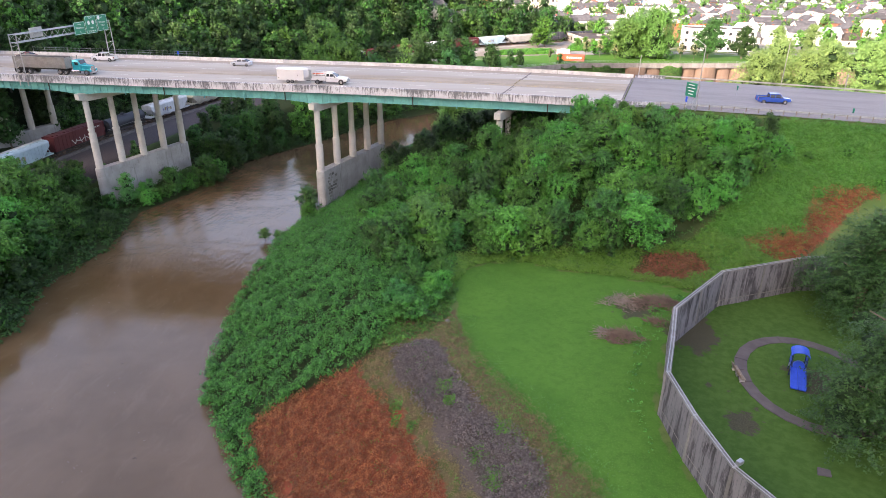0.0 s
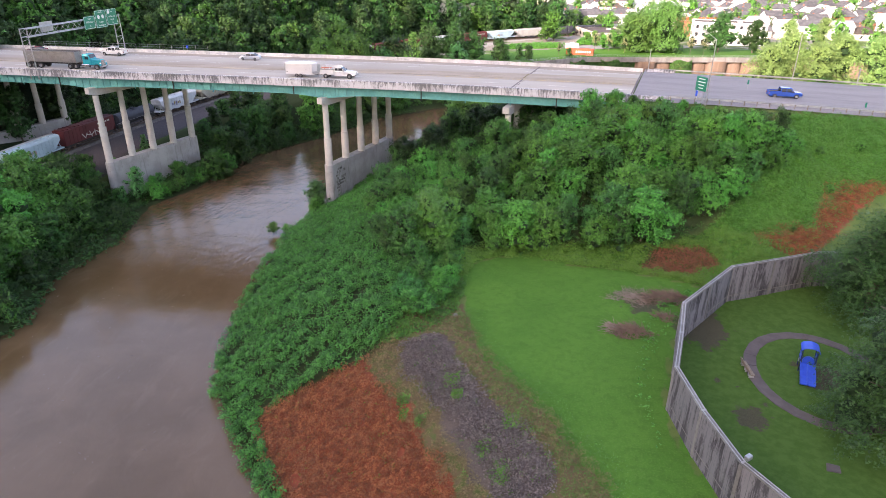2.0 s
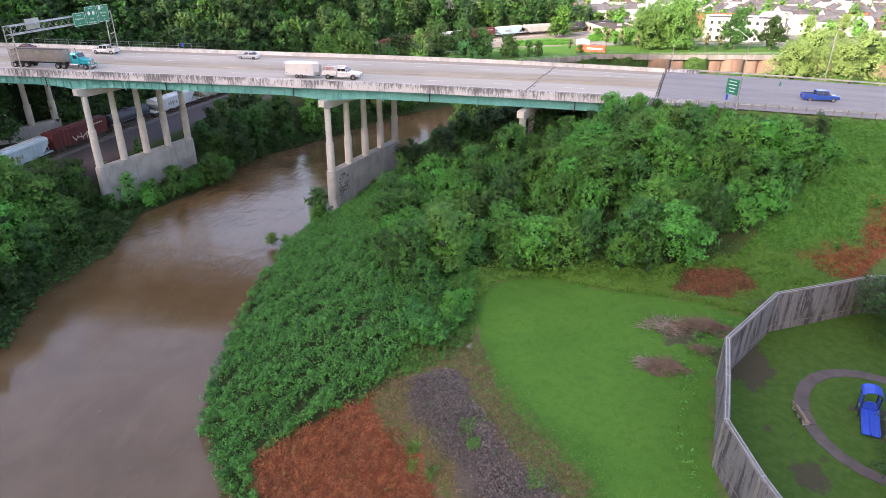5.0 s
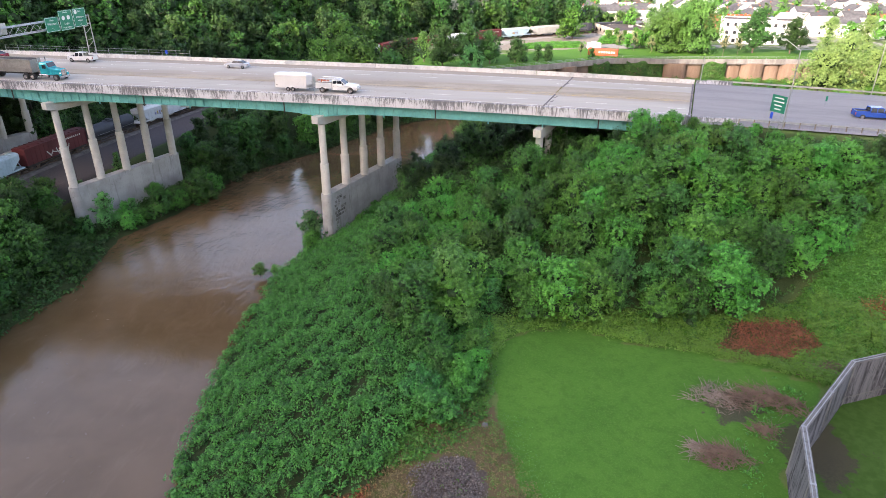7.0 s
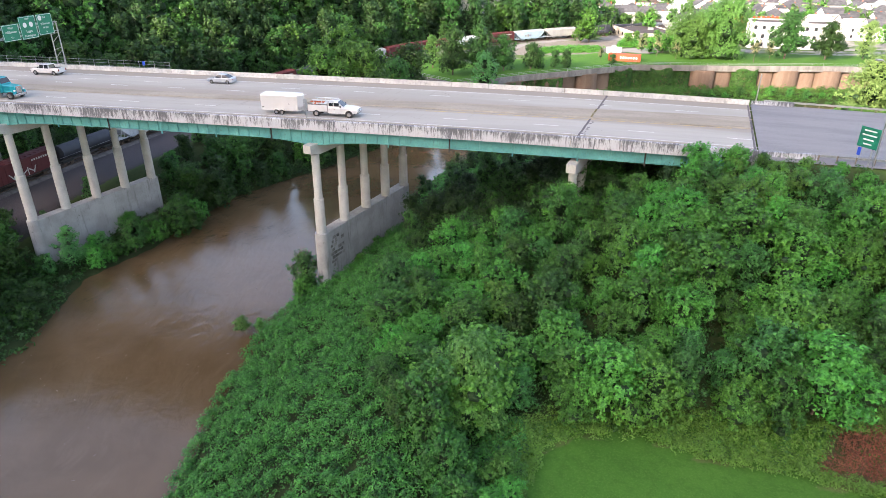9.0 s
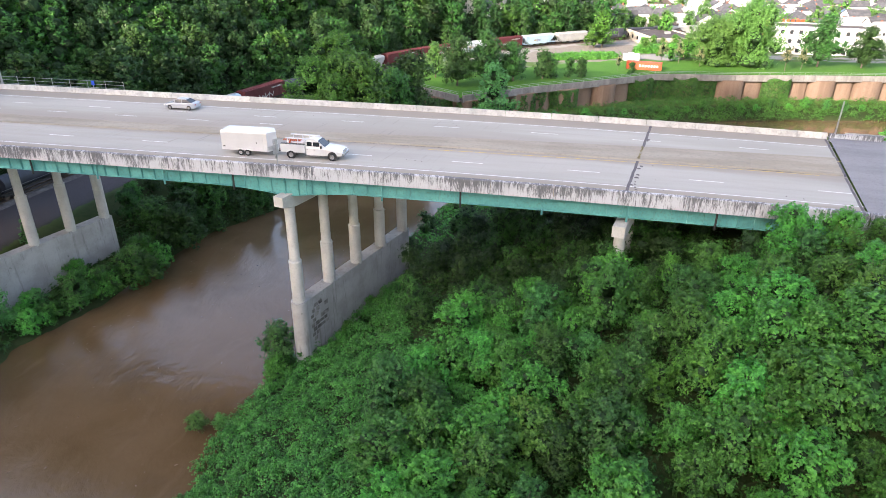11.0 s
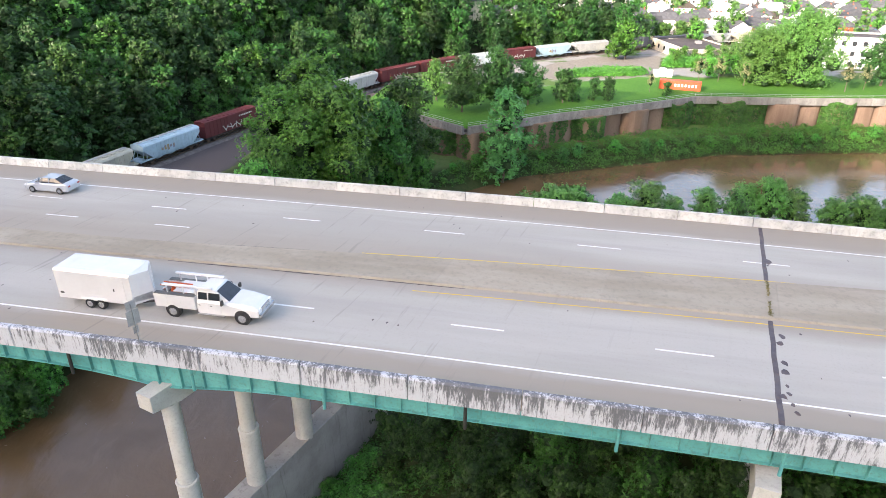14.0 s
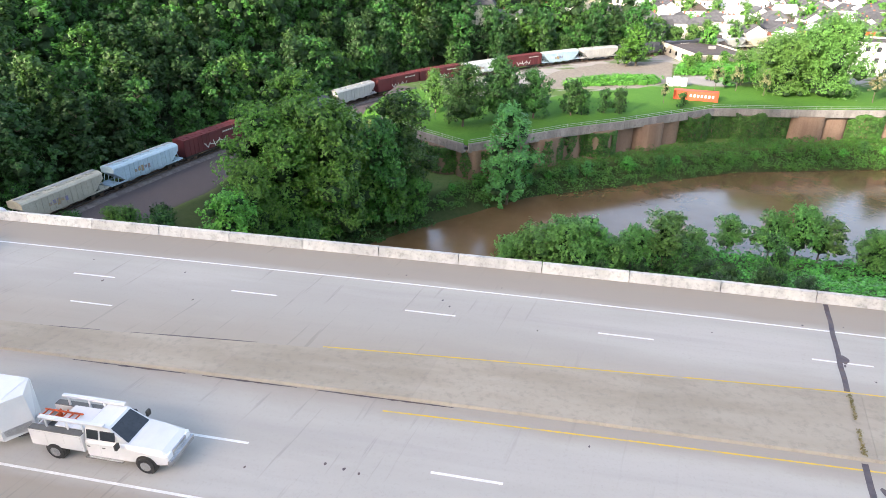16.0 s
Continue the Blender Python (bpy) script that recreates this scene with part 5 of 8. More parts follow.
# leave out what stands behind the brow, and a clearing round the houses on the slope
keep = (ground_z(hx, hy) < 56 - 0.06 * np.hypot(hx, hy)) & (hy > -0.95 * hx - 25) & (np.hypot(hx + 52, hy - 353) > 13)
hx, hy = hx[keep], hy[keep]
hd, _ = seg_dist(hx, hy, TRACK)
order = np.argsort(hd + 0.05 * np.abs(hy - 200))
for i in order[:110]:
    plant(plant_rng.choice(["hill0", "hill1", "hill2", "hill3"], p=[0.3, 0.42, 0.08, 0.2]), hx[i], hy[i], plant_rng.uniform(0.6, 1.1))
wood("hillside_wood", "dense green deciduous wood covering the steep hillside", [(hx[i], hy[i]) for i in order[110:]], (60, 61, 62, 63), (M_HILL_A, M_HILL_B, M_HILL_B, M_HILL_C), 0.85, 1.3, 77, 0.5)
# terrace behind the flood wall, far bank and town
for x, y, s, k in ((-43.5, 239.5, 0.8, "terrace"), (-35.5, 245.5, 0.9, "terrace"), (-28.5, 250, 0.68, "terrace"), (-52, 250, 0.9, "town0"), (16, 333, 0.5, "town1"), (20, 334, 0.55, "town1"), (24, 335, 0.45, "town0"), (29, 337, 0.6, "town1"), (34, 338, 0.6, "town0"), (38, 341, 0.7, "town0"), (28, 312, 0.5, "town1"), (20, 306, 0.45, "town1"), (35, 291, 0.9, "broad"), (46, 290, 0.95, "broad"), (41, 297, 0.9, "broad"), (69, 295, 0.9, "terrace"), (83, 296, 0.85, "terrace"), (97, 300, 0.65, "tall"), (112, 304, 0.7, "tall"), (-20, 254.5, 0.75, "town2"), (-17.5, 256, 0.6, "town2"), (-12.2, 258.3, 0.55, "town2"), (-8.6, 259.1, 0.55, "town2"), (7, 268, 0.4, "town2"),
                   (0.5, 338, 1.5, "town1"), (-3, 336, 0.9, "town1"), (31, 303, 0.7, "town1"), (50, 292, 0.6, "town1"), (52, 303, 0.9, "town0"), (27, 303, 0.55, "town0"), (27, 300, 0.6, "town1"), (22, 296, 0.55, "town1"), (16, 322, 0.6, "town1")):
    plant(k, x, y, s, z=gz(x, y) - (2.6 if k == "broad" else 0.0))
for x, y in scatter([(34, 152), (150, 152), (150, 186), (60, 184), (30, 178)], 9, 8):
    plant(plant_rng.choice(["shrub2", "town1"]), x, y, plant_rng.uniform(0.3, 0.5))
for x, y, k in ((-26.5, 184.6, 1.15), (-23.0, 183.6, 1.45), (-19.2, 184.0, 1.5), (-15.6, 185, 1.3), (-12.4, 186, 0.9), (26.5, 196.5, 1.0), (31, 197.5, 1.1), (36, 199, 1.0), (41, 201, 1.1), (47, 202, 1.0), (53, 203, 1.0)):
    plant("river_bush", x, y, k)
for x, y, k in ((-8.6, 188.5, 1.0), (-4.6, 190, 1.3), (-0.6, 191, 0.9), (7.6, 203.5, 0.9), (13.2, 201, 1.05), (17.0, 200.5, 1.2), (21.0, 202, 1.15), (-21.5, 195.5, 0.5)):
    plant("willow", x, y, k, z=max(gz(x, y), 0.0))
for x, y in scatter([(-26, 176), (-4, 194), (30, 192), (50, 194), (50, 180), (-20, 166)], 5.5, 9):
    plant(plant_rng.choice(["shrub0", "shrub2"]), x, y, plant_rng.uniform(0.25, 0.55))
for i in range(3):
    make_tree("", "", 180 + i, 9.5, 4.0, 620, 1.0, M_LEAF, lobes=16, skirt=0.04)
far_pts = scatter([(-30, 345), (40, 372), (140, 345), (330, 420), (330, 700), (-60, 700), (-120, 420)], 13.6, 10)
wood("town_trees", "leafy green trees scattered between the town houses", [tuple(p) for p in far_pts], (180, 181, 182), (M_LEAF_TN, M_LEAF_YL, M_LEAF_TN), 0.5, 1.1, 78)
wood("town_trees", "dense row of dark trees between the railway and the houses", [tuple(p) for p in scatter([(-45, 335), (-20, 355), (10, 374), (50, 392), (50, 402), (0, 388), (-40, 362)], 5.0, 12)], (80, 82), (M_LEAF_TN, M_LEAF_DK), 0.6, 1.0, 79)


# weeds rooted in the joint across the median
wr = np.random.default_rng(51)
wy = wr.uniform(126.3, 131.1, 420)
wc = np.stack([-7.0 + SKEW * (wy - 115.5) + wr.normal(0, 0.055, 420), wy, road_z(-4.5) + 0.15 + wr.uniform(0, 0.1, 420)], 1)
wc = wc[wobble(wc[:, 1], wc[:, 1], 0.7, 3) > -0.35]
tagged(new("joint_weeds", leaf_mesh("joint_weeds", leaf_cards(wr, wc, np.tile([0, 0, 0.8], (len(wc), 1)), 0.09), M_DRY)), "small weeds growing in the joint across the median", "weeds", kind="stuff")


# creeping vines over the bank, weeds over the slope: uncountable leaves in small tufts
def carpet(name, label, poly, tufts, per, size, material, seed, lift=0.2, rad=0.5, tall=0.45, heap=0.5, aspect=0.62, ragged=0.18):
    rng = np.random.default_rng(seed)
    P = np.array(poly)
    n = int(tufts * 3)
    x = rng.uniform(P[:, 0].min(), P[:, 0].max(), n)
    y = rng.uniform(P[:, 1].min(), P[:, 1].max(), n)
    ok = inside(x, y, poly)
    if poly is not ORANGE:
        ok &= ~inside(x, y, RED1) & ~(inside(x, y, RED2) & (rng.uniform(0, 1, n) < 0.75))
    x, y = x[ok][:tufts], y[ok][:tufts]
    n = len(x)
    z = np.maximum(ground_z(x, y), 0.0) + lift + 0.9 * heap * (0.55 - np.abs(wobble(0.8 * x + 0.6 * y, 1.6 * (0.8 * y - 0.6 * x), 1.9, 1))) + 0.3 * heap * (0.5 - np.abs(wobble(x, y, 0.75, 2))) + rng.uniform(-ragged, ragged + 0.1, n)
    r = rad * rng.uniform(0.6, 1.3, n)
    D = rng.normal(0, 1, (n, per, 3))
    D /= np.linalg.norm(D, axis=2)[:, :, None]
    D[:, :, 2] = np.abs(D[:, :, 2])
    C = np.stack([x, y, z], 1)[:, None] + D * r[:, None, None] * [1, 1, tall / rad]
    V = leaf_cards(rng, C.reshape(-1, 3), (D * [0.8, 0.8, 1] + [0, 0, 0.5]).reshape(-1, 3), size, jitter=0.45, aspect=aspect)
    ob = new(name, leaf_mesh(name, V, material))
    return tagged(ob, label, "vegetation", kind="stuff")


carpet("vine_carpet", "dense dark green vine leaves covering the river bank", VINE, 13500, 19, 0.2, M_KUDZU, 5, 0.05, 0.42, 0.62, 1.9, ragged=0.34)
carpet("vine_carpet", "green creeping vines along the river edge below the flood wall", [(-46, 208), (-27, 223.5), (-8, 234), (18, 248.5), (52, 258), (110, 270), (110, 279), (52, 269), (20, 263), (-8, 246.5), (-24, 235.5), (-40, 221.5)], 5600, 18, 0.36, M_LEAF, 6, -0.1, 0.9, 0.9, 1.6, ragged=0.5)
carpet("undergrowth", "low weeds and creepers covering the embankment slope", SLOPE, 5000, 16, 0.26, M_LEAF_MD, 7, 0.0, 0.6, 0.5)
carpet("undergrowth", "tangled weeds along the far river bank", NORTH, 3000, 14, 0.42, M_LEAF, 8, 0.0, 0.8, 0.6)
carpet("undergrowth", "weeds and brambles hanging over the water's edge", [(-100, 58), (-74, 55), (-71, 68), (-76.5, 81), (-75.2, 96), (-81.5, 114), (-78.5, 126), (-77.6, 138), (-74, 152), (-62, 172), (-51, 197), (-43, 206), (-48, 211), (-60, 195), (-72, 170), (-84, 150), (-88, 126), (-93, 112)], 4200, 12, 0.42, M_LEAF_DK, 9, 0.1, 0.8, 0.7)
carpet("undergrowth", "patchy low weeds on the grassy embankment", GRASSY, 6500, 12, 0.2, M_LEAF_OL, 15, -0.1, 0.5, 0.4, 0.45)
carpet("undergrowth", "lush low weeds between the lawn and the shrubs", LUSH, 4200, 14, 0.18, M_LEAF_OL, 18, 0.0, 0.5, 0.5, 0.8)
carpet("rough_grass", "dry brown grass along the edge of the rubble", [(-15, 62), (-10, 66.5), (-7.5, 64), (-4, 57.5), (2.5, 49), (8, 40), (12, 28), (4, 28), (3.2, 41.5), (1, 45.4), (-2.2, 48.2), (-5.3, 53.2), (-9.2, 60.4), (-12, 61)], 5200, 8, 0.16, M_DRY, 19, -0.12, 0.35, 0.2, aspect=0.26)
carpet("rough_grass", "green weeds along the edge of the rubble", [(-15, 62), (-10, 66.5), (-7.5, 64), (-4, 57.5), (2.5, 49), (8, 40), (12, 28), (4, 28), (3.2, 41.5), (1, 45.4), (-2.2, 48.2), (-5.3, 53.2), (-9.2, 60.4), (-12, 61)], 1500, 8, 0.16, M_LEAF_YL, 20, -0.12, 0.35, 0.22, aspect=0.26)
carpet("rough_grass", "brown and green weeds between dead stems and rubble", [(-18, 58.4), (-15, 60.5), (-13, 55), (-9.8, 51), (-5.3, 44.6), (-1.4, 38.6), (-5.4, 38), (-8, 44.6), (-12.4, 49.6), (-16, 54)], 2400, 9, 0.17, M_DRY, 21, -0.12, 0.4, 0.25, aspect=0.26)
carpet("rough_grass", "small green weeds sprouting among the dead stems", ORANGE, 230, 8, 0.15, M_LEAF_YL, 22, 0.0, 0.3, 0.25, aspect=0.26)
carpet("rough_grass", "green weeds sprouting through the rubble", RUBBLE, 130, 11, 0.18, M_LEAF_YL, 23, -0.05, 0.4, 0.3, aspect=0.26)
carpet("undergrowth", "tufts of tall grass along the wall's outer foot", [(12.2, 44), (11.5, 51), (13.2, 60), (15.6, 66), (21, 74.5), (18, 76), (13, 68), (11, 58), (10.2, 50)], 260, 8, 0.2, M_LEAF, 16, -0.12, 0.3, 0.22)
carpet("bushes", "bright yellow-green bushes and weeds on the terrace", [(-23, 289), (-12, 291), (0, 294), (5, 299), (2, 305), (-8, 303), (-18, 299)], 700, 26, 0.55, M_LEAF_YL, 24, 0.0, 1.1, 1.5)
carpet("bushes", "bright green bushes round the tan building", [(12, 318), (16, 318), (26, 322), (34, 330), (34, 336), (24, 334), (14, 332)], 420, 26, 0.55, M_LEAF_YL, 25, 0.2, 1.2, 2.2)
carpet("undergrowth", "rank green weeds between the vines and the lawn's corner", [(-18.4, 58.6), (-15, 66), (-11.5, 73), (-9, 73), (-8.6, 66.5), (-11, 62), (-14.5, 60)], 700, 12, 0.22, M_LEAF, 26, -0.1, 0.45, 0.4)


# ---- flood wall on the far bank ----
M_RUST = mat("rusty_sheet_piling", (0.18, 0.122, 0.09), (0.24, 0.17, 0.13), 0.4, 0.85, c3=(0.12, 0.07, 0.05), scale2=3, stretch=(1, 1, 0.15), bump=0.02, vary=0.1)
M_CAPW = mat("weathered_cap_wall", (0.17, 0.166, 0.16), (0.26, 0.254, 0.245), 0.3, 0.9, c3=(0.06, 0.057, 0.053), scale2=2.5, stretch=(1.5, 1.5, 0.3), bump=0.02, vary=0.08)
flood = thing("flood_wall", "river flood wall of rusty sheet-pile cells under a concrete cap", "flood wall")


def along(line, d):
    for (ax, ay), (bx, by) in zip(line, line[1:]):
        L = math.hypot(bx - ax, by - ay)
        if d <= L:
            return ax + (bx - ax) * d / L, ay + (by - ay) * d / L, (bx - ax) / L, (by - ay) / L
        d -= L
    return bx, by, (bx - ax) / L, (by - ay) / L


FL = FLOOD[1:-1]
d, big = 1.0, True
ivy_pts = []
while d < 205:
    w = 8.4 if big else 5.8
    x, y, tx, ty = along(FL, d + w / 2)
    nx, ny = ty, -tx  # towards the river
    s = Shape()
    n = 15
    R = w / 2
    depth = 3.2 if big else 1.3
    ring = []
    for i in range(n):
        a = math.pi * i / (n - 1)
        rib = 0.03 * (i % 2)
        c, e = math.cos(a) * R, math.sin(a) ** 0.8 * depth + rib - 1.2
        ring.append((x - tx * c + nx * e, y - ty * c + ny * e))
    ring += [(x + tx * R - nx * 2.5, y + ty * R - ny * 2.5), (x - tx * R - nx * 2.5, y - ty * R - ny * 2.5)]
    s.prism(ring, 0.5, 9.1)
    part("sheet_pile_cell", s, M_RUST, flood)
    ivy_pts.append((x, y, nx, ny, w, depth, d))
    d += w
    big = not big
for (ax, ay), (bx, by) in zip(FL, FL[1:]):
    L = math.hypot(bx - ax, by - ay)
    k = max(1, round(L / 7))
    tx, ty = (bx - ax) / L, (by - ay) / L
    for i in range(k):
        u0, u1 = L * i / k + 0.03, L * (i + 1) / k - 0.03
        cx, cy = ax + tx * (u0 + u1) / 2, ay + ty * (u0 + u1) / 2
        s = Shape().box((cx + ty * 0.9, cy - tx * 0.9, 9.75), (u1 - u0, 0.55, 1.9), math.atan2(ty, tx))
        s.box((cx - ty * 0.4, cy + tx * 0.4, 9.0), (u1 - u0, 3.0, 0.4), math.atan2(ty, tx))
        part("cap_panel", s, M_CAPW, flood, bevel=0.04)
        rail = Shape()
        for q in (0, 0.5):
            px, py = ax + tx * (u0 + (u1 - u0) * q) + ty * 0.9, ay + ty * (u0 + (u1 - u0) * q) - tx * 0.9
            rail.tube((px, py, 10.6), (px, py, 11.5), 0.035, n=6)
        for h in (11.1, 11.5):
            rail.tube((ax + tx * u0 + ty * 0.9, ay + ty * u0 - tx * 0.9, h), (ax + tx * (u1 + 0.06) + ty * 0.9, ay + ty * (u1 + 0.06) - tx * 0.9, h), 0.035, n=6)
        part("railing", rail, M_STEEL, flood, "galvanised tube railing")
# ivy on some of the cells
rng = np.random.default_rng(31)
IV = []
for x, y, nx, ny, w, depth, d in ivy_pts:
    tx, ty = -ny, nx
    if 85 < d < 112 or 128 < d < 134:
        cover, lo = 1.0, 2.0
    elif d < 66:
        cover, lo = rng.choice([0.0, 0.35, 0.8]), 3.5
    else:
        cover, lo = 0.0, 2.5
    n = int(3200 * cover * w / 7)
    if n == 0:
        continue
    a = rng.uniform(0, math.pi, n)
    top = 9.0 + (0.9 * (0.5 + 0.5 * np.sin(1.3 * a * w / 3 + x)) if cover == 1.0 else -0.2)
    z = top - rng.uniform(0, 1, n) ** 1.3 * (top - lo)
    e = np.sin(a) ** 0.8 * depth - 1.0 + rng.uniform(0, 0.45, n)
    c = np.cos(a) * w / 2
    keep = np.sin(c * 1.7 + x) + 0.6 * np.sin(z * 1.1 + y) < (3 if cover == 1.0 else 1.5 * cover - 0.3)
    c, e, z = c[keep], e[keep], z[keep]
    C = np.stack([x + tx * c + nx * e, y + ty * c + ny * e, z], 1)
    N = np.stack([nx + 0.5 * tx * c / w, ny + 0.5 * ty * c / w, np.full(len(c), 0.5)], 1)
    IV.append(leaf_cards(rng, C, N, 0.42, jitter=0.45))
tagged(new("ivy", leaf_mesh("ivy", np.concatenate(IV), M_LEAF_MD)), "green ivy hanging over the flood wall cells", "ivy", kind="stuff")

# ---- playground wall ----
M_PWALL, nt_, out_ = _nodes("streaked_wall_concrete")
run_ = _math(nt_, "MAXIMUM", _ramp(nt_, _noise(nt_, 1.0, 6, 0.8, (1.1, 1.1, 0.16)), 0.46, 0.60), _math(nt_, "MULTIPLY", _ramp(nt_, _noise(nt_, 1.0, 4, 0.7, (4.5, 4.5, 0.14)), 0.54, 0.66), 0.8))
low_ = _ramp(nt_, _noise(nt_, 0.18, 3, 0.6), 0.3, 0.6)
col_ = _mix(nt_, run_, (0.205, 0.205, 0.222), (0.026, 0.025, 0.030))
col_ = _mix(nt_, _math(nt_, "MULTIPLY", low_, 0.3), col_, (0.15, 0.148, 0.158))
fin_ = _noise(nt_, 5, 5, 0.7)
col_ = _mix(nt_, _math(nt_, "MULTIPLY", _ramp(nt_, fin_, 0.5, 0.75), 0.4), col_, (0.10, 0.092, 0.092))
_finish(nt_, out_, col_, 0.92, 0, fin_, 0.02)
pw = thing("retaining_wall", "tall grey streaked concrete flood wall round the playground", "wall")
WL = PLAY[:-1]
for (ax, ay), (bx, by) in zip(WL, WL[1:]):
    L = math.hypot(bx - ax, by - ay)
    k = max(1, round(L / 6.5))
    tx, ty = (bx - ax) / L, (by - ay) / L
    ang = math.atan2(ty, tx)
    for i in range(k):
        u0, u1 = L * i / k, L * (i + 1) / k
        cx, cy = ax + tx * (u0 + u1) / 2, ay + ty * (u0 + u1) / 2
        s = Shape().box((cx, cy, 12.45), (u1 - u0 + 0.1, 0.42, 5.1), ang)
        panel = part("wall_panel", s, M_PWALL, pw, bevel=0.03)
        for z_ in (11.2,):
            part("form_line", Shape().box((cx, cy, z_), (u1 - u0 - 0.3, 0.47, 0.07), ang), M_CAPW, panel)
        part("pilaster", Shape().box((ax + tx * u0, ay + ty * u0, 12.4), (0.3, 0.52, 5.12), ang), M_CAPW, pw, bevel=0.03)
        part("coping", Shape().box((cx, cy, 15.06), (u1 - u0 + 0.05, 0.5, 0.12), ang), M_CAPW, pw, bevel=0.03)
        rr = Shape()
        for off in (-0.13, 0.13):
            ox, oy = -ty * off, tx * off
            rr.tube((ax + tx * u0 + ox, ay + ty * u0 + oy, 15.17), (ax + tx * u1 + ox, ay + ty * u1 + oy, 15.17), 0.04, n=8)
        rr.box((ax + tx * u0, ay + ty * u0, 15.15), (0.12, 0.4, 0.12), ang)
        part("pipe_rail", rr, M_STEEL, pw, "shiny galvanised pipe rail")
fl = thing("flood_light", "grey box floodlight on top of the concrete wall", "lamp", at=pose(16.5, 39.4, 15.15, 0, 0, 40))
part("bracket", Shape().tube((0, 0, 0), (0, 0, 0.25), 0.04), M_STEEL, fl)
part("housing", Shape().box((0, 0, 0.4), (0.55, 0.35, 0.35)), M_STEEL, fl, bevel=0.04)

# ---- playground ----
M_PATH = mat("path_concrete", (0.085, 0.074, 0.075), (0.115, 0.10, 0.10), 0.6, 0.9, c3=(0.10, 0.085, 0.08), scale2=5, bump=0.01)
pth = thing("path", "ring-shaped worn concrete footpath in the playground", "path", kind="structure")
n_ = 22
for i in range(n_):
    a0, a1 = math.radians(-150 + 330 * i / n_) + math.pi / 2 + 0.9, math.radians(-150 + 330 * (i + 1) / n_ - 0.12) + math.pi / 2 + 0.9
    ps = []
    for a in (a0, a1):
        for q in (-0.62, 0.62):
            ps.append((PATH_C[0] + math.cos(a) * (PATH_R[0] + q), PATH_C[1] + math.sin(a) * (PATH_R[1] + q)))
    zz = max(gz(*p) for p in ps)
    part("path_slab", Shape().prism([ps[0], ps[1], ps[3], ps[2]], zz - 0.2, zz + 0.06), M_PATH, pth)
M_BLUE = mat("blue_plastic", (0.02, 0.08, 0.50), (0.025, 0.10, 0.58), 1.5, 0.35, c3=(0.02, 0.06, 0.38), bump=0.002)
M_BLUE_DK = plain("dark_blue_metal", (0.02, 0.03, 0.12), 0.45)
ply = thing("play_structure", "blue plastic playground slide tower with domed roof", "playground slide", at=pose(28.2, 60.0, gz(28.2, 60.0), 0, 0, -14))
ply.scale = (0.9, 0.9, 0.9)
for sx in (-0.75, 0.75):
    for sy in (-0.65, 0.65):
        part("post", Shape().tube((sx, sy, -0.2), (sx, sy, 2.75), 0.06, n=10), M_BLUE_DK, ply)
part("platform", Shape().box((0, 0, 1.1), (1.6, 1.4, 0.12)), M_BLUE_DK, ply, bevel=0.02)
arc = [math.pi * i / 10 for i in range(11)]
vault = [(-math.cos(a) * 0.95, 0.55 * math.sin(a)) for a in arc] + [(math.cos(a) * 0.89, 0.5 * math.sin(a)) for a in arc]
part("roof", Shape().sweep(vault, [(0, -0.85, 2.7, 1, 0), (0, 0.85, 2.7, 1, 0)]), M_BLUE, ply, "glossy blue barrel roof")
for sx in (-0.8, 0.8):
    part("side_panel", Shape().box((sx, 0, 1.75), (0.05, 1.2, 0.75)), M_BLUE, ply, bevel=0.02)
for off in (-0.4, 0.4):
    trough = [(-0.41, 0.2), (-0.34, 0.2), (-0.31, 0.03), (0.31, 0.03), (0.34, 0.2), (0.41, 0.2), (0.38, -0.05), (-0.38, -0.05)]
    way = [(off, -0.7 - 0.36 * i, 1.15 - 0.13 * i + (0.05 if i > 6 else 0), 1, 0) for i in range(9)]
    part("slide_chute", Shape().sweep(trough, way), M_BLUE, ply, "glossy blue slide chute")
part("entrance_hood", Shape().tube((0, -0.75, 1.45), (0, -0.5, 1.45), 0.62, 0.62, 16), M_BLUE, ply)
part("steering_wheel", Shape().tube((-0.95, -0.4, 1.3), (-0.9, -0.4, 1.3), 0.22, n=14), M_STEEL, ply)
lad = Shape()
for sx in (-0.3, 0.3):
    lad.tube((sx, 1.4, 0), (sx, 0.7, 1.2), 0.03)
for i in range(4):
    lad.tube((-0.3, 1.3 - 0.15 * i, 0.2 + 0.27 * i), (0.3, 1.3 - 0.15 * i, 0.2 + 0.27 * i), 0.025)
part("ladder", lad, M_BLUE_DK, ply)
M_WOOD = mat("weathered_timber", (0.20, 0.16, 0.125), (0.28, 0.23, 0.18), 2, 0.85, stretch=(0.5, 6, 6), bump=0.01)
bn = thing("park_bench", "weathered timber park bench beside the footpath", "bench", at=pose(22.25, 58.6, gz(22.25, 58.6), 0, 0, 96))
for i in range(3):
    part("seat_slat", Shape().box((0, -0.16 + 0.16 * i, 0.45), (2.6, 0.13, 0.05)), M_WOOD, bn, bevel=0.01)
    part("back_slat", Shape().box((0, 0.32 + 0.03 * i, 0.62 + 0.15 * i), (2.6, 0.05, 0.12)), M_WOOD, bn, bevel=0.01)
for sx in (-1.0, 0, 1.0):
    part("leg", Shape().box((sx, 0, 0.2), (0.1, 0.5, 0.45)).box((sx, 0.33, 0.6), (0.08, 0.08, 0.75)), M_CONC, bn, bevel=0.01)
mh = thing("manhole_slab", "small concrete slab lying in the grass", "slab", at=pose(25.7, 45.4, gz(25.7, 45.4)))
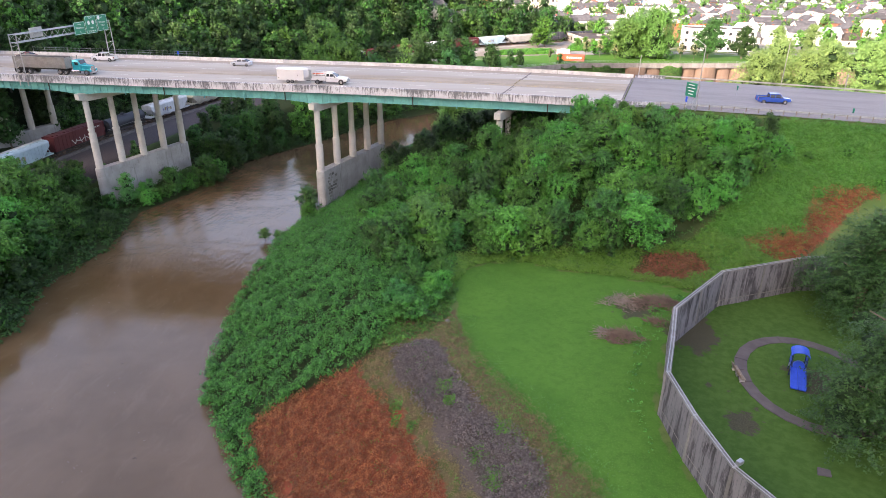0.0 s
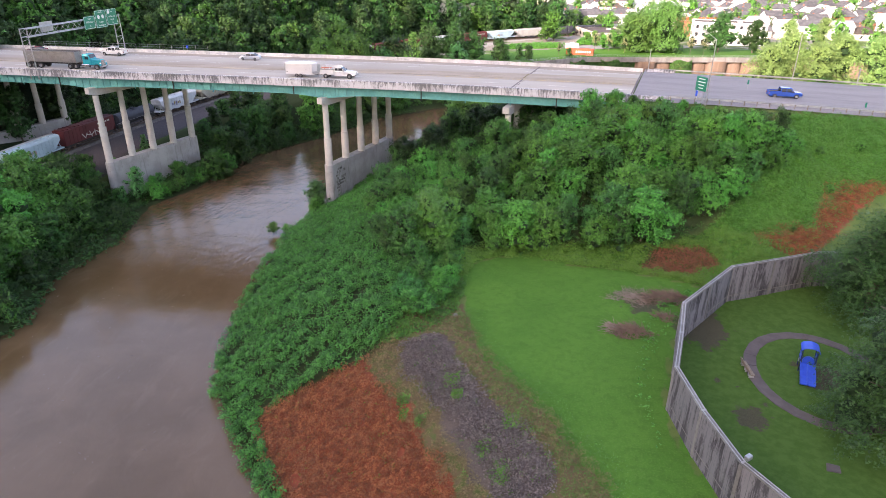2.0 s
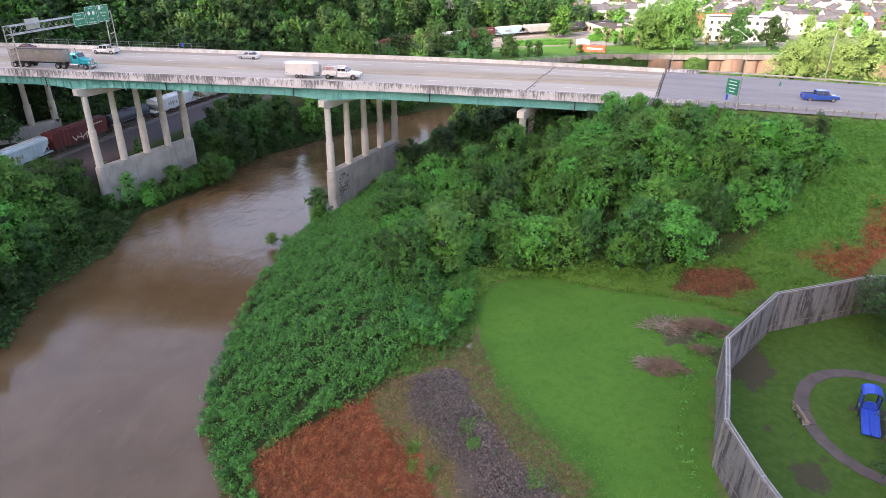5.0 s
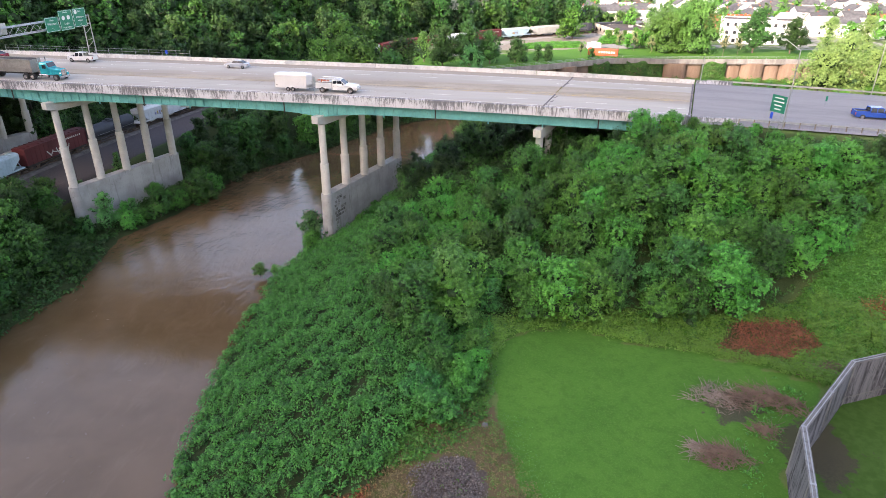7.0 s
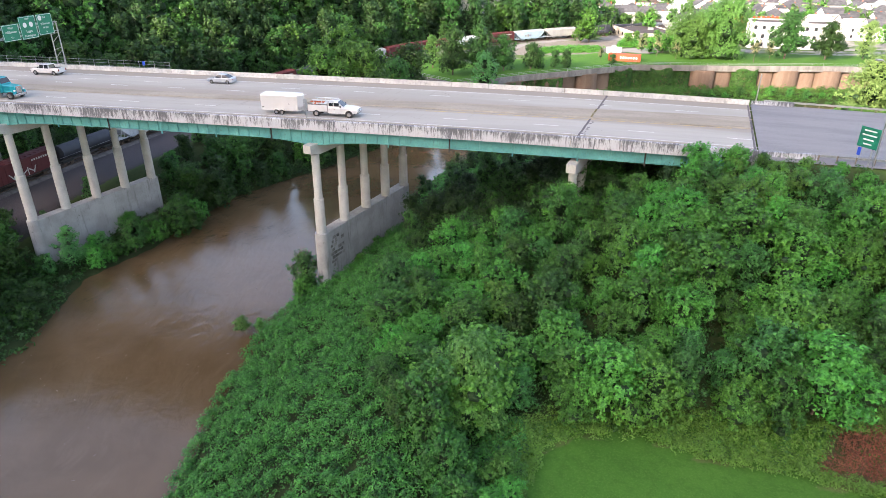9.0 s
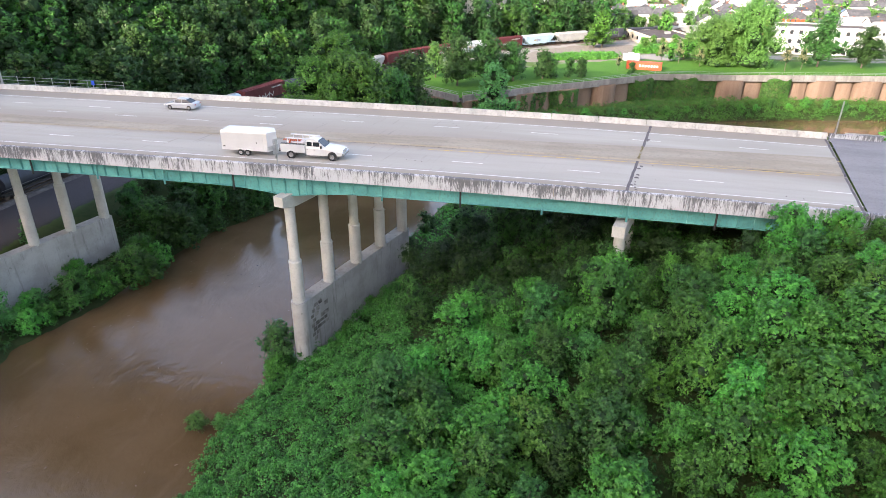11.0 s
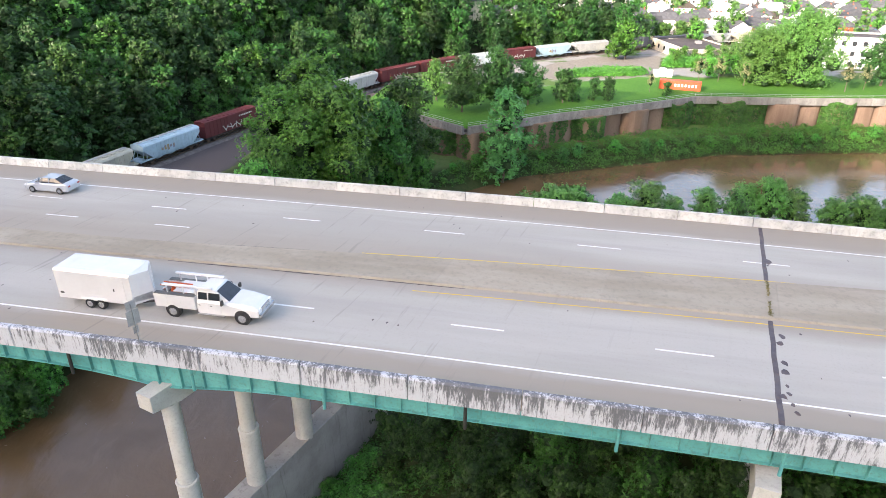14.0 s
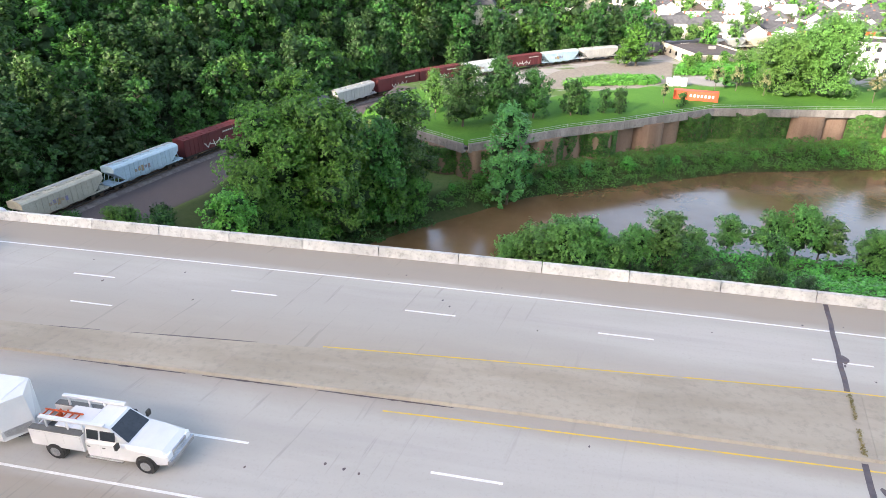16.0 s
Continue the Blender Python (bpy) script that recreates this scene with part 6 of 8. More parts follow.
part("slab", Shape().prism([(-0.6, -0.4), (0.5, -0.5), (0.65, 0.3), (-0.3, 0.55)], -0.05, 0.12), M_PATH, mh, bevel=0.04)

# ---- brush piles, stone, dead stems, rubble ----
M_TWIG = mat("dry_twigs", (0.13, 0.088, 0.066), (0.20, 0.145, 0.11), 1.2, 0.9, c3=(0.30, 0.24, 0.20), bump=0.005)
M_TWIG2 = mat("grey_dry_branches", (0.20, 0.165, 0.14), (0.29, 0.245, 0.21), 1.2, 0.9, bump=0.005)


def brush(name, x, y, rx, ry, h, count, seed, lean, m, label):
    rg = np.random.default_rng(seed)
    s = Shape()
    for i in range(int(count * 1.4)):
        a, r = rg.uniform(0, 6.28), rg.uniform(0, 1) ** 0.6
        r *= 1 + 0.35 * math.sin(3 * a + seed) + 0.2 * math.sin(5 * a + 2 * seed)
        px, py = math.cos(a) * rx * r, math.sin(a) * ry * r
        pz = h * max(0.05, 1 - r * r) * rg.uniform(0.1, 1)
        L = rg.uniform(0.3, 0.95) + 1.4 * rg.uniform() ** 5
        b = lean + rg.normal(0, 0.9)
        e = Vector((math.cos(b) * L, math.sin(b) * L, rg.uniform(-0.25, 0.28)))
        p = Vector((px, py, pz))
        mid = p + e * 0.5 + Vector((0, 0, rg.uniform(0, 0.15)))
        k = rg.uniform(0.012, 0.045)
        s.tube(p, mid, k, k * 0.8, 4, False).tube(mid, p + e, k * 0.8, k * 0.3, 4, False)
    ob = new(name, s.mesh(name, m))
    ob.matrix_world = pose(x, y, gz(x, y))
    return tagged(ob, label, "brushwood", kind="stuff")


brush("brushwood", 11.2, 64.0, 2.1, 1.2, 0.9, 420, 1, 2.6, M_TWIG, "heap of cut brown brushwood on the lawn")
brush("brushwood", 9.3, 64.6, 0.9, 0.8, 0.4, 90, 2, 2.8, M_TWIG2, "grey dry branches sticking out of a brush heap")
brush("brushwood", 16.4, 71.9, 3.6, 1.6, 1.0, 620, 3, 2.4, M_TWIG, "long heap of brown brushwood beside the wall")
brush("brushwood", 24.6, 77.9, 2.8, 1.3, 0.9, 320, 4, 2.9, M_TWIG, "heap of reddish cut brushwood behind the wall")
brush("brushwood", 11.9, 71.8, 2.0, 2.0, 0.5, 200, 5, 1.9, M_TWIG2, "thin scatter of grey dry branches")
brush("brushwood", 15.4, 67.6, 1.0, 0.8, 0.5, 130, 6, 2.2, M_TWIG, "small heap of brown twigs near the wall")
st = thing("boulder", "small pale boulder at the lawn's edge", "rock", at=pose(-8.9, 64.6, gz(-8.9, 64.6)))
bs = bmesh.new()
bmesh.ops.create_icosphere(bs, subdivisions=2, radius=0.35)
for v in bs.verts:
    v.co *= 0.85 + 0.3 * noise.noise(v.co * 3)
    v.co.z *= 0.7
bme = bpy.data.meshes.new("stone")
bs.to_mesh(bme)
bs.free()
bme.materials.append(M_CAPW)
part("stone", bme, M_CAPW, st)

M_DEAD = leaf_mat("dead_orange_stems", (0.12, 0.042, 0.026), (0.54, 0.16, 0.08), (0.28, 0.125, 0.075), 0.0, 0.15, clump=1.2, leafy=0.45)


def litter(name, label, polys, count, size, m, seed, up=0.9, jit=0.6, cat="vegetation", lift=0.08, aspect=0.35):
    rg = np.random.default_rng(seed)
    out = []
    for poly, share in polys:
        P = np.array(poly)
        k = int(count * share)
        x = rg.uniform(P[:, 0].min(), P[:, 0].max(), k * 3)
        y = rg.uniform(P[:, 1].min(), P[:, 1].max(), k * 3)
        edge, _ = seg_dist(x, y, poly + poly[:1])
        deep = np.where(inside(x, y, poly), edge, -edge) + 0.75 * wobble(x, y, 2.1, 3) + 0.45 * wobble(x, y, 0.8, 5)
        ok = deep > rg.uniform(-0.5, 0.9, 3 * k)
        ok &= wobble(x, y, 1.9, 2) > -1.15
        x, y = x[ok][:k], y[ok][:k]
        C = np.stack([x, y, ground_z(x, y) + lift + 0.12 * (1 + wobble(x, y, 0.55, 4)) + rg.uniform(0, 0.2, len(x))], 1)
        out.append(leaf_cards(rg, C, np.tile([0, 0, up], (len(x), 1)), size, jitter=jit, aspect=aspect))
    return tagged(new(name, leaf_mesh(name, np.concatenate(out), m)), label, cat, kind="stuff")


litter("dead_stems", "sprayed dead orange-brown knotweed stems and leaves", [(ORANGE, 0.72), (RED2, 0.2)], 76000, 0.19, M_DEAD, 41, up=0.6, jit=0.9, aspect=0.45)
M_BROWN = leaf_mat("brown_dead_grass", (0.14, 0.056, 0.03), (0.37, 0.155, 0.078), (0.26, 0.13, 0.07), 0.0, 0.1)
litter("dead_stems", "flattened brown dead grass on the slope", [(RED1, 1.0)], 8000, 0.2, M_BROWN, 45)
M_CHIP = leaf_mat("grey_rubble", (0.032, 0.025, 0.022), (0.27, 0.228, 0.21), (0.12, 0.10, 0.092), 0.0, 0.0, clump=2.2, leafy=0.8)
litter("rubble_litter", "grey-purple bark and stone rubble spread on the ground", [(RUBBLE, 1.0)], 22000, 0.17, M_CHIP, 42, jit=0.5, cat="rubble", lift=0.0, aspect=0.7)
WEED_SPOTS = ((-3.4, 44.4, 0.9), (-5, 42.9, 0.7), (-12.3, 51.3, 0.7), (-12.1, 49.6, 0.6), (-7.6, 52.9, 0.9), (-6.8, 50.8, 0.6), (-10.1, 48.6, 0.6), (-1.3, 47.1, 0.8), (-1.7, 42.2, 1.0), (-14, 60.5, 1.0))
litter("weed_tufts", "scattered bright green weed tufts between the rubble", [([(x + r * math.cos(1.05 * k), y + 1.3 * r * math.sin(1.05 * k)) for k in range(6)], 0.1) for x, y, r in WEED_SPOTS], 2600, 0.22, M_LEAF_YL, 43)
litter("rough_grass", "rough grass and clover along the lawn's edge", [([(-9, 66), (-6, 66), (-3, 58), (3, 50.5), (9, 41), (12, 30), (7, 30), (2, 44), (-3, 52), (-7, 60)], 0.4), ([(14, 80), (24, 78.5), (34, 84), (48, 97), (62, 104), (62, 112), (38, 112), (32, 98), (22, 86)], 0.6)], 24000, 0.15, M_LEAF, 44)

# small drifting debris on the water
rgd = np.random.default_rng(61)
dft = Shape()
for i in range(150):
    y_ = rgd.uniform(38, 150)
    x_ = rgd.uniform(-74, -48) + (12 if y_ < 55 else 0)
    if not bool(inside(np.array([x_]), np.array([y_]), RIGHT_BANK + LEFT_BANK)[0]):
        continue
    a_, l_ = rgd.uniform(0, 6.28), rgd.uniform(0.05, 0.2)
    d_ = Vector((math.cos(a_) * l_, math.sin(a_) * l_, 0))
    r_ = rgd.uniform(0.02, 0.055)
    dft.tube(Vector((x_, y_, 0.02)) - d_, Vector((x_, y_, 0.03)) + d_, r_, r_ * 0.6, 5)
tagged(new("driftwood", dft.mesh("driftwood", M_TWIG)), "small sticks and debris drifting on the muddy river", "driftwood", kind="stuff")

# ---- railway ----
M_RAIL = mat("rail_steel", (0.10, 0.07, 0.05), (0.16, 0.11, 0.08), 2, 0.6, 0.4, bump=0.003)
trk = thing("railway_track", "single railway track on dark ballast along the hill foot", "railway", kind="structure")


def track_at(d):
    x, y, tx, ty = along(TRACK, d)
    return x, y, tx, ty


bal = Shape()
dd = np.arange(130, 690, 4.0)
bal.sweep([(-2.6, -0.3), (-1.6, 0.25), (1.6, 0.25), (2.6, -0.3)], [(track_at(d)[0], track_at(d)[1], 6.9, -track_at(d)[3], track_at(d)[2]) for d in dd])
M_BALL = mat("ballast_stone", (0.11, 0.095, 0.09), (0.18, 0.16, 0.15), 1.0, 0.95, c3=(0.07, 0.06, 0.06), scale2=9, bump=0.04)
part("ballast", bal, M_BALL, trk)
for off in (-0.72, 0.72):
    part("rail", Shape().sweep([(off - 0.05, 0.28), (off - 0.05, 0.45), (off + 0.05, 0.45), (off + 0.05, 0.28)], [(track_at(d)[0], track_at(d)[1], 6.9, -track_at(d)[3], track_at(d)[2]) for d in dd]), M_RAIL, trk)


def paint(name, c, worn=0.5):
    return mat(name, c, tuple(v * 0.85 for v in c), 0.35, 0.6, c3=tuple(0.6 * v + 0.02 for v in c), scale2=2.5, stretch=(1, 1, 0.4), bump=0.004)


P_RED, P_WHITE, P_GREY, P_TAN, P_BLACK, P_CYAN = paint("oxide_red", (0.125, 0.024, 0.027)), paint("dirty_white", (0.62, 0.66, 0.68)), paint("hopper_grey", (0.40, 0.41, 0.40)), paint("hopper_tan", (0.47, 0.45, 0.36)), paint("tank_black", (0.045, 0.05, 0.065)), paint("pale_blue", (0.42, 0.58, 0.66))
M_SCRAWL = mat("white_scrawl", (0.55, 0.55, 0.52), (0.45, 0.45, 0.42), 2, 0.7)
M_YSCR = mat("coloured_scrawl", (0.45, 0.32, 0.10), (0.20, 0.22, 0.40), 0.8, 0.7)


def bogies(c, L):
    for e in (-1, 1):
        b = Shape().box((e * (L / 2 - 2.0), 0, 0.75), (2.6, 2.0, 0.35))
        bo = part("bogie", b, M_DARK, c, bevel=0.04)
        for w in (-0.9, 0.9):
            for sy in (-0.8, 0.8):
                part("wheel", Shape().tube((e * (L / 2 - 2.0) + w, sy - 0.07, 0.45), (e * (L / 2 - 2.0) + w, sy + 0.07, 0.45), 0.45, n=14), M_RAIL, bo)
    for end_x in (L / 2 + 0.2, -L / 2 - 0.2):
        part("coupler", Shape().box((end_x, 0, 0.85), (0.7, 0.25, 0.25)), M_DARK, c)


def hopper(m, label, tag=True):
    c = thing("hopper_wagon", label, "freight wagon", "freight train")
    L = 16.6
    h = L / 2
    # straight ribbed sides, sloping end sheets, low arched roof
    side = [(-h + 0.7, 4.0), (-h + 0.7, 3.2), (-h + 3.0, 1.35), (h - 3.0, 1.35), (h - 0.7, 3.2), (h - 0.7, 4.0)]
    s = Shape()
    s.add([(x_, y_, z_) for y_ in (-1.56, 1.56) for x_, z_ in side], [(0, 1, 2, 3, 4, 5), (11, 10, 9, 8, 7, 6)] + [(i, 6 + i, 6 + (i + 1) % 6, (i + 1) % 6) for i in range(5)])
    part("body", s, m, c)
    part("roof", Shape().sweep([(-1.6, 3.98), (-1.35, 4.3), (-0.8, 4.5), (0.8, 4.5), (1.35, 4.3), (1.6, 3.98)], [(-h + 0.6, 0, 0, 0, 1), (h - 0.6, 0, 0, 0, 1)]), m, c)
    part("side_sill", Shape().box((0, -1.5, 1.32), (L - 1.4, 0.12, 0.26)).box((0, 1.5, 1.32), (L - 1.4, 0.12, 0.26)), m, c)
    for x_ in (-3.4, 0, 3.4):
        b = Shape()
        b.add([(x_ - 1.6, -1.3, 1.37), (x_ + 1.6, -1.3, 1.37), (x_ + 1.6, 1.3, 1.37), (x_ - 1.6, 1.3, 1.37), (x_ - 0.4, -0.6, 0.55), (x_ + 0.4, -0.6, 0.55), (x_ + 0.4, 0.6, 0.55), (x_ - 0.4, 0.6, 0.55)], [(0, 1, 2, 3), (7, 6, 5, 4), (0, 4, 5, 1), (1, 5, 6, 2), (2, 6, 7, 3), (3, 7, 4, 0)])
        part("discharge_hopper", b, m, c)
    for e in (-1, 1):
        f = Shape().box((e * (L / 2 - 0.7), 0, 1.25), (1.9, 2.8, 0.25))
        for sy in (-1.2, 1.2):
            f.tube((e * (L / 2 - 0.4), sy, 1.3), (e * (L / 2 - 1.6), sy, 4.1), 0.07, n=5)
            f.tube((e * (L / 2 - 1.5), sy, 1.3), (e * (L / 2 - 1.7), sy, 2.4), 0.07, n=5)
        part("end_platform", f, m, c)
    rw = Shape().box((0, 0, 4.62), (L - 1.6, 0.6, 0.06))
    part("roof_walk", rw, P_GREY, c)
    for i in range(7):
        part("hatch", Shape().box((-6 + 2 * i, -0.62, 4.52), (1.2, 0.6, 0.16)), m, c, bevel=0.03)
    for i in range(11):
        part("side_rib", Shape().box((-5.3 + i * 1.06, -1.58, 2.7), (0.08, 0.08, 2.5)), m, c)
    if tag:
        for i in range(5):
            part("scrawl", Shape().box((-3 + 0.75 * i, -1.66, 2.5 + 0.1 * (i % 2)), (0.5, 0.015, 0.5 + 0.3 * (i % 3))), M_YSCR, c)
            part("lettering_bar", Shape().box((-3 + 0.75 * i, 1.66, 3.4), (0.55, 0.015, 0.22)), M_SCRAWL, c)
    bogies(c, L)
    return c


def boxcar():
    c = thing("boxcar", "dark red steel boxcar with white graffiti strokes", "freight wagon", "freight train")
    L = 16.5
    part("body", Shape().box((0, 0, 2.85), (L, 2.95, 3.3)), P_RED, c, bevel=0.05)
    part("underframe", Shape().box((0, 0, 1.05), (L - 0.6, 2.2, 0.3)), M_DARK, c)
    rf = Shape().sweep([(-1.5, 4.5), (0, 4.72), (1.5, 4.5)], [(-L / 2, 0, 0, 0, 1), (L / 2, 0, 0, 0, 1)])
    part("roof", rf, P_RED, c)
    for i in range(14):
        part("roof_rib", Shape().box((-L / 2 + 0.6 + i * 1.18, 0, 4.64), (0.09, 2.6, 0.12)), P_RED, c)
    for i in range(15):
        x_ = -L / 2 + 0.3 + i * 1.136
        if abs(x_) > 1.7:
            part("side_post", Shape().box((x_, -1.5, 2.85), (0.08, 0.08, 3.2)), P_RED, c)
    for sy in (-1.52, 1.52):
        part("sliding_door", Shape().box((0, sy, 2.8), (3.1, 0.09, 3.1)), P_RED, c, bevel=0.02)
        # graffiti as plain bold strokes, company lettering as bars
        for i, (a, l) in enumerate(((0.9, 1.5), (-0.9, 1.2), (0.2, 1.4), (1.2, 1.5), (-0.5, 1.3), (1.57, 1.5), (0.6, 1.2), (-1.1, 1.4))):
            mm = Matrix.Rotation(a, 4, "Y")
            part("graffiti_stroke", Shape().box((-2.6 + i * 0.75, sy * 1.045, 2.1), (l, 0.02, 0.22), m=mm), M_SCRAWL, c)
        for i in range(8):
            part("lettering_bar", Shape().box((2.5 + i * 0.55, sy * 1.03, 3.75), (0.32, 0.02, 0.34)), M_SCRAWL, c)
    bogies(c, L)
    return c


def tanker():
    c = thing("tank_wagon", "black cylindrical railway tank wagon", "freight wagon", "freight train")
    L = 15.0
    s = Shape().tube((-L / 2 + 0.9, 0, 2.6), (L / 2 - 0.9, 0, 2.6), 1.45, n=24)
    for e in (-1, 1):
        s.tube((e * (L / 2 - 0.95), 0, 2.6), (e * (L / 2 - 0.45), 0, 2.6), 1.44, 0.8, 24)
    part("tank", s, P_BLACK, c)
    part("manway", Shape().tube((0, 0, 3.95), (0, 0, 4.45), 0.5, n=14).box((0, 0, 4.05), (2.6, 1.6, 0.06)), P_BLACK, c)
    part("sill", Shape().box((0, 0, 1.05), (L, 1.2, 0.3)), M_DARK, c)
    rl = Shape()
    for sy in (-1.3, 1.3):
        rl.tube((-L / 2, sy, 1.9), (L / 2, sy, 1.9), 0.04, n=5)
    part("handrail", rl, M_STEEL, c)
    bogies(c, L)
    return c


def loco():
    c = thing("locomotive", "black diesel freight locomotive with white stripe", "locomotive", "freight train")
    L = 20.0
    part("frame", Shape().box((0, 0, 1.3), (L, 3.0, 0.5)), M_DARK, c, bevel=0.05)
    part("hood", Shape().box((-2.2, 0, 3.0), (13.5, 1.9, 3.0)), P_BLACK, c, bevel=0.08)
    part("cab", Shape().box((6.3, 0, 3.15), (2.6, 3.0, 3.3)), P_BLACK, c, bevel=0.1)
    part("nose", Shape().box((8.6, 0, 2.5), (2.2, 2.2, 2.0)), P_BLACK, c, bevel=0.15)
    part("radiator", Shape().box((-7.6, 0, 4.25), (3.2, 3.0, 0.7)), P_BLACK, c, bevel=0.06)
    part("fuel_tank", Shape().box((0, 0, 0.8), (5, 2.4, 0.7)), M_DARK, c, bevel=0.1)
    for sy in (-1.0, 1.0):
        for i in range(5):
            part("lettering_bar", Shape().box((-3 + i * 0.9, sy * 0.97, 3.3), (0.6, 0.02, 0.9)), M_SCRAWL, c)
        part("handrail", Shape().tube((-9.5, sy * 1.45, 2.5), (5, sy * 1.45, 2.5), 0.03, n=5), M_SCRAWL, c)
    part("windscreen", Shape().box((7.62, 0, 4.1), (0.04, 2.2, 0.7)), M_DARK, c)
    bogies(c, L)
    return c


HW = hopper(P_WHITE, "white covered hopper wagon with graffiti")
HC = hopper(P_CYAN, "pale blue covered hopper wagon")
HG = hopper(P_GREY, "grey covered hopper wagon", False)
HT = hopper(P_TAN, "tan and grey covered hopper wagon with graffiti")
BX, TK, LC = boxcar(), tanker(), loco()
TRAIN = [HG, HT, HC, BX, TK, HW, HT, HC, BX, TK, TK, HG, BX, BX, HW, BX, HC, HG, LC, LC, HG, HT]
placed = set()
d = 191.1
for car in TRAIN:
    L = {BX: 16.5, TK: 15.0, LC: 20.0}.get(car, 16.6) + 1.0
    x, y, tx, ty = track_at(d + L / 2)
    ax_, ay_, _, _ = track_at(d + 2.2)
    bx_, by_, _, _ = track_at(d + L - 2.2)
    m = pose((ax_ + bx_) / 2, (ay_ + by_) / 2, 7.35, 0, 0, math.degrees(math.atan2(by_ - ay_, bx_ - ax_)))
    if car in placed:
        copy_thing(car, m)
    else:
        car.matrix_basis = m
        placed.add(car)
    d += L

# ---- road furniture ----
M_GREEN = mat("sign_green", (0.0, 0.19, 0.115), (0.0, 0.22, 0.135), 1.0, 0.4, bump=0.001)
M_SIGNW = mat("sign_white", (0.78, 0.78, 0.76), (0.72, 0.72, 0.70), 2, 0.4, bump=0.001)
M_SIGNB = mat("sign_back", (0.36, 0.36, 0.36), (0.44, 0.44, 0.44), 1.5, 0.5, 0.4, bump=0.002)


def words(name, text, size, m, parent, at, align="CENTER"):
    cu = bpy.data.curves.new(name, "FONT")
    cu.body, cu.size, cu.align_x, cu.align_y, cu.extrude = text, size, align, "CENTER", 0.004
    cu.materials.append(m)
    ob = new(name, cu)
    ob.parent = parent
    ob.matrix_basis = at
    return ob


gan = thing("sign_gantry", "galvanised truss sign gantry over the road with green signs", "sign gantry")
GX = -99.8
GZ = float(road_z(GX)) - 0.5
for y_, nm in ((113.9, 1), (142.6, 2)):
    for dx in (-0.75, 0.75):
        part("post", Shape().tube((GX + dx * 1.15, y_, GZ - 2.0 if nm == 2 else GZ - 1.0), (GX + dx, y_, GZ + 8.6), 0.11, n=10), M_STEEL, gan)
    br = Shape()
    for i in range(6):
        br.tube((GX - 0.75, y_, GZ + 1 + 1.3 * i), (GX + 0.75, y_, GZ + 1 + 1.3 * (i + (1 if i % 2 else 0.4))), 0.04, n=6)
    part("cross_brace", br, M_STEEL, gan)
for dx in (-0.6, 0.6):
    for h in (7.0, 8.5):
        part("chord", Shape().tube((GX + dx, 113.6, GZ + h), (GX + dx, 143.0, GZ + h), 0.09, n=8), M_STEEL, gan)
web = Shape()
for i in range(16):
    ya, yb = 113.8 + 1.8 * i, 113.8 + 1.8 * (i + 1)
    for dx in (-0.6, 0.6):
        web.tube((GX + dx, ya, GZ + (7.0 if i % 2 else 8.5)), (GX + dx, yb, GZ + (8.5 if i % 2 else 7.0)), 0.04, n=5)
    web.tube((GX - 0.6, ya, GZ + 8.5), (GX + 0.6, yb, GZ + 8.5), 0.035, n=5)
part("truss_web", web, M_STEEL, gan)


def road_sign(x, y, z, w, h, rot, label, lines_, shields=(), arrow=""):
    sg = thing("road_sign", label, "road sign", "signs on the gantry", at=pose(x, y, z, 90, 0, rot))
    part("panel", Shape().box((0, 0, 0), (w, h, 0.06)), M_GREEN, sg, bevel=0.02)
    b = Shape()
    for sx in (-1, 1):
        b.box((sx * (w / 2 - 0.1), 0, 0.036), (0.06, h - 0.2, 0.01))
        b.box((0, sx * (h / 2 - 0.1), 0.036), (w - 0.2, 0.06, 0.01))
    part("border", b, M_SIGNW, sg)
    for txt, yy, sz in lines_:
        words("lettering", txt, sz, M_SIGNW, sg, pose(0, yy, 0.036))
    for sx, yy in shields:
        part("route_shield", Shape().tube((sx, yy, 0.03), (sx, yy, 0.045), 0.42, n=14), M_SIGNW, sg)
    part("bracket", Shape().box((-w / 4, 0, -0.2), (0.1, h, 0.3)).box((w / 4, 0, -0.2), (0.1, h, 0.3)), M_STEEL, sg)
    return sg


road_sign(GX + 0.95, 132.0, GZ + 7.9, 3.6, 2.6, 90, "green overhead road sign with white lettering and arrow", [("West", 0.75, 0.5), ("Williamson", 0.1, 0.55), ("<-", -0.75, 0.6)])
road_sign(GX + 0.95, 135.9, GZ + 8.3, 3.7, 3.6, 90, "tall green overhead road sign with route shields", [("North", 1.4, 0.45), ("Logan", -0.6, 0.55), ("Huntington", -1.3, 0.52)], ((-0.7, 0.45), (0.7, 0.45)))
road_sign(GX + 0.95, 139.8, GZ + 8.4, 3.6, 3.4, 90, "green overhead road sign with shield and arrow", [("East", 1.15, 0.45), ("Williamson", 0.1, 0.5), ("Welch", -0.55, 0.5), ("->", -1.25, 0.6)], ((-1.0, 1.1),))
bk = thing("road_sign", "bare grey back of an overhead sign", "road sign", "signs on the gantry")
part("panel", Shape().box((GX - 0.9, 121.3, GZ + 8.2), (0.08, 3.6, 1.9)), M_SIGNB, bk, bevel=0.02)


